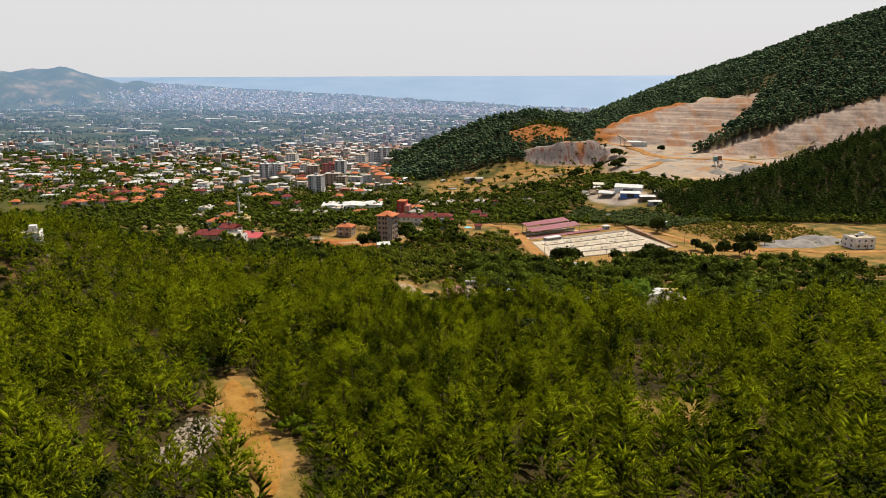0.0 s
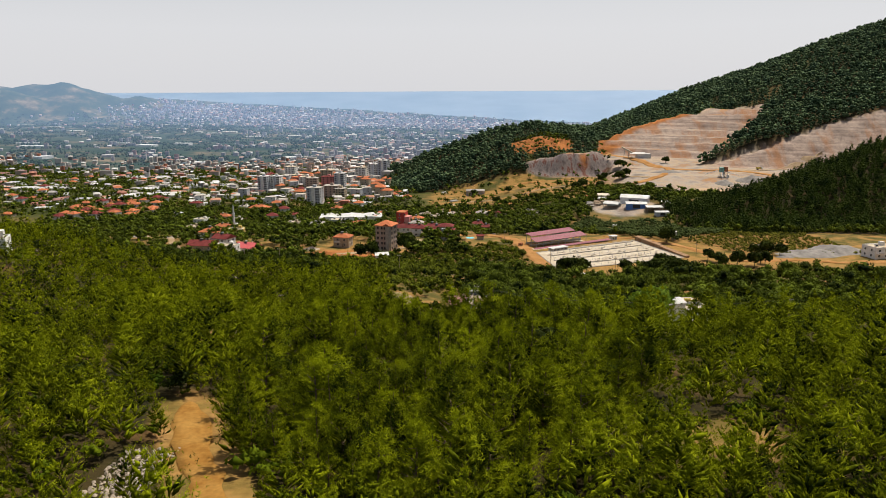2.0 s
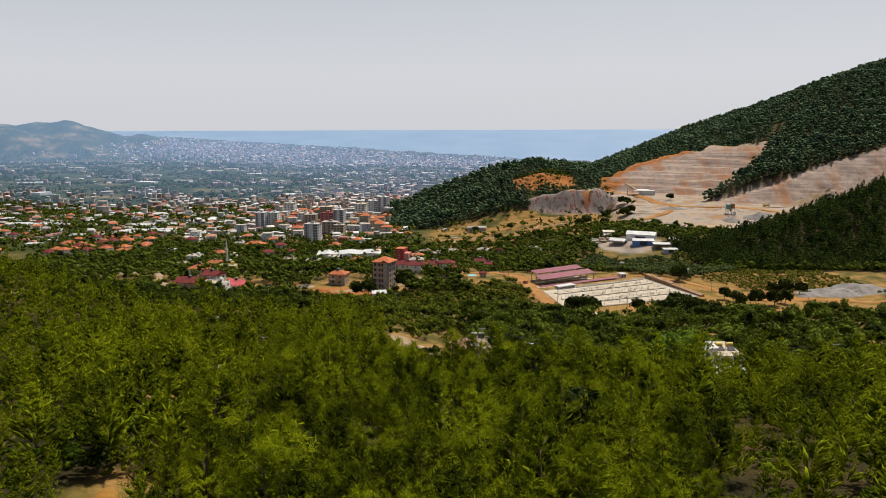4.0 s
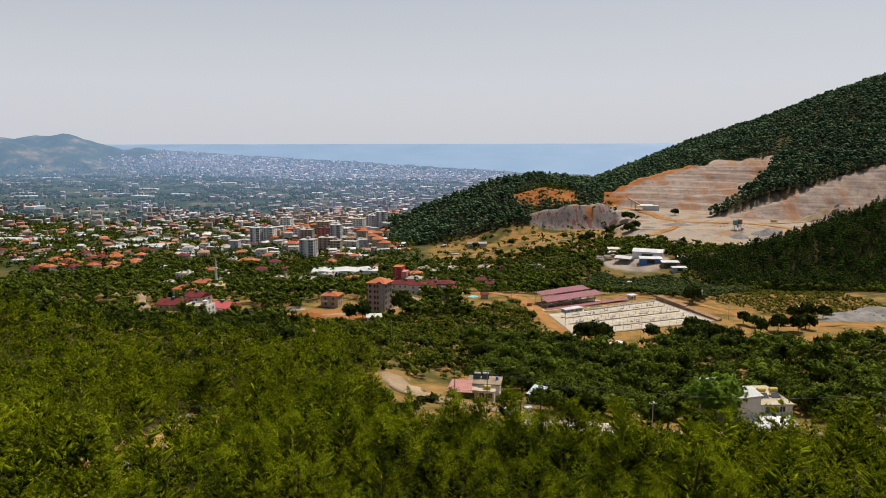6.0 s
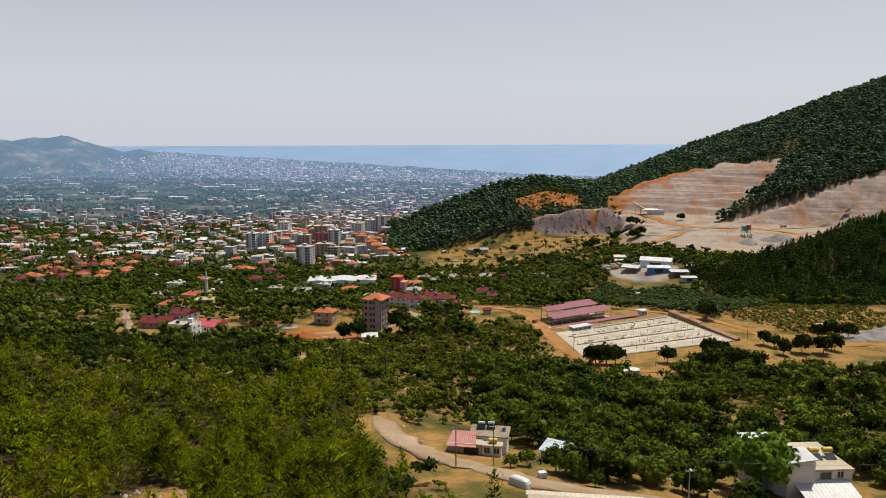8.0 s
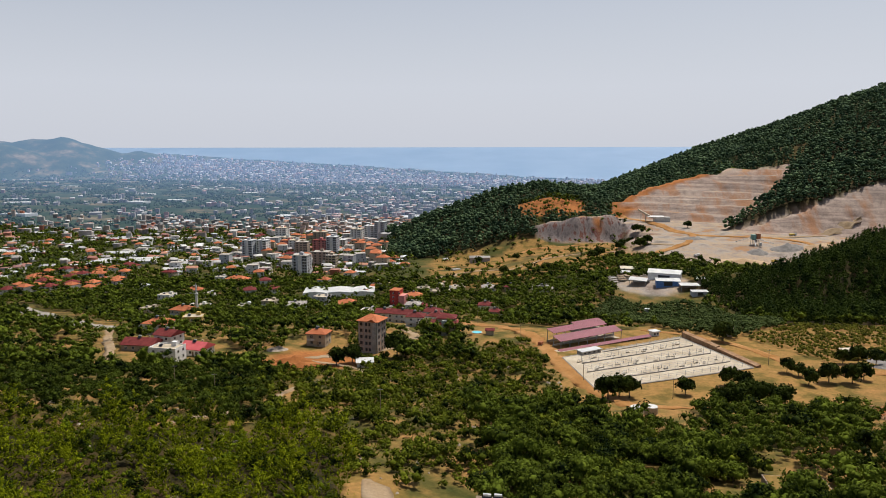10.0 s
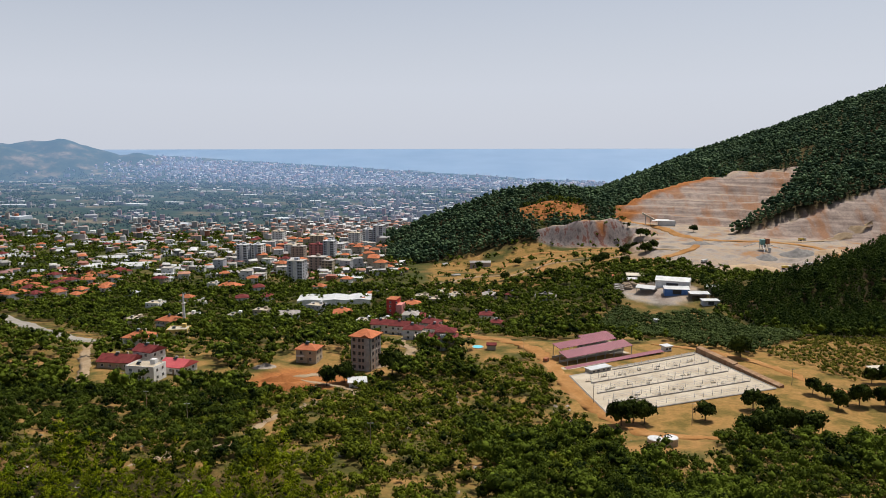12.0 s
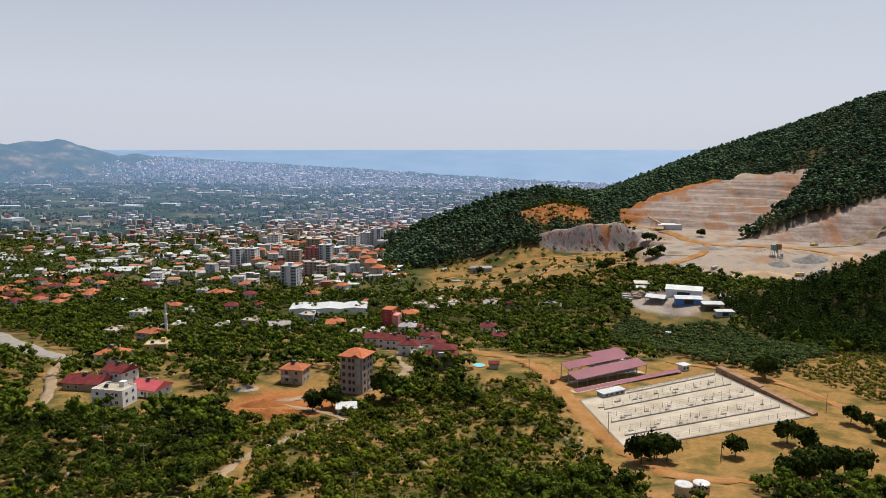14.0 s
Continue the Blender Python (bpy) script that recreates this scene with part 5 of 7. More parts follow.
def apartment_shell():
    """The unfinished block: concrete frame, brick infill, window holes painted as dark panels, orange hip roof."""
    w, d, storey = 9.6, 9.2, 2.95
    t = thing("apartment_block", on_slope(-33.2, 277, -21, w, d), "unfinished five-storey grey apartment block with orange tiled roof", "apartment block")
    part("wall", block(-w / 2 + 0.12, w / 2 - 0.12, -d / 2 + 0.12, d / 2 - 0.12, -2, 5 * storey), M["block_wall"], t)
    for f in range(6):
        z = f * storey
        part("floor_edge", block(-w / 2, w / 2, -d / 2, d / 2, z - 0.24, z + 0.02), M["concrete_grey"], t)
    for xx in (-w / 2 + 0.2, -w / 6, w / 6, w / 2 - 0.2):
        for yy in (-d / 2 + 0.2, 0.0, d / 2 - 0.2):
            if abs(xx) > w / 3 or abs(yy) > 1:
                part("column", block(xx - 0.22, xx + 0.22, yy - 0.22, yy + 0.22, -2, 5 * storey - 0.25), M["concrete_grey"], t)
    part("stair_bay", block(w / 2 - 2.4, w / 2 - 0.6, -d / 2 - 0.75, -d / 2 + 0.2, -2, 5 * storey - 0.3), M["concrete_grey"], t)
    # the holes are solid panels whose near-black paints the shade indoors
    hole = solid("window", block(-0.62, 0.62, 0, 0.1, 0, 1.45), M["dark"])
    for f in range(5):
        for o in (-3.4, -0.9, 1.0):
            piece("window", hole, t, pose(o, -d / 2 - 0.0, f * storey + 0.85))
        for o in (-2.6, 0.6, 2.9):
            piece("window", hole, t, pose(w / 2 + 0.0, o, f * storey + 0.85, 0, 0, 90))
            piece("window", hole, t, pose(-w / 2, o, f * storey + 0.85, 0, 0, -90))
    part("roof", hip_roof(w, d, 5 * storey + 0.26, 2.5, 0.9), M["tile"], t)
    bm = bmesh.new()
    v = [bm.verts.new(p) for p in ((0.2, -d / 2 - 1.2, 5 * storey + 0.3), (4.6, -d / 2 - 1.2, 5 * storey + 0.3), (2.4, -d / 2 - 1.2, 5 * storey + 1.5), (2.4, -1, 5 * storey + 2.3))]
    for f in ((0, 1, 2), (0, 2, 3), (2, 1, 3)):
        bm.faces.new([v[i] for i in f])
    bmesh.ops.recalc_face_normals(bm, faces=bm.faces)
    part("gablet", bm, M["tile"], t)


apartment_shell()
house(-60.5, 290, -12, 9.5, 8, 2, "beige_wall", "hip", "tile", "two-storey beige house with orange hip roof on red earth", windows="dark")
red = thing("red_tower_house", on_slope(-33, 460, -14, 9, 9), "narrow dark red five-storey house with stair tower", "house")
part("wall", block(-5, 2, -5, 5, -3, 15), M["red_wall"], red)
part("stair_tower", block(2.003, 6, -5.6, 3, -3, 11.8), M["pink_wall"], red)
part("roof", block(-5.3, 2.2, -5.3, 5.3, 15.003, 15.3), M["tile"], red)
part("tower_roof", hip_roof(4, 8.6, 12.1, 1.0, 0.4), M["tile"], red)
facade(red, 10.0, 10.0, 5, 2.9, "white", ("front", "left"))
house(-148.9, 317.4, -12, 12.4, 10.5, 2, "white_wall", "hip", "tile", "two-storey white house with orange tiled hip roof")
house(-131.4, 285.9, -22, 10.2, 8.9, 2, "white_wall", "gable", "tile_dark", "two-storey white house with wine-red tiled gable roof")
house(-123.0, 262.0, -12, 13.1, 8.5, 2, "white_wall", "flat", None, "two-storey white house with flat roof and water heater")
house(-113.9, 273.5, -18, 11.5, 10.1, 1, "white_wall", "gable", "red_sheet", "one-storey white house with red sheet gable roof")
house(-141.5, 279.2, -8, 15.4, 10.0, 1, "beige_wall", "gable", "tile_dark", "one-storey beige house with wine-red tiled gable roof")
house(-170.0, 410.6, -18, 15.6, 10.1, 2, "beige_wall", "hip", "tile", "two-storey beige house with orange tiled hip roof")
house(-143.6, 353.3, 6, 11.1, 9.6, 2, "yellow_wall", "flat", None, "two-storey mustard-yellow house with flat roof and water heater")
house(-224.9, 520.8, -12, 11.2, 10.9, 2, "white_wall", "flat", None, "two-storey white house with flat roof and water heater")
house(-181.8, 472.5, -8, 13.9, 8.9, 1, "white_wall", "flat", None, "one-storey white house with flat roof and water heater")
house(-198.1, 423.2, -18, 10.0, 9.7, 2, "beige_wall", "flat", None, "two-storey beige house with flat roof and water heater")
house(-259.4, 609.9, -8, 11.0, 10.7, 1, "white_wall", "flat", None, "one-storey white house with flat roof and water heater")
house(-280.3, 668.1, -12, 13.1, 8.5, 2, "beige_wall", "hip", "tile_dark", "two-storey beige house with wine-red tiled hip roof")
house(-215.3, 629.7, -8, 9.0, 8.4, 2, "white_wall", "flat", None, "two-storey white house with flat roof and water heater")
house(-193.4, 610.7, -22, 20.3, 13.1, 2, "white_wall", "hip", "tile", "two-storey white house with orange tiled hip roof")
house(-218.2, 566.0, -8, 13.8, 8.9, 1, "white_wall", "hip", "tile", "one-storey white house with orange tiled hip roof")
house(-200.1, 547.7, 6, 10.6, 9.1, 1, "white_wall", "flat", None, "one-storey white house with flat roof and water heater")
house(-147.8, 472.6, 0, 10.5, 9.5, 1, "white_wall", "flat", None, "one-storey white house with flat roof and water heater")
house(-129.4, 472.6, -12, 10.4, 8.7, 2, "beige_wall", "flat", None, "two-storey beige house with flat roof and water heater")
house(-113.2, 417.8, -8, 10.0, 7.9, 1, "white_wall", "hip", "tile", "one-storey white house with orange tiled hip roof")
house(-106.1, 455.4, 6, 13.6, 8.8, 2, "grey_wall", "gable", "roof_grey", "two-storey grey house with grey sheet gable roof")
house(-96.5, 507.9, -18, 11.8, 11.8, 2, "grey_wall", "flat", None, "two-storey grey house with flat roof and water heater")
house(-71.3, 469.9, 6, 13.0, 12.3, 2, "white_wall", "hip", "tile", "two-storey white house with orange tiled hip roof")
house(-84.9, 454.8, -8, 7.8, 7.7, 1, "beige_wall", "hip", "tile", "one-storey beige house with orange tiled hip roof")
house(-67.4, 552.3, 6, 11.0, 9.0, 1, "white_wall", "hip", "tile", "one-storey white house with orange tiled hip roof")
house(-24.0, 518.8, 0, 12.6, 11.7, 2, "white_wall", "hip", "tile", "two-storey white house with orange tiled hip roof")
house(-16.9, 446.1, 0, 9.6, 8.5, 2, "white_wall", "hip", "tile_dark", "two-storey white house with wine-red tiled hip roof")
house(-52.2, 440.6, -12, 10.2, 8.7, 1, "white_wall", "flat", None, "one-storey white house with flat roof and water heater")
house(-40.1, 441.3, -18, 9.5, 7.5, 1, "white_wall", "flat", None, "one-storey white house with flat roof and water heater")
house(-29.2, 406.1, 0, 10.6, 9.9, 1, "white_wall", "hip", "tile_dark", "one-storey white house with wine-red tiled hip roof")
house(-15.8, 348.5, -8, 9.7, 8.7, 2, "white_wall", "hip", "tile_dark", "two-storey white house with wine-red tiled hip roof")
house(-7.3, 390.3, -22, 10.8, 9.6, 2, "white_wall", "hip", "tile_dark", "two-storey white house with wine-red tiled hip roof")
house(-24.0, 372.0, -14, 10.6, 9.0, 2, "white_wall", "gable", "tile_dark", "two-storey white house with wine-red tiled gable roof")
house(-4.0, 362.0, -20, 10.2, 8.6, 2, "white_wall", "hip", "tile_dark", "two-storey white house with wine-red tiled hip roof")
house(-36.0, 386.0, -8, 11.4, 8.8, 2, "white_wall", "gable", "tile_dark", "two-storey white house with wine-red tiled gable roof")
house(-21.0, 428.0, -6, 9.6, 9.2, 3, "white_wall", "hip", "roof_grey", "three-storey white house with dark grey hip roof")
house(29.4, 441.3, -8, 10.1, 8.2, 2, "white_wall", "hip", "tile_dark", "two-storey white house with wine-red tiled hip roof")
house(32.9, 397.7, -22, 8.0, 6.6, 2, "beige_wall", "hip", "tile_dark", "two-storey beige house with wine-red tiled hip roof")
house(39.3, 571.2, 0, 11.3, 11.3, 1, "white_wall", "hip", "roof_grey", "one-storey white house with grey sheet hip roof")
house(58.0, 559.2, -22, 10.2, 9.5, 1, "beige_wall", "hip", "tile_dark", "one-storey beige house with wine-red tiled hip roof")
house(80.5, 524.6, -8, 16.1, 10.4, 1, "white_wall", "hip", "roof_grey", "one-storey white house with grey sheet hip roof")
house(-18.2, 573.2, 0, 11.3, 10.8, 1, "beige_wall", "flat", None, "one-storey beige house with flat roof and water heater")
house(-8.6, 557.3, -8, 11.8, 11.0, 1, "beige_wall", "flat", None, "one-storey beige house with flat roof and water heater")
house(2.7, 570.8, -12, 12.9, 12.9, 1, "white_wall", "flat", None, "one-storey white house with flat roof and water heater")
house(12.2, 582.2, -18, 11.4, 11.2, 1, "beige_wall", "flat", None, "one-storey beige house with flat roof and water heater")
house(-2.1, 599.6, -22, 10.9, 9.0, 1, "beige_wall", "flat", None, "one-storey beige house with flat roof and water heater")
house(-11.7, 338.9, 6, 6.3, 5.9, 1, "beige_wall", "flat", None, "one-storey beige house with flat roof and water heater")
house(-75.9, 752.0, -12, 11.3, 9.1, 2, "beige_wall", "flat", None, "two-storey beige house with flat roof and water heater")
house(-64.3, 613.0, -12, 11.2, 9.4, 1, "white_wall", "flat", None, "one-storey white house with flat roof and water heater")


# the large villa with its many small roofs, and its pool
villa = thing("villa", on_slope(0, 313, -6, 13, 11), "large beige villa with glazed stair bay and stepped wine-red roofs", "villa")
part("wall", block(-7, 7, -5, 5, -2.5, 6), M["beige_wall"], villa)
part("upper_wall", block(-3, 6, -3, 5, 6.003, 8.6), M["beige_wall"], villa)
part("stair_bay", block(-0.6, 1.8, -5.9, -4.9, -1, 8.2), M["sheet_grey"], villa)
for args, at in (((14, 10, 6.2, 1.6, 0.5), (0, 0)), ((9.4, 8.2, 8.9, 1.7, 0.5), (1.5, 1)), ((4, 4, 6.9, 1.2, 0.5), (-4.5, -3.4)), ((4, 4, 6.9, 1.2, 0.5), (5, -3.6))):
    r = part("roof", hip_roof(*args), M["tile_dark"], villa)
    r.location = (*at, 0)
facade(villa, 14, 10, 2, 3.0, "wide")
garden_pool = thing("swimming_pool", spot(17, 312, -6, 0.25), "small oval turquoise swimming pool by the villa", "pool")
part("rim", rod((0, 0, -0.8), (0, 0, 0.12), 2.9, sides=22), M["concrete"], garden_pool)
part("water", rod((0, 0, 0.10), (0, 0, 0.14), 2.5, sides=22), M["pool"], garden_pool)
hutp = thing("garden_hut", on_slope(23.5, 309, -6, 4, 3), "small garden hut with wine-red roof", "hut")
part("wall", block(-2, 2, -1.5, 1.5, -1, 2.2), M["beige_wall"], hutp)
part("roof", hip_roof(4, 3, 2.4, 0.9, 0.5, True), M["tile_dark"], hutp)


def minaret():
    t = thing("minaret", spot(-162, 411), "slender white stone minaret with one balcony and pointed cap", "minaret")
    bm = bmesh.new()
    rod((0, 0, -1), (0, 0, 5), 1.25, 1.2, 8, bm)
    part("base", bm, M["beige_wall"], t)
    part("shaft", rod((0, 0, 5), (0, 0, 16.5), 0.85, 0.75, 12), M["white_wall"], t)
    part("balcony", rod((0, 0, 15.4), (0, 0, 16.4), 0.85, 1.35, 12), M["white_wall"], t)
    part("upper_shaft", rod((0, 0, 16.4), (0, 0, 20), 0.6, 0.55, 12), M["white_wall"], t)
    part("cap", rod((0, 0, 20), (0, 0, 23.5), 0.7, 0.03, 12), M["sheet_grey"], t)


minaret()
hall = thing("market_hall", on_slope(-90, 556, 4, 60, 24), "broad white sheet-roofed market hall with three shallow bays", "hall")
part("wall", block(-30, 30, -12, 12, -4, 4.2), M["white_wall"], hall)
for k in (-20, 0, 20):
    r = part("roof", hip_roof(19.9, 24, 4.5, 0.9, 0.05, True), M["sheet"], hall)
    r.location = (k, 0, 0)


def greenhouse(x, y, turn, w, d, label, bays=3):
    t = thing("greenhouse", on_slope(x, y, turn, w, d), label, "greenhouse", "greenhouses")
    part("wall", block(-w / 2, w / 2, -d / 2, d / 2, -3, 3), M["sheet"], t)
    for k in range(bays):
        r = part("roof", hip_roof(w - 0.1, d / bays - 0.2, 3.2, 1.6, 0.05, True), M["sheet"], t)
        r.location = (0, (k - (bays - 1) / 2) * d / bays, 0)


greenhouse(-386, 800, 12, 78, 30, "long white plastic greenhouse on the plain")
greenhouse(-412, 885, 10, 68, 16, "narrow white plastic greenhouse on the plain", 2)
greenhouse(-590, 900, 8, 70, 26, "white plastic greenhouse beyond the wooded shoulder")
greenhouse(-300, 760, 14, 22, 12, "small white plastic greenhouse", 1)
greenhouse(-262, 872, 2, 34, 12, "white plastic greenhouse beside the town", 1)
greenhouse(-520, 1120, -5, 90, 26, "white plastic greenhouse far out on the plain")
greenhouse(-250, 1500, 4, 80, 30, "white plastic greenhouse far out on the plain")


# ---- the red-roofed estate, the town and the far coast ----
def simple_block(name, w, d, floors, wall, roof, roof_mat, label, storey=2.95):
    """A house of the plain with its roof and its front and side windows."""
    t = thing(name, Matrix(), label, "building", "town buildings")
    high = floors * storey
    part("wall", block(-w / 2, w / 2, -d / 2, d / 2, -4, high), M[wall], t)
    if roof == "flat":
        part("roof", block(-w / 2 - 0.25, w / 2 + 0.25, -d / 2 - 0.25, d / 2 + 0.25, high + 0.003, high + 0.4), M[roof_mat], t)
    else:
        part("roof", hip_roof(w, d, high + 0.22, min(w, d) * 0.26), M[roof_mat], t)
    hole = solid("window", block(-0.8, 0.8, 0, 0.12, 0, 1.4), M["dark"])
    rows = range(floors)
    for f in rows:
        for o in ((-w / 4, w / 4) if f < 2 else (w / 8,)):
            piece("window", hole, t, pose(o, -d / 2 - 0.06, f * storey + 0.8))
    return t


protos = [simple_block("house", 10, 9, 2, "white_wall", "hip", "tile", "two-storey white house with orange tiled roof"),
          simple_block("house", 11, 8, 1, "beige_wall", "hip", "tile", "one-storey beige house with orange tiled roof"),
          simple_block("house", 10, 10, 2, "white_wall", "hip", "tile_dark", "two-storey white house with wine-red roof"),
          simple_block("house", 11, 9, 2, "white_wall", "flat", "concrete_grey", "two-storey white house with flat roof"),
          simple_block("apartment_block", 12, 10, 3, "white_wall", "flat", "concrete_grey", "three-storey white apartment block"),
          simple_block("apartment_block", 12, 10, 4, "grey_wall", "flat", "concrete_grey", "four-storey pale grey apartment block"),
          simple_block("apartment_block", 13, 10, 4, "beige_wall", "hip", "tile", "four-storey beige apartment block with orange roof"),
          simple_block("shed", 16, 9, 1, "white_wall", "flat", "sheet", "low white sheet-roofed shed")]
used = set()


def put_block(k, x, y, turn):
    m = pose(x, y, ground_z(x, y) + 0.2, 0, 0, turn)
    if k in used:
        copy_thing(protos[k], m)
    else:
        used.add(k)
        protos[k].matrix_basis = m


town_rng = np.random.default_rng(77)
for r_ in range(8):
    for c_ in range(6):
        u, v = c_ - 2.5 + town_rng.uniform(-0.3, 0.3), r_ + town_rng.uniform(-0.25, 0.25)
        x, y = -340 - 6.5 * v + 15 * u, 566 + 23 * v + 5 * u
        if town_rng.uniform() < 0.85:
            put_block(int(town_rng.choice([0, 0, 1, 1, 2])), x, y, -20 + town_rng.uniform(-8, 8))
count = 0
for x, y in spread_out(40, -620, 260, 560, 1120, 19, lambda x, y: 0.68 * (1 - 0.75 * dry_field(x, y)) * np.maximum(town(x, y), 0.22 * (y > 520)) * in_view(x, y) * clear_of(x, y) * (np.hypot((x + 365) / 75, (y - 645) / 115) > 1) * (1 - woods(x, y)) * (1 - in_quarry(x, y)) * (x < 50) * (np.abs(x + 388) + np.abs(y - 800) > 70)):
    dense = float(town(x, y))
    k = int(town_rng.choice([3, 4, 5, 6, 5, 6, 4, 2, 0, 1] if dense > 0.55 else [0, 0, 1, 2, 3, 3, 7, 7, 4]))
    put_block(k, x, y, float(town_rng.choice([-15, 5, 20, -8])))
    count += 1


def tower(x, y, turn, w, d, floors, wall, label, roof_mat="concrete", band=None):
    t = thing("apartment_tower", pose(x, y, ground_z(x, y), 0, 0, turn), label, "building", "town towers")
    high = floors * 3.0
    part("wall", block(-w / 2, w / 2, -d / 2, d / 2, -4, high), M[wall], t)
    part("roof", block(-w / 2 - 0.4, w / 2 + 0.4, -d / 2 - 0.4, d / 2 + 0.4, high + 0.003, high + 0.5), M[roof_mat], t)
    part("lift_house", block(-2, 2, -2, 2, high + 0.503, high + 3), M[wall], t)
    if band:
        part("facade_strip", block(-w * 0.12, w * 0.12, -d / 2 - 0.5, -d / 2 + 0.01, -1, high + 0.8), M[band], t)
    hole = solid("window", block(-1.0, 1.0, 0, 0.15, 0, 1.6), M["dark"])
    for f in range(floors):
        part("balcony", block(-w / 2 - 0.01, -w * 0.2, -d / 2 - 1.1, -d / 2 + 0.01, f * 3.0 + 0.02, f * 3.0 + 0.9), M[wall], t)
        for o in (-w * 0.34, -w * 0.02, w * 0.24, w * 0.4):
            piece("window", hole, t, pose(o, -d / 2 - 0.08, f * 3.0 + 0.95))
        for o in (-d * 0.25, d * 0.25):
            piece("window", hole, t, pose(w / 2 + 0.08, o, f * 3.0 + 0.95, 0, 0, 90))


tower(-244, 836, -10, 13, 14, 8, "grey_wall", "eight-storey blue-grey apartment tower with white strip", "sheet", "white_wall")
tower(-228, 842, -10, 13, 14, 8, "white_wall", "eight-storey white apartment tower with grey strip", "sheet", "grey_wall")
tower(-148, 686, -12, 16, 13, 7, "grey_wall", "seven-storey grey apartment tower near the village", "concrete_grey", "white_wall")
tower(-138, 750, -8, 18, 13, 6, "block_wall", "unfinished six-storey concrete apartment frame", "concrete_grey")
tower(-126, 742, -8, 12, 11, 5, "beige_wall", "unfinished five-storey beige apartment frame", "concrete_grey")
tower(-258, 1080, -10, 18, 15, 7, "white_wall", "seven-storey white apartment tower")
tower(-186, 880, -6, 16, 13, 6, "block_wall", "unfinished six-storey concrete apartment frame", "concrete_grey")
tower(-198, 905, -12, 20, 14, 6, "white_wall", "six-storey white apartment block")
tower(-214, 930, -12, 22, 14, 5, "pink_wall", "five-storey orange-pink apartment block", "tile")
tower(-147, 885, -8, 14, 14, 8, "grey_wall", "eight-storey pale grey apartment tower", "sheet", "white_wall")
tower(-166, 905, -8, 20, 14, 6, "pink_wall", "six-storey reddish apartment block", "tile_dark")
tower(-112, 1032, -16, 15, 14, 8, "white_wall", "eight-storey white tower of a twin block", "sheet", "grey_wall")
tower(-96, 1026, -16, 15, 14, 8, "grey_wall", "eight-storey blue-grey tower of a twin block", "sheet", "white_wall")
tower(-134, 1044, -16, 17, 14, 7, "white_wall", "seven-storey white apartment block beside the spur")
tower(-150, 968, -10, 20, 14, 4, "white_wall", "four-storey white town building", "sheet")
tower(-122, 955, -10, 18, 13, 4, "beige_wall", "four-storey beige town building", "tile")
tower(-190, 1040, -6, 20, 14, 6, "beige_wall", "six-storey beige apartment block")
tower(-228, 985, -14, 17, 13, 5, "white_wall", "five-storey white apartment block")


def skyline_stuff(name, seed, x0, x1, y0, y1, gap, walls, tops, label, tall, want=None):
    """Small far buildings, walls as one mesh and roofs as another: unlike sizes, a third with pitched roofs."""
    rng_ = np.random.default_rng(seed)
    at = spread_out(seed, x0, x1, y0, y1, gap, lambda x, y: (town(x, y) * 0.95 if want is None else want(x, y)) * (np.abs(x) < 0.68 * (y + 160)) * (land(x, y) - 0.13 * np.maximum(y - 3360, 0) ** 2 / (np.maximum(y - 3360, 0) + 60) < -40))
    n = len(at)
    z = land(at[:, 0], at[:, 1])
    w, d = rng_.uniform(6, 13, n) * gap / 17, rng_.uniform(6, 10, n) * gap / 17
    w = np.where(rng_.uniform(0, 1, n) < 0.08, w * 2.3, w)
    h = rng_.choice([3, 4, 6, 6, 9, 9, 12, 15], n) * rng_.uniform(0.9, 1.1, n) * tall
    a = rng_.choice([-0.3, 0.1, 0.35, -0.12], n) + rng_.normal(0, 0.06, n)
    ridge = np.where((rng_.uniform(0, 1, n) < 0.4) & (h < 11), 2.2, 0.12)
    base = np.array([(-1, -1), (1, -1), (1, 1), (-1, 1)], float) / 2

    def corners(grow):
        u, v = base[None, :, 0] * (w + grow)[:, None], base[None, :, 1] * (d + grow)[:, None]
        return np.stack([u * np.cos(a)[:, None] - v * np.sin(a)[:, None] + at[:, :1], u * np.sin(a)[:, None] + v * np.cos(a)[:, None] + at[:, 1:]], -1)

    V = np.empty((n, 8, 3))
    V[:, :4, :2] = V[:, 4:, :2] = corners(0.0)
    V[:, :4, 2], V[:, 4:, 2] = (z - 3)[:, None], (z + h)[:, None]
    side = np.array([(0, 1, 5), (0, 5, 4), (1, 2, 6), (1, 6, 5), (2, 3, 7), (2, 7, 6), (3, 0, 4), (3, 4, 7)])
    R = np.empty((n, 6, 3))
    R[:, :4, :2], R[:, :4, 2] = corners(0.7), (z + h + 0.05)[:, None]
    R[:, 4], R[:, 5] = (R[:, 0] + R[:, 3]) / 2, (R[:, 1] + R[:, 2]) / 2
    R[:, 4:, 2] += ridge[:, None]
    cap = np.array([(0, 1, 5), (0, 5, 4), (2, 3, 4), (2, 4, 5), (1, 2, 5), (3, 0, 4)])
    for part_name, verts, tri, mat in ((name, V, side, walls), (name + "_roofs", R, cap, tops)):
        faces = (tri[None] + (np.arange(n) * verts.shape[1])[:, None, None]).reshape(-1, 3)
        tagged(new(part_name, to_mesh(part_name, verts.reshape(-1, 3), faces, mat)), label if part_name == name else "orange and pale " + "roofs of the " + ("coastal town" if "far" in name else "town on the plain"), "town", kind="stuff")


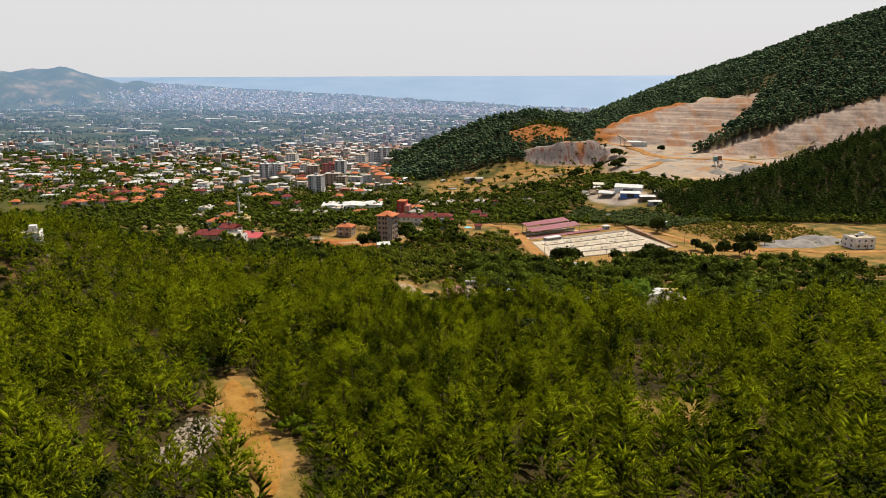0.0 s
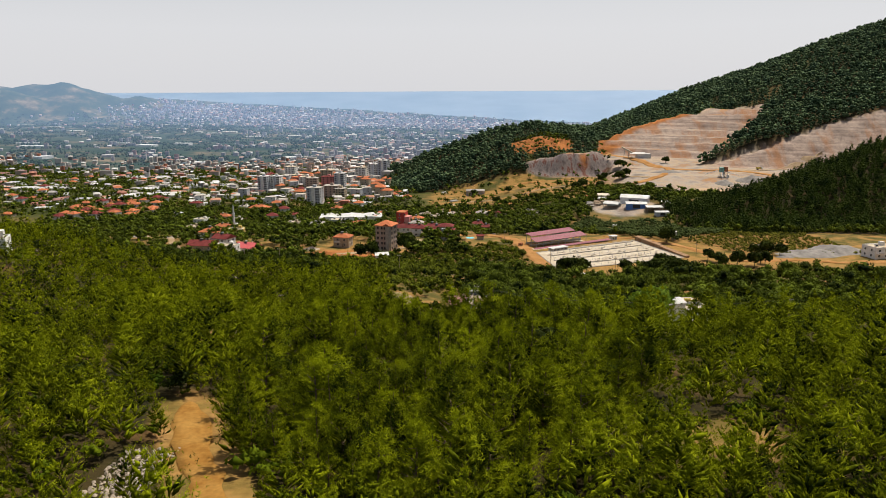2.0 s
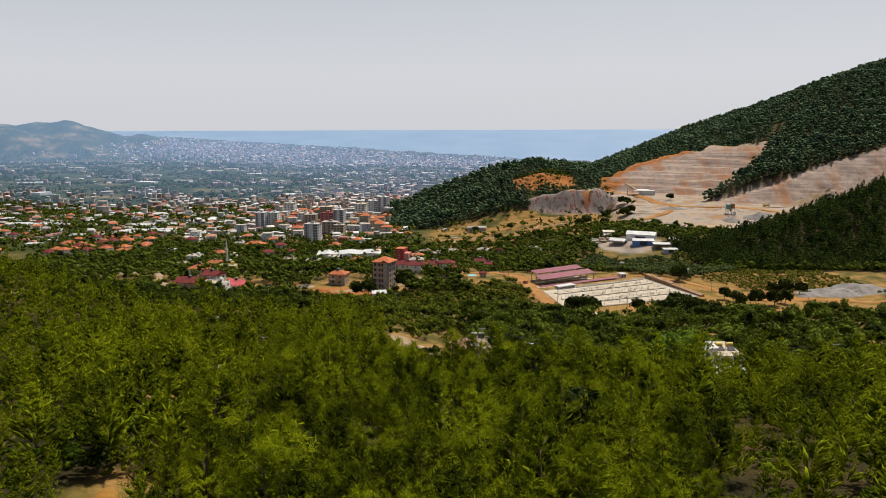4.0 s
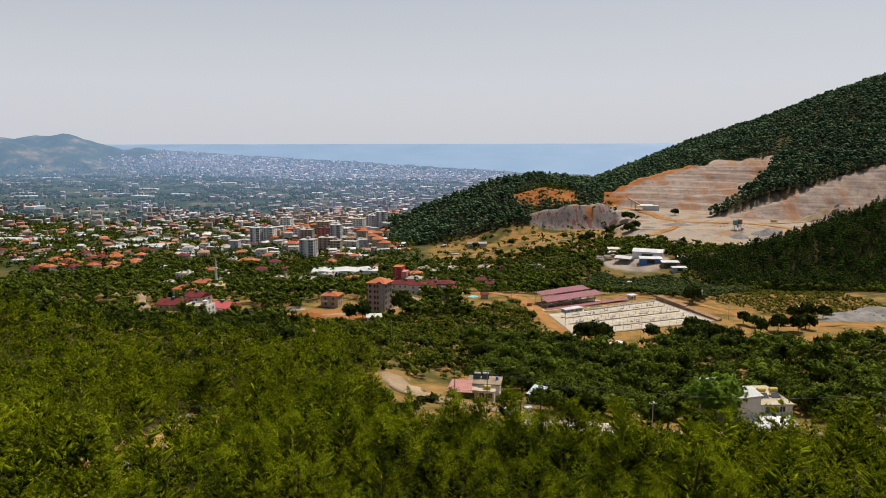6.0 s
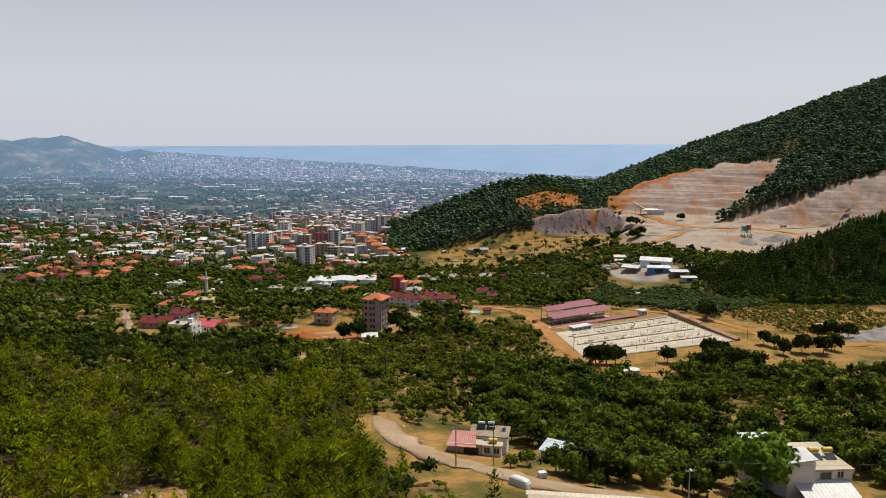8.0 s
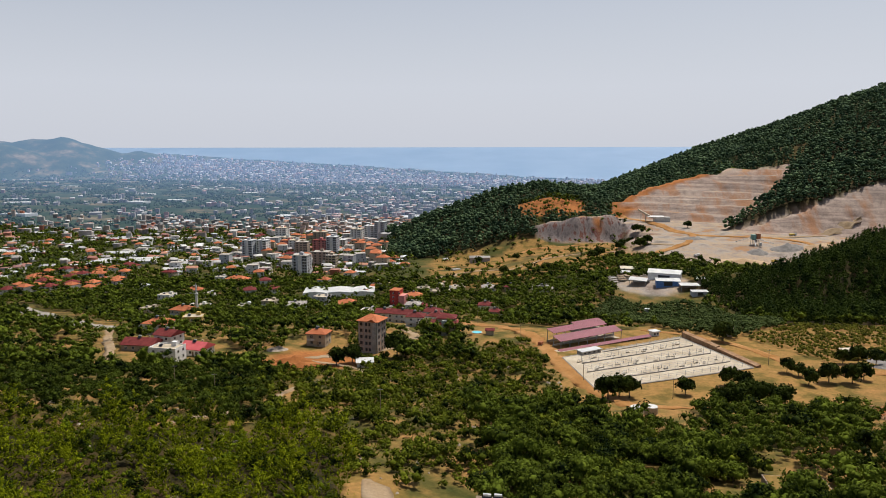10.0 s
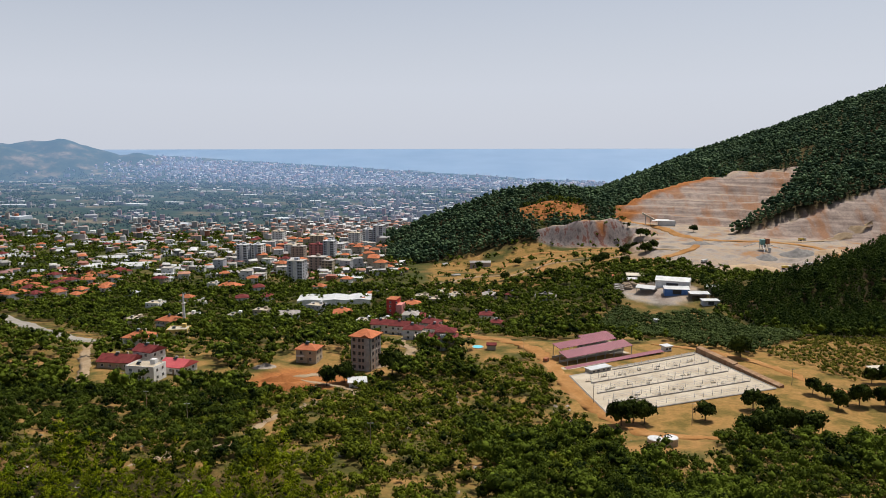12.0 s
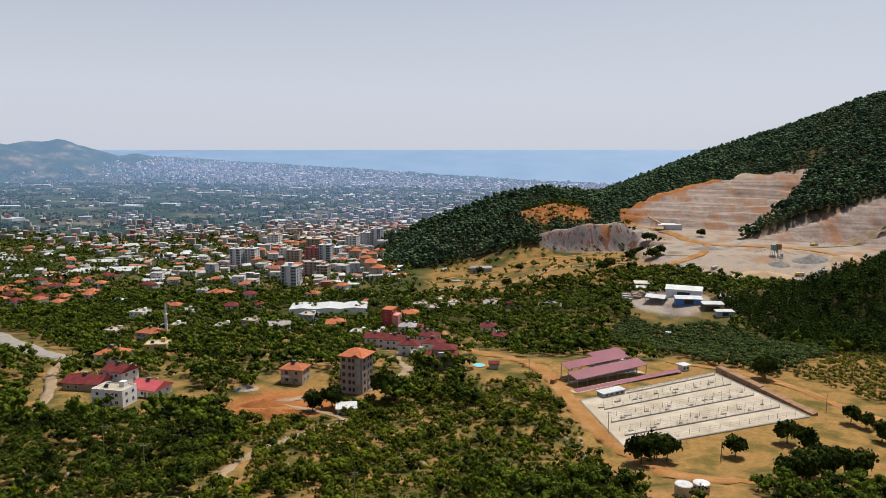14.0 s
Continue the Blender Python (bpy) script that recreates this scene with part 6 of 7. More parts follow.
def town_material(name, roofs=False, haze_grey=0.0):
    m, nt, b = material(name, 0.85)
    g = nt.nodes.new("ShaderNodeNewGeometry")
    tops = [(0.0, (0.40, 0.17, 0.09)), (0.16, (0.38, 0.37, 0.36)), (0.34, (0.52, 0.51, 0.49)), (0.48, (0.33, 0.11, 0.065)), (0.60, (0.30, 0.28, 0.26)), (0.78, (0.62, 0.62, 0.62)), (0.90, (0.24, 0.09, 0.07))]
    walls = [(0.0, (0.34, 0.29, 0.25)), (0.2, (0.46, 0.45, 0.43)), (0.40, (0.36, 0.32, 0.30)), (0.58, (0.24, 0.23, 0.23)), (0.72, (0.40, 0.36, 0.34)), (0.82, (0.34, 0.14, 0.09)), (0.92, (0.20, 0.19, 0.19)), (0.97, (0.60, 0.60, 0.60))]
    c = ramp(nt, g.outputs["Random Per Island"], tops if roofs else walls)
    # colours pulled towards grey: distance haze painted into the walls and roofs
    c = mix(nt, haze_grey, c, (0.25, 0.25, 0.26))
    for e in nt.nodes:
        if e.bl_idname == "ShaderNodeValToRGB":
            e.color_ramp.interpolation = "CONSTANT"
    nt.links.new(c, b.inputs["Base Color"])
    return m


M["town"] = town_material("town_walls")
# far town: haze painted in both as greyed colour and as blue glow
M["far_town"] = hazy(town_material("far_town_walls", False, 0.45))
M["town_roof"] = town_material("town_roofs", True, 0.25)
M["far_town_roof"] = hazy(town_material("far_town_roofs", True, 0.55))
def scattered(x, y):
    """Small farms, sheds and houses between the groves of the plain."""
    return (0.10 + 0.5 * town(x, y) + 0.20 * (wave(x, y, 170, 6) > 0.2)) * (1 - woods(x, y)) * (1 - in_quarry(x, y)) * clear_of(x, y) * (1 - 0.85 * dry_field(x, y)) * (x < 50) * (np.hypot((x + 365) / 75, (y - 645) / 115) > 1)


skyline_stuff("plain_houses", 49, -900, 200, 640, 1120, 15, M["town"], M["town_roof"], "small pale houses and sheds between the groves", 0.45, scattered)
skyline_stuff("town_buildings", 50, -1300, 300, 1120, 1560, 14, M["town"], M["town_roof"], "white and grey houses of the town on the plain", 0.85, lambda x, y: np.maximum(town(x, y), scattered(x, y)))
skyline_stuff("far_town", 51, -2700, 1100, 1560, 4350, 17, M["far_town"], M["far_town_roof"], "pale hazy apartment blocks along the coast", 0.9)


def far_roofs():
    """Long pale greenhouse roofs scattered over the far plain."""
    rng_ = np.random.default_rng(9)
    bm = bmesh.new()
    for x, y in spread_out(60, -2000, 600, 1250, 3400, 210, lambda x, y: 0.5 * (np.abs(x) < 0.66 * (y + 150)) * (offshore(x, y) < -60) * (1 - woods(x, y))):
        z, w, d, a = ground_z(x, y), rng_.uniform(25, 75), rng_.uniform(16, 38), rng_.uniform(-15, 20)
        block(x - w / 2, x + w / 2, y - d / 2, y + d / 2, z - 4, z + 5, bm, turn=a)
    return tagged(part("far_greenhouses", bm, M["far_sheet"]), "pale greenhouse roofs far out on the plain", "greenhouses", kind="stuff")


# bluish glow painted on these roofs as the haze before them
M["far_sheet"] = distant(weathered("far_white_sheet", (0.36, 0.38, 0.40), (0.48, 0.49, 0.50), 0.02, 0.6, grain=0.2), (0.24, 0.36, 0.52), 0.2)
far_roofs()


# ---- the two small farms by the valley road ----
def pink_farm():
    t = thing("farmhouse", on_slope(6.4, 73, -10, 11, 6, -0.2), "low white farmhouse with faded pink and bare concrete roofs", "farmhouse")
    part("wall", block(-5.2, 1.6, -2.6, 2.6, -1.5, 2.7), M["beige_wall"], t)
    part("rear_wall", block(-1.0, 6.4, 0.4, 5.8, -1.5, 3.1), M["white_wall"], t)
    part("pink_roof", sheet_roof([(-5.6, -3.4, 2.4), (0.6, -3.4, 2.4), (0.0, 1.6, 3.7), (-4.9, 1.6, 3.7)], 0.14, 14), M["faded_roof"], t)
    part("flat_roof", block(-1.4, 6.8, 0.2, 6.2, 3.103, 3.4, bevel=0.05), M["dusty_slab"], t)
    # nothing is cut open here: a dark panel paints the shade inside the porch
    part("porch_opening", block(-2.0, 1.0, -2.68, -2.55, 0.0, 2.0), M["dark"], t)
    part("front_room", block(1.7, 5.6, -2.4, -0.51, -1.5, 2.5), M["white_wall"], t)
    part("front_roof", block(1.6, 5.8, -2.6, -0.52, 2.503, 2.65), M["concrete"], t)
    fr, pane, _ = WINDOWS["white"]
    for x0 in (2.7, 4.6):
        piece("pane", pane, piece("window", fr, t, pose(x0, -2.49, 0.9)))
    tank = part("yellow_tank", rod((3.0, -1.2, 3.2), (4.6, -1.2, 3.2), 0.5, sides=12), M["yellow"], t)
    part("blue_barrel", rod((5.6, 3.6, 3.36), (5.6, 3.6, 4.2), 0.35, sides=10), M["blue"], t)
    solar_heater(t, 0.8, 4.6, 3.35)
    solar_heater(t, 2.8, 4.8, 3.35)


def blue_roof_shed():
    t = thing("shed", on_slope(22, 67, -32, 5, 4, -0.2), "small garden shed with pale blue sheet roof", "shed")
    part("wall", block(-2.4, 2.4, -1.8, 1.8, -1, 2.4), M["sheet_grey"], t)
    part("roof", sheet_roof([(-2.8, -2.3, 2.5), (2.8, -2.3, 2.5), (2.8, 2.3, 3.3), (-2.8, 2.3, 3.3)], 0.1, 12), M["pale_blue_sheet"], t)
    part("door", block(-0.5, 0.5, -1.88, -1.79, 0, 2), M["wood"], t)


def long_house():
    """The long pale-roofed building by the road, roof ridge along it."""
    t = thing("long_shed", pose(22.4, 40.6, 29.9, 0, 0, -8), "long low shed with cream sheet roof and grey eaves", "shed")
    part("wall", block(-8.8, 8.8, -2.4, 2.4, -2.5, 1.6), M["beige_wall"], t)
    part("roof_back", sheet_roof([(-9.4, 3.0, 1.9), (9.4, 3.0, 1.9), (9.4, 0.9, 2.8), (-9.4, 0.9, 2.8)], 0.1, 24), M["cream_sheet"], t)
    part("roof_front", sheet_roof([(-9.4, -3.0, 1.5), (9.4, -3.0, 1.5), (9.4, 0.9, 2.8), (-9.4, 0.9, 2.8)], 0.1, 24), M["cream_sheet"], t)
    part("gutter", block(-9.4, 9.4, -3.2, -3.0, 1.35, 1.6), M["sheet_grey"], t)
    yard_ = thing("forecourt", pose(20, 34.2, ground_z(20, 34.2) + 0.3, 0, 0, -8), "pale concrete forecourt below the long shed", "forecourt", kind="structure")
    part("slab", block(-7.5, 9, -4, 3.6, -2.5, 0.1), M["concrete"], yard_)


def white_farm():
    t = thing("farmhouse", pose(65, 55.5, 27.0, 0, 0, 3), "white two-level farmhouse with flat roof terrace and sheet canopies", "farmhouse")
    part("wall", block(-5.4, 5.8, -4.6, 6.5, -2, 5.0), M["white_wall"], t)
    part("roof_terrace", block(-5.6, 6.0, -4.8, 6.7, 5.003, 5.3), M["concrete"], t)
    part("upper_room", block(-6.2, -1.4, -5.4, -1.0, -2, 7.0), M["white_wall"], t)
    part("upper_roof", sheet_roof([(-6.5, -5.7, 7.0), (-1.1, -5.7, 7.6), (-1.1, -0.7, 7.8), (-6.5, -0.7, 7.2)], 0.14, 9), M["sheet"], t)
    part("rear_room", block(-8.6, -3.6, 2.2, 7.4, -2, 6.2), M["white_wall"], t)
    part("rear_roof", sheet_roof([(-9.1, 1.6, 6.3), (-3.1, 1.6, 6.3), (-3.1, 7.9, 7.0), (-9.1, 7.9, 7.0)], 0.14, 9), M["sheet"], t)
    part("canopy", sheet_roof([(-5.0, -9.6, 2.3), (5.0, -9.2, 2.0), (5.0, -4.7, 3.4), (-5.0, -4.7, 3.4)], 0.1, 14), M["sheet"], t)
    for x0 in (-4.7, 0.0, 4.7):
        part("canopy_post", rod((x0, -9.1, -2), (x0, -9.1, 2.2), 0.09, sides=6), M["blue"], t)
    # dark panel on the white wall, painted as the shade under the canopy
    part("shaded_front", block(-4.6, 5.2, -4.72, -4.58, 0.0, 2.6), M["dark"], t)
    fr, pane, _ = WINDOWS["wide"]
    piece("pane", pane, piece("window", fr, t, pose(1.0, -4.69, 3.35)))
    fr, pane, _ = WINDOWS["white"]
    piece("pane", pane, piece("window", fr, t, pose(3.6, -4.69, 3.6)))
    for x0 in (1.6, 4.2):
        part("yellow_tank", rod((x0 - 0.8, 0.6, 6.5), (x0 + 0.8, 0.6, 6.5), 0.5, sides=12), M["yellow"], t)
        bm = bmesh.new()
        for dx in (-0.7, 0.7):
            rod((x0 + dx, 0.6, 5.3), (x0 + dx, 0.6, 6.2), 0.05, sides=4, bm=bm)
            rod((x0 + dx, -0.9, 5.3), (x0 + dx, 0.6, 6.1), 0.05, sides=4, bm=bm)
        part("tank_stand", bm, M["steel"], t)
        part("solar_panel", sheet_roof([(x0 - 0.9, -1.2, 5.4), (x0 + 0.9, -1.2, 5.4), (x0 + 0.9, 0.1, 6.1), (x0 - 0.9, 0.1, 6.1)], 0.06), M["glass"], t)
    terrace = thing("stone_terrace", on_slope(77, 101, -8, 12, 9), "dry-stone terrace with straw-coloured grass top", "terrace", kind="structure")
    part("stonework", block(-6.5, 6.5, -4.5, 4.5, -3, 0.5), M["rock"], terrace)
    part("grass_top", block(-6.2, 6.2, -4.2, 4.2, 0.503, 0.6), M["dry_grass"], terrace)


M["dusty_slab"] = weathered("dusty_roof_slab", (0.20, 0.155, 0.11), (0.31, 0.25, 0.185), 0.5, 0.9, grain=3)
M["pale_blue_sheet"] = weathered("pale_blue_sheet", (0.36, 0.42, 0.47), (0.46, 0.52, 0.56), 0.4, 0.5)
M["faded_roof"] = weathered("faded_pink_sheet", (0.34, 0.13, 0.11), (0.44, 0.19, 0.16), 0.4, 0.6)
M["cream_sheet"] = weathered("cream_sheet", (0.44, 0.38, 0.28), (0.55, 0.49, 0.38), 0.15, 0.55, grain=3)
pink_farm()
blue_roof_shed()
long_house()
white_farm()


def utility_pole(x, y, high=8.0, lamp_head=False, label="grey steel utility pole with crossarm beside the road"):
    t = thing("utility_pole", spot(x, y), label, "pole", "utility poles")
    part("pole", rod((0, 0, -0.5), (0, 0, high), 0.13, 0.08, 7), M["wood"] if not lamp_head else M["steel"], t)
    part("crossarm", block(-0.8, 0.8, -0.05, 0.05, high - 0.5, high - 0.38), M["steel"], t)
    for x0 in (-0.7, 0.7):
        part("insulator", rod((x0, 0, high - 0.38), (x0, 0, high - 0.2), 0.05, sides=6), M["sheet"], t)
    if lamp_head:
        part("lamp_head", block(-0.15, 0.15, -0.9, -0.1, high - 0.1, high + 0.02), M["sheet"], t)


for x, y, h in ((2.2, 58.5, 8), (9.2, 60.0, 8), (55.5, 228, 8), (83.5, 204.5, 8), (139, 250, 7), (-168, 318, 9), (-150, 322, 9), (-120, 235, 8), (-92, 190, 8), (-70, 165, 8), (-18, 150, 8), (38, 300, 8), (20, 365, 8), (90, 47, 8)):
    utility_pole(x, y, h)
utility_pole(41, 46.5, 6, True, "grey steel street lamp by the valley road")


def wires(spots, high=7.6):
    """A sagging pair of cables from pole to pole."""
    for side in (-0.7, 0.7):
        cu = bpy.data.curves.new("cable", "CURVE")
        cu.dimensions, cu.bevel_depth, cu.bevel_resolution = "3D", 0.025, 0
        sp = cu.splines.new("POLY")
        pts = []
        for (x0, y0), (x1, y1) in zip(spots, spots[1:]):
            for k in range(9):
                f = k / 8
                z0, z1 = ground_z(x0, y0) + high, ground_z(x1, y1) + high
                pts.append((x0 + (x1 - x0) * f + side, y0 + (y1 - y0) * f, z0 + (z1 - z0) * f - 1.2 * 4 * f * (1 - f)))
        sp.points.add(len(pts) - 1)
        for q, c in zip(sp.points, pts):
            q.co = (*c, 1)
        cu.materials.append(M["dark"])
        tagged(new("cable", cu), "dark overhead power cable between the poles", "cable", "power cables")


wires([(9.2, 60.0), (41, 46.5), (90, 47)])


def dumpster(x, y):
    t = thing("waste_container", spot(x, y, 20), "grey steel waste container on the roadside", "container")
    part("bin", block(-0.7, 0.7, -0.5, 0.5, 0.2, 1.15, bevel=0.05), M["sheet_grey"], t)
    part("lid", block(-0.74, 0.74, -0.54, 0.54, 1.153, 1.25, bevel=0.03), M["sheet"], t)
    for x0 in (-0.5, 0.5):
        part("wheel", rod((x0, -0.55, 0.1), (x0, -0.45, 0.1), 0.1, sides=10), M["dark"], t)


dumpster(17.2, 52.3)


def covered_heap(x, y):
    t = thing("covered_vehicle", spot(x, y, -40), "vehicle under a white tarpaulin by the road", "vehicle")
    bm = bmesh.new()
    bmesh.ops.create_uvsphere(bm, u_segments=14, v_segments=8, radius=1)
    for v in bm.verts:
        v.co = Vector((math.copysign(abs(v.co.x) ** 0.6, v.co.x) * 2.1, math.copysign(abs(v.co.y) ** 0.6, v.co.y) * 0.95, max(0, v.co.z) ** 0.6 * 1.6))
    part("tarpaulin", bm, M["sheet"], t)


covered_heap(12.6, 46.2)


def pergola(x, y):
    t = thing("bamboo_shelter", spot(x, y, -5), "small brown cane shelter with thatched top", "shelter")
    for x0 in (-1.6, 1.6):
        for y0 in (-1, 1):
            part("post", rod((x0, y0, -0.5), (x0, y0, 1.9), 0.07, sides=6), M["wood"], t)
    part("thatch", block(-1.9, 1.9, -1.3, 1.3, 1.9, 2.1, bevel=0.06), M["dry_grass"], t)


pergola(39.2, 38.6)


# ---- water tanks, field trees and small things round the yard ----
def water_tank(x, y, r, h, label, mat="concrete"):
    t = thing("water_tank", spot(x, y), label, "tank", "water tanks")
    part("drum", rod((0, 0, -1), (0, 0, h), r, sides=28), M[mat], t)
    bm = rod((0, 0, h + 0.003), (0, 0, h + 0.18), r + 0.06, sides=28)
    part("rim", bm, M[mat], t)
    part("cover", rod((0, 0, h + 0.18), (0, 0, h + 0.26), r - 0.15, sides=28), M["sheet"], t)
    part("hatch", block(-0.3, 0.3, -0.3, 0.3, h + 0.26, h + 0.34), M["sheet_grey"], t)


water_tank(62.0, 174.2, 2.2, 2.6, "round pale concrete water tank in the field")
water_tank(66.8, 175.0, 2.1, 2.4, "round white water tank beside its twin")
water_tank(133.5, 412, 1.8, 4.2, "tall grey concrete water tower in the grove", "concrete_grey")
water_tank(144.5, 305, 1.7, 5.2, "tall grey concrete water tower by the orchard", "concrete_grey")

field = [tree("field_tree", "dark round-crowned carob tree on dry grass", round_crown(k + 130, 6.4, 3.3, 16, 15, 4, 0.72, -0.1), M["field_leaf"], 4.6, 0.2, 8, k + 40, "field trees") for k in range(3)]
first = set()
for k, (x, y, s) in enumerate(((59.5, 203, 1.15), (64.5, 207, 1.05), (68, 206, 1.0), (89.5, 209, 0.85), (110.6, 220, 0.95), (113, 214, 0.95), (92.5, 182, 1.0), (98, 184, 1.15), (104, 187, 1.2), (111, 189, 1.1), (118, 192, 1.0),
                               (141, 238, 0.8), (144, 234, 0.7), (142, 222, 0.9), (136.5, 293, 1.25), (60, 361, 1.0), (63, 364, 0.8), (-21, 262, 1.5), (-40, 257, 1.1), (-46, 250, 1.0), (152, 226, 1.0), (160, 224, 1.0), (168, 230, 0.9), (178, 251, 1.0), (185, 250, 0.9), (172, 252, 0.8), (-18, 268, 0.9))):
    m = pose(x, y, ground_z(x, y) - 0.1, 0, 0, 67.0 * k) @ Matrix.Diagonal((s * 1.2, s * 1.2, s * 1.45, 1))
    c = field[k % 3] if k < 3 else copy_thing(field[k % 3], m)
    c.matrix_basis = m
plane_tree = tree("plane_tree", "tall bright green plane tree beside the white farmhouse", round_crown(150, 11, 5.4, 20, 34, 6, 0.66, 0.05), M["bright_leaf"], 8.5, 0.35, 10, 77, "")
plane_tree.matrix_basis = pose(56, 53.5, ground_z(56, 53.5) - 0.2) @ Matrix.Scale(1.15, 4)
dark_tree = tree("carob_tree", "broad very dark carob tree between the pines", round_crown(151, 8.5, 4.0, 16, 26, 6, 0.6, 0.05), M["carob"], 6.0, 0.35, 9, 78, "")
dark_tree.matrix_basis = pose(13.5, -42, ground_z(13.5, -42) - 0.2)
for x, y, s, lbl in ((48.5, 41, 0.95, "small"), (44, 50, 0.8, "small")):
    m = pose(x, y, ground_z(x, y) - 0.1, 0, 0, 40 * x) @ Matrix.Diagonal((s, s, s, 1))
    copy_thing(field[0], m).matrix_basis = m

guard = thing("guard_hut", pose(107, 307.5, -2.8, 0, 0, 24), "small white guard hut with overhanging grey slab roof", "hut")
part("wall", block(-1.8, 1.8, -1.6, 1.6, -1.5, 2.5), M["white_wall"], guard)
part("roof", block(-2.5, 2.5, -2.3, 2.3, 2.503, 2.8), M["sheet_grey"], guard)
for x0 in (-0.9, 0.9):
    piece("window", solid("window", block(-0.5, 0.5, 0, 0.08, 0, 1.0), M["dark"]), guard, pose(x0, -1.66, 0.9))
milk = thing("milking_house", pose(66.5, 271, -1.0, 0, 0, 30), "low white block building with flat grey roof at the yard", "outbuilding")
part("wall", block(-5.5, 5.5, -1.9, 1.9, -1.5, 1.7), M["concrete_grey"], milk)
part("roof", block(-5.9, 5.9, -2.3, 2.3, 1.703, 1.95), M["sheet_grey"], milk)
for x0 in (-4, -1.5, 1.5, 4):
    piece("window", solid("window", block(-0.6, 0.6, 0, 0.08, 0, 0.7), M["dark"]), milk, pose(x0, -1.96, 0.6))
trailer = thing("farm_trailer", spot(46.5, 287, 60), "small red farm trailer on the sandy road", "trailer")
part("box", block(-1.4, 1.4, -0.9, 0.9, 0.7, 1.9, bevel=0.03), M["rust"], trailer)
for x0 in (-0.8, 0.8):
    for y0 in (-0.95, 0.85):
        part("wheel", rod((x0, y0, 0.45), (x0, y0 + 0.12, 0.45), 0.45, sides=12), M["dark"], trailer)
part("drawbar", rod((1.4, 0, 0.75), (2.8, 0, 0.5), 0.06, sides=5), M["rust"], trailer)


def car(x, y, turn, mat, label, dz=0.3):
    t = thing("car", spot(x, y, turn, dz), label, "car", "parked cars")
    bm = block(-2.1, 2.1, -0.85, 0.85, 0.35, 0.95, bevel=0.12)
    part("body", bm, M[mat], t)
    bm = bmesh.new()
    r = bmesh.ops.create_cube(bm, size=1, matrix=pose(-0.15, 0, 1.2) @ Matrix.Diagonal((2.3, 1.55, 0.55, 1)))
    for v in bm.verts:
        if v.co.z > 1.2:
            v.co.x = -0.15 + (v.co.x + 0.15) * 0.7
    part("cabin", bm, M["glass"], t)
    part("roof", block(-0.9, 0.6, -0.7, 0.7, 1.478, 1.54, bevel=0.03), M[mat], t)
    for x0 in (-1.3, 1.3):
        for y0 in (-0.9, 0.72):
            part("wheel", rod((x0, y0, 0.33), (x0, y0 + 0.18, 0.33), 0.33, sides=12), M["dark"], t)


car(208, 172, 30, "dark", "dark pickup car on the orange earth track")
car(-100, 262, 10, "sheet", "white car parked between village houses")
car(-168, 340, 70, "sheet", "white car on the village lane")
car(38, 392, 100, "sheet", "white van by the farm road")
hut = thing("field_shelter", on_slope(182, 262, 8, 9, 7), "open field shelter with pale sheet roof on posts", "shelter")
part("roof", sheet_roof([(-4.8, -3.6, 3.1), (4.8, -3.6, 3.1), (4.8, 3.6, 3.8), (-4.8, 3.6, 3.8)], 0.12, 10), M["cream_sheet"], hut)
for x0 in (-4.4, 4.4):
    for y0 in (-3.3, 3.3):
        part("post", rod((x0, y0, -1), (x0, y0, 3.2), 0.1, sides=6), M["steel"], hut)
part("back_wall", block(-4.4, 4.4, 3.0, 3.2, -1, 2.6), M["dark"], hut)
shed_ = thing("white_shed", on_slope(-34, 251.5, 8, 7, 5), "low white sheet-roofed shed under the trees", "shed")
part("wall", block(-3.4, 3.4, -2.2, 2.2, -1, 2.2), M["white_wall"], shed_)
part("roof", sheet_roof([(-3.9, -2.8, 2.3), (3.9, -2.8, 2.3), (3.9, 2.8, 3.0), (-3.9, 2.8, 3.0)], 0.12, 9), M["sheet"], shed_)
house(235, 243, 10, 13, 10, 2, "white_wall", "flat", None, "two-storey white farmhouse beside gravel heaps", gap=3.4)
house(-128, 66, 20, 9, 7, 1, "white_wall", "flat", None, "small white house on the wooded shoulder")


def heap(x, y, w, d, h, mat, label, seed):
    """A tipped heap with an uneven crown."""
    n = 22
    xs, ys = np.meshgrid(np.linspace(-1, 1, n), np.linspace(-1, 1, n))
    r = np.clip(1 - np.sqrt(xs ** 2 + ys ** 2), 0, 1)
    X, Y = xs * w / 2 + x, ys * d / 2 + y
    Z = land(X, Y) - 0.4 + h * r ** 0.8 * (1 + 0.35 * wave(X, Y, w * 0.35, seed)) + 0.15 * wave(X, Y, 2.2, seed)
    i = np.arange(n * n).reshape(n, n)
    q = np.stack([i[:-1, :-1], i[:-1, 1:], i[1:, 1:], i[1:, :-1]], -1).reshape(-1, 4)
    return tagged(new("mound", to_mesh("mound", np.stack([X, Y, Z], -1).reshape(-1, 3), q, mat)), label, "mound")


M["gravel"] = weathered("grey_gravel", (0.16, 0.15, 0.145), (0.26, 0.245, 0.23), 0.3, 0.95, grain=2.5, relief=0.6)
heap(-62, 247, 18, 9, 2.6, M["dirt_red"], "long heap of dug red earth and stones", 1)
heap(-66, 258, 20, 10, 2.2, M["dirt_red"], "bare red earth heap on the building plot", 2)
heap(-78, 278, 12, 9, 2.0, M["rock"], "pale rubble heap beside the orange-roofed house", 3)
heap(205, 256, 42, 20, 4.0, M["gravel"], "large grey gravel heap by the field shelter", 4)
heap(222, 262, 40, 24, 5.0, M["gravel"], "long grey gravel heap beside the farmhouse", 5)
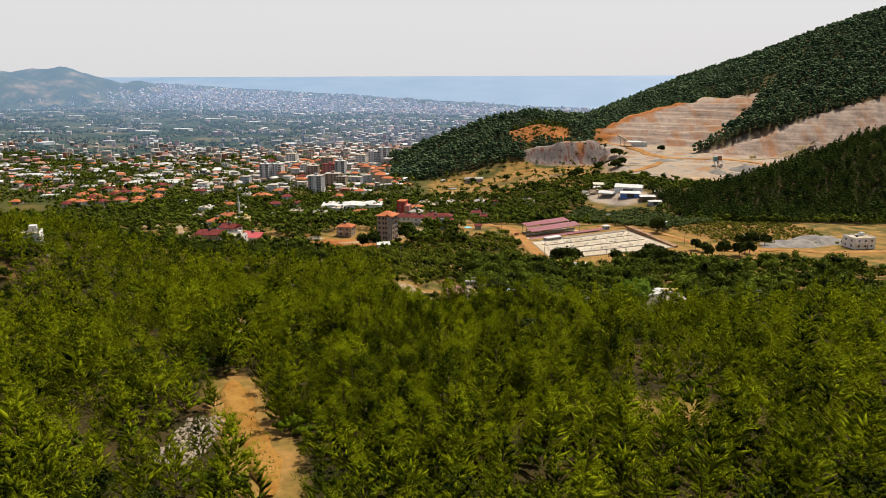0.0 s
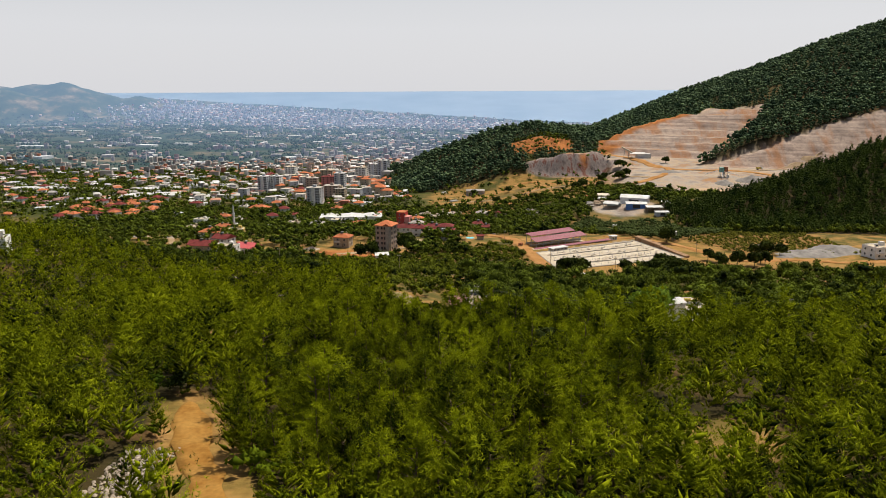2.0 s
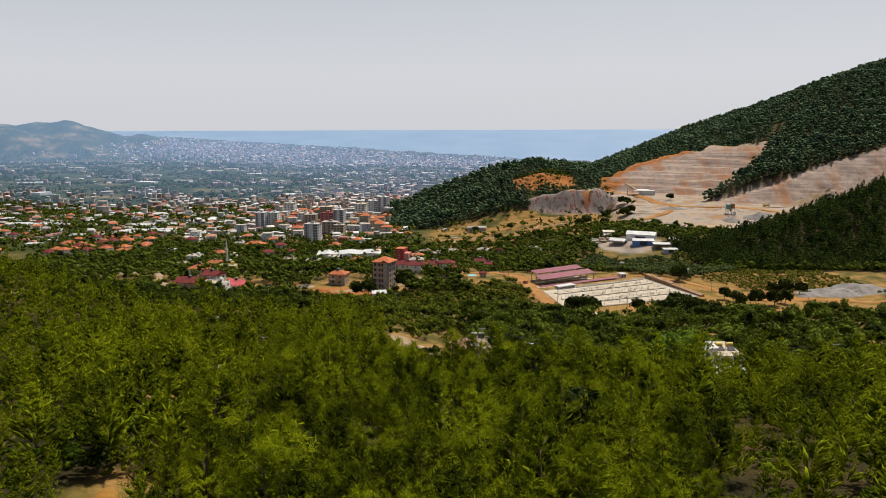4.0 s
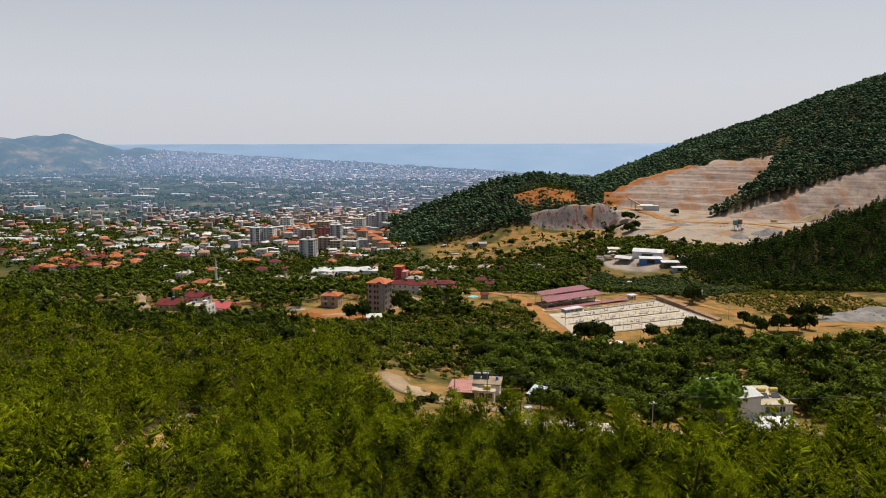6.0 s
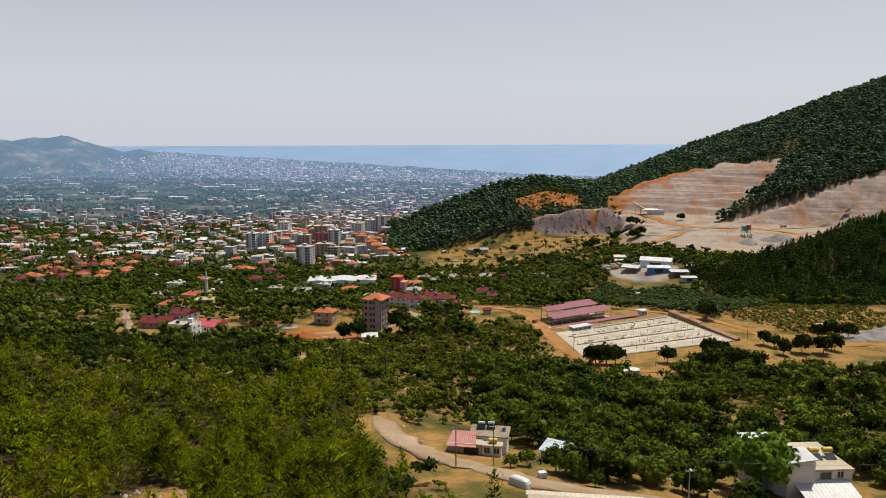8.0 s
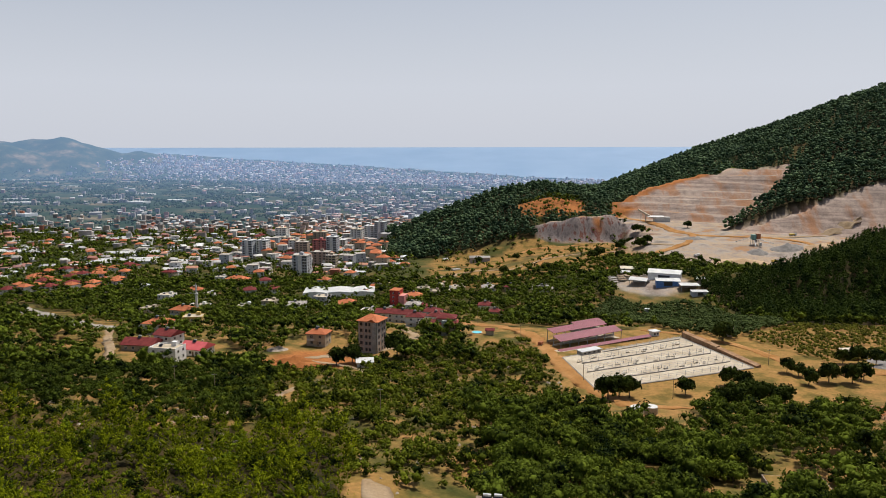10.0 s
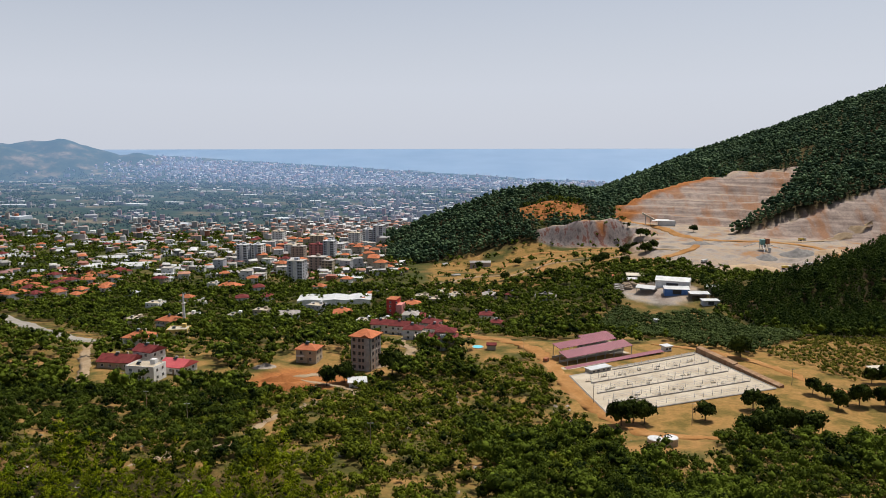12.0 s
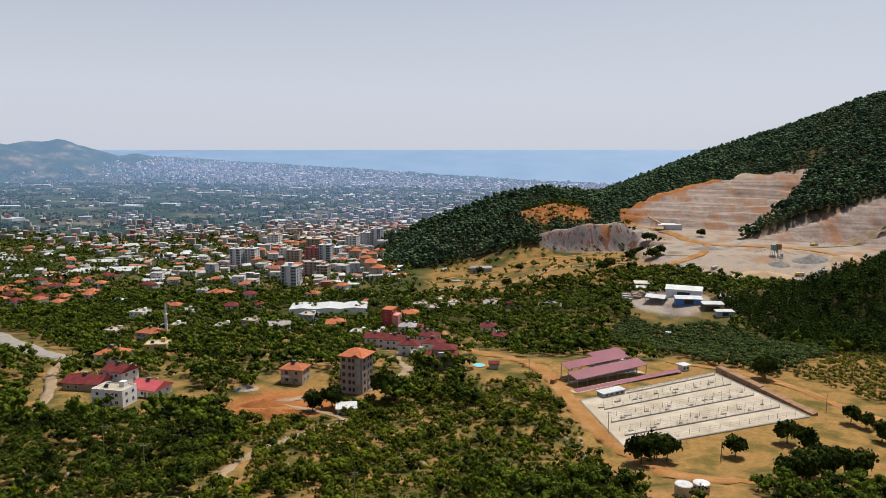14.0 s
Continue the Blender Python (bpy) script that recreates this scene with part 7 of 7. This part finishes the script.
heap(186, 246, 12, 7, 2.0, M["gravel"], "small grey gravel heap", 6)


def stones(name, seed, x0, x1, y0, y1, gap, size, label, want=None, mat=None):
    """Loose angular stones as one mesh."""
    rng_ = np.random.default_rng(seed)
    at = spread_out(seed, x0, x1, y0, y1, gap, want or (lambda x, y: 0.8 + 0 * x))
    base = np.array([(-1, -1, -0.6), (1, -0.9, -0.6), (0.9, 1, -0.6), (-1, 0.9, -0.6), (-0.6, -0.5, 0.7), (0.6, -0.6, 0.5), (0.5, 0.6, 0.8), (-0.5, 0.6, 0.5)])
    f = np.array([(0, 1, 5), (0, 5, 4), (1, 2, 6), (1, 6, 5), (2, 3, 7), (2, 7, 6), (3, 0, 4), (3, 4, 7), (4, 5, 6), (4, 6, 7)])
    n = len(at)
    s = rng_.uniform(0.4, 1.0, n) ** 2 * size
    a = rng_.uniform(0, 6.283, n)
    v = base[None] + rng_.normal(0, 0.22, (n, 8, 3))
    X = (v[..., 0] * np.cos(a)[:, None] - v[..., 1] * np.sin(a)[:, None]) * s[:, None] + at[:, 0][:, None]
    Y = (v[..., 0] * np.sin(a)[:, None] + v[..., 1] * np.cos(a)[:, None]) * s[:, None] + at[:, 1][:, None]
    Z = v[..., 2] * s[:, None] * 0.8 + (land(at[:, 0], at[:, 1]) + 0.15)[:, None]
    return tagged(new(name, to_mesh(name, np.stack([X, Y, Z], -1).reshape(-1, 3), (f[None] + (np.arange(n) * 8)[:, None, None]).reshape(-1, 3), mat or M["rock"])), label, "stones", kind="stuff")


stones("stones", 1, -32, -27, -77, -64, 0.45, 0.28, "pale loose limestone rubble beside the trail")
stones("stones", 2, -48, -34, -24, 40, 1.2, 0.45, "pale limestone blocks along the upper trail", lambda x, y: 0.35 + 0 * x)
stones("rubble", 3, 115, 185, 150, 200, 1.6, 0.8, "field of broken reddish rubble", lambda x, y: 0.8 * (red_ground(x, y) > 0.25), M["rubble"] if "rubble" in M else M["dirt_red"])
stones("rubble", 4, -72, -46, 238, 252, 0.9, 0.5, "tipped red and pale rubble at the building plot", None, M["dirt_red"])
stones("stones", 5, -150, 60, 60, 250, 5.5, 0.8, "scattered pale limestone on the scrub slope", lambda x, y: 0.22 + 0 * x)


# ---- the workshop yard below the quarry ----
def workshop(x, y, turn, w, d, h, rise, wall, roof, label, gable=True, open_front=False):
    t = thing("workshop", on_slope(x, y, turn, w, d), label, "workshop", "workshops")
    if open_front:
        for x0 in (-w / 2 + 0.3, w / 2 - 0.3):
            part("post", block(x0 - 0.12, x0 + 0.12, -d / 2 + 0.1, -d / 2 + 0.34, -2, h), M["steel"], t)
        part("back_wall", block(-w / 2, w / 2, d / 2 - 0.25, d / 2, -2, h), M[wall], t)
    else:
        part("wall", block(-w / 2, w / 2, -d / 2, d / 2, -2.5, h), M[wall], t)
        part("door", block(-w * 0.18, w * 0.18, -d / 2 - 0.08, -d / 2 + 0.02, 0, min(3.6, h - 0.5)), M["dark"], t)
    if gable:
        part("roof", hip_roof(w, d, h + 0.2, rise, 0.5, True), M[roof], t)
    else:
        part("roof", sheet_roof([(-w / 2 - 0.5, -d / 2 - 0.6, h), (w / 2 + 0.5, -d / 2 - 0.6, h), (w / 2 + 0.5, d / 2 + 0.5, h + rise), (-w / 2 - 0.5, d / 2 + 0.5, h + rise)], 0.15, 12), M[roof], t)


workshop(172, 500, -24, 24, 13, 5.0, 2.2, "white_wall", "sheet", "large white workshop hall with pale gabled roof")
workshop(168, 480, -10, 17, 7, 3.8, 1.0, "blue", "sheet", "open-fronted workshop with blue wall and white roof", False)
workshop(150, 492, -34, 13, 9, 3.2, 1.8, "sheet_grey", "sheet", "white tent-roofed shelter beside stacked timber", True, True)
workshop(180, 468, -4, 13, 7, 3.4, 0.6, "block_wall", "sheet", "open shed with white sheet roof on posts", False, True)
workshop(196, 484, -20, 9, 7, 3.2, 0.8, "beige_wall", "sheet", "small beige store with white sheet roof", False)
workshop(183, 455, 0, 11, 5, 2.8, 0.5, "grey_wall", "sheet", "low grey lean-to with white roof", False)
workshop(164, 545, -6, 30, 7, 3.6, 1.0, "block_wall", "cream_sheet", "long low shed with cream roof", False)
workshop(146, 560, -8, 10, 8, 3.2, 1.0, "red_wall", "tile", "small brick-red store with tiled roof", True)
workshop(150, 538, -10, 12, 6, 2.8, 0.6, "block_wall", "sheet", "small open shed with white roof", False, True)


def timber_stack(x, y, turn, k):
    t = thing("timber_stack", on_slope(x, y, turn, 6, 3), "stack of weathered grey boards", "timber", "timber stacks")
    rg = random.Random(k)
    for r in range(4):
        part("board_layer", block(-3 + rg.uniform(-0.3, 0.3), 3 + rg.uniform(-0.3, 0.3), -1.4, 1.4, r * 0.42, r * 0.42 + 0.36), M["wood"] if (r + k) % 3 else M["concrete_grey"], t)


for k in range(12):
    timber_stack(134 + 6.4 * (k % 3) + 0.9 * (k // 3), 506 + 6.5 * (k // 3), -30, k)
for k, (x, y, mt) in enumerate(((214, 640, "blue"), (219, 646, "sheet"), (225, 650, "blue"), (230, 642, "rust"), (208, 632, "sheet_grey"), (222, 632, "blue"), (236, 655, "sheet"))):
    car(x, y, 30 * k, mt, "scrap car standing in the breaker's yard", 0.2)
for k, (x, y) in enumerate(((196, 600), (203, 590), (212, 604), (190, 585))):
    w_ = thing("ruined_wall", on_slope(x, y, 20 + 15 * k, 8, 1), "low broken grey block wall", "wall", "ruined walls")
    part("courses", block(-4, 4, -0.2, 0.2, -1, 1.6), M["concrete_grey"], w_)
    part("broken_top", block(-4, -0.5, -0.2, 0.2, 1.603, 2.4), M["concrete_grey"], w_)


# ---- the quarry's plant and lorries ----
def crusher(x, y):
    t = thing("crushing_plant", on_slope(x, y, 0, 10, 8) @ Matrix.Diagonal((0.75, 0.75, 0.75, 1)), "green and rust-red stone crushing plant on legs", "crusher")
    part("green_house", block(-6, -0.5, -3, 3, 7, 14), M["green_paint"], t)
    part("red_house", block(0.5, 5.5, -3, 3, 8, 15), M["rust"], t)
    part("hopper", rod((0, 0, 3), (0, 0, 7), 1.2, 3.2, 10), M["steel"], t)
    for x0 in (-5.5, -1, 1, 5):
        for y0 in (-2.6, 2.6):
            part("leg", block(x0 - 0.25, x0 + 0.25, y0 - 0.25, y0 + 0.25, -2, 8), M["steel"], t)
    for a, b in (((-3, -3, 7), (-9, -22, 0.5)), ((4, -3, 7.5), (20, -12, 3)), ((-6, 2, 10), (-26, 6, 3))):
        bm = rod(a, b, 0.5, sides=4)
        part("conveyor", bm, M["sheet_grey"], t)
    part("control_cabin", block(1, 4, -12, -9, -1, 4), M["sheet"], t)
    heap(x - 9, y - 27, 22, 18, 4.5, M["gravel"], "cone of crushed grey gravel", 7)
    heap(x + 26, y - 18, 38, 22, 6, M["gravel"], "long cone of crushed grey stone", 8)
    heap(x + 55, y - 22, 40, 22, 5, M["quarry_sand"], "heap of sandy quarry spoil", 9)
    heap(x - 40, y - 60, 60, 30, 5, M["quarry_sand"], "spread bank of quarry spoil", 10)
    for dx, dy, w, d, h, mat, seed in ((-70, -100, 44, 16, 4.5, "gravel", 11), (-20, -110, 52, 18, 5.0, "quarry_sand", 12), (30, -80, 48, 16, 4.0, "gravel", 13), (-100, -60, 34, 18, 4.0, "quarry_sand", 14), (85, -45, 46, 16, 4.5, "gravel", 15), (-55, 35, 40, 14, 3.5, "gravel", 16)):
        heap(x + dx, y + dy, w, d, h, M[mat], "long spoil heap of broken quarry stone", seed)


def lorry(x, y, turn, mat, label):
    t = thing("tipper_lorry", spot(x, y, turn, 0.1), label, "lorry", "quarry lorries")
    part("cab", block(2.2, 4.2, -1.2, 1.2, 0.9, 3.2, bevel=0.1), M["sheet"], t)
    part("windscreen", block(4.19, 4.26, -1.0, 1.0, 1.9, 2.9), M["glass"], t)
    part("tipper", block(-3.8, 2.0, -1.25, 1.25, 1.3, 3.0, bevel=0.05), M[mat], t)
    part("chassis", block(-3.8, 4.0, -0.6, 0.6, 0.7, 0.95), M["dark"], t)
    for x0 in (-3, -1.6, 3.1):
        for y0 in (-1.25, 0.95):
            part("wheel", rod((x0, y0, 0.5), (x0, y0 + 0.3, 0.5), 0.5, sides=12), M["dark"], t)


M["green_paint"] = weathered("faded_green_paint", (0.10, 0.24, 0.22), (0.16, 0.33, 0.30), 0.5, 0.6)
M["quarry_sand"] = weathered("quarry_sand", (0.32, 0.22, 0.13), (0.44, 0.33, 0.22), 0.05, 0.95, grain=0.6)
crusher(325, 690)
for x, y, a, mt in ((283, 616, 100, "dark"), (306, 616, 20, "rust"), (320, 632, 0, "yellow"), (343, 637, -10, "sheet"), (352, 632, 0, "yellow"), (390, 744, 10, "yellow"), (250, 650, 40, "sheet_grey")):
    lorry(x, y, a, mt, "dusty tipper lorry on the quarry floor")
screen_house = thing("screening_house", on_slope(272, 866, -6, 22, 12), "long pale sheet-clad screening house with sloping conveyor", "plant building")
part("wall", block(-6, 14, -5, 5, -3, 6), M["sheet"], screen_house)
part("roof", hip_roof(20, 10, 6.2, 1.6, 0.4, True), M["sheet"], screen_house)
screen_house.children[-1].location = (4, 0, 0)
part("conveyor_gallery", sheet_roof([(-22, -1.5, 16), (-4, -2.5, 6.3), (-4, 2.5, 6.8), (-22, 1.5, 16.4)], 2.2), M["cream_sheet"], screen_house)
for x0 in (-18, -12):
    part("trestle", rod((x0, 0, -3), (x0, 0, 12 - (x0 + 18) * 0.5), 0.4, sides=5), M["steel"], screen_house)
for x, y, s in ((294, 808, 1.6), (230, 800, 1.8), (238, 806, 1.5), (222, 795, 1.4), (150, 660, 1.7), (158, 668, 1.9), (172, 640, 1.6), (205, 690, 1.9), (214, 696, 1.7), (225, 640, 1.6), (100, 640, 1.4), (60, 660, 1.5), (20, 640, 1.3), (190, 720, 1.7), (196, 728, 1.5), (82, 752, 1.4), (40, 770, 1.6)):
    m = pose(x, y, ground_z(x, y) - 0.2, 0, 0, 31 * x) @ Matrix.Diagonal((s, s, s, 1))
    copy_thing(field[int(x) % 3], m).matrix_basis = m
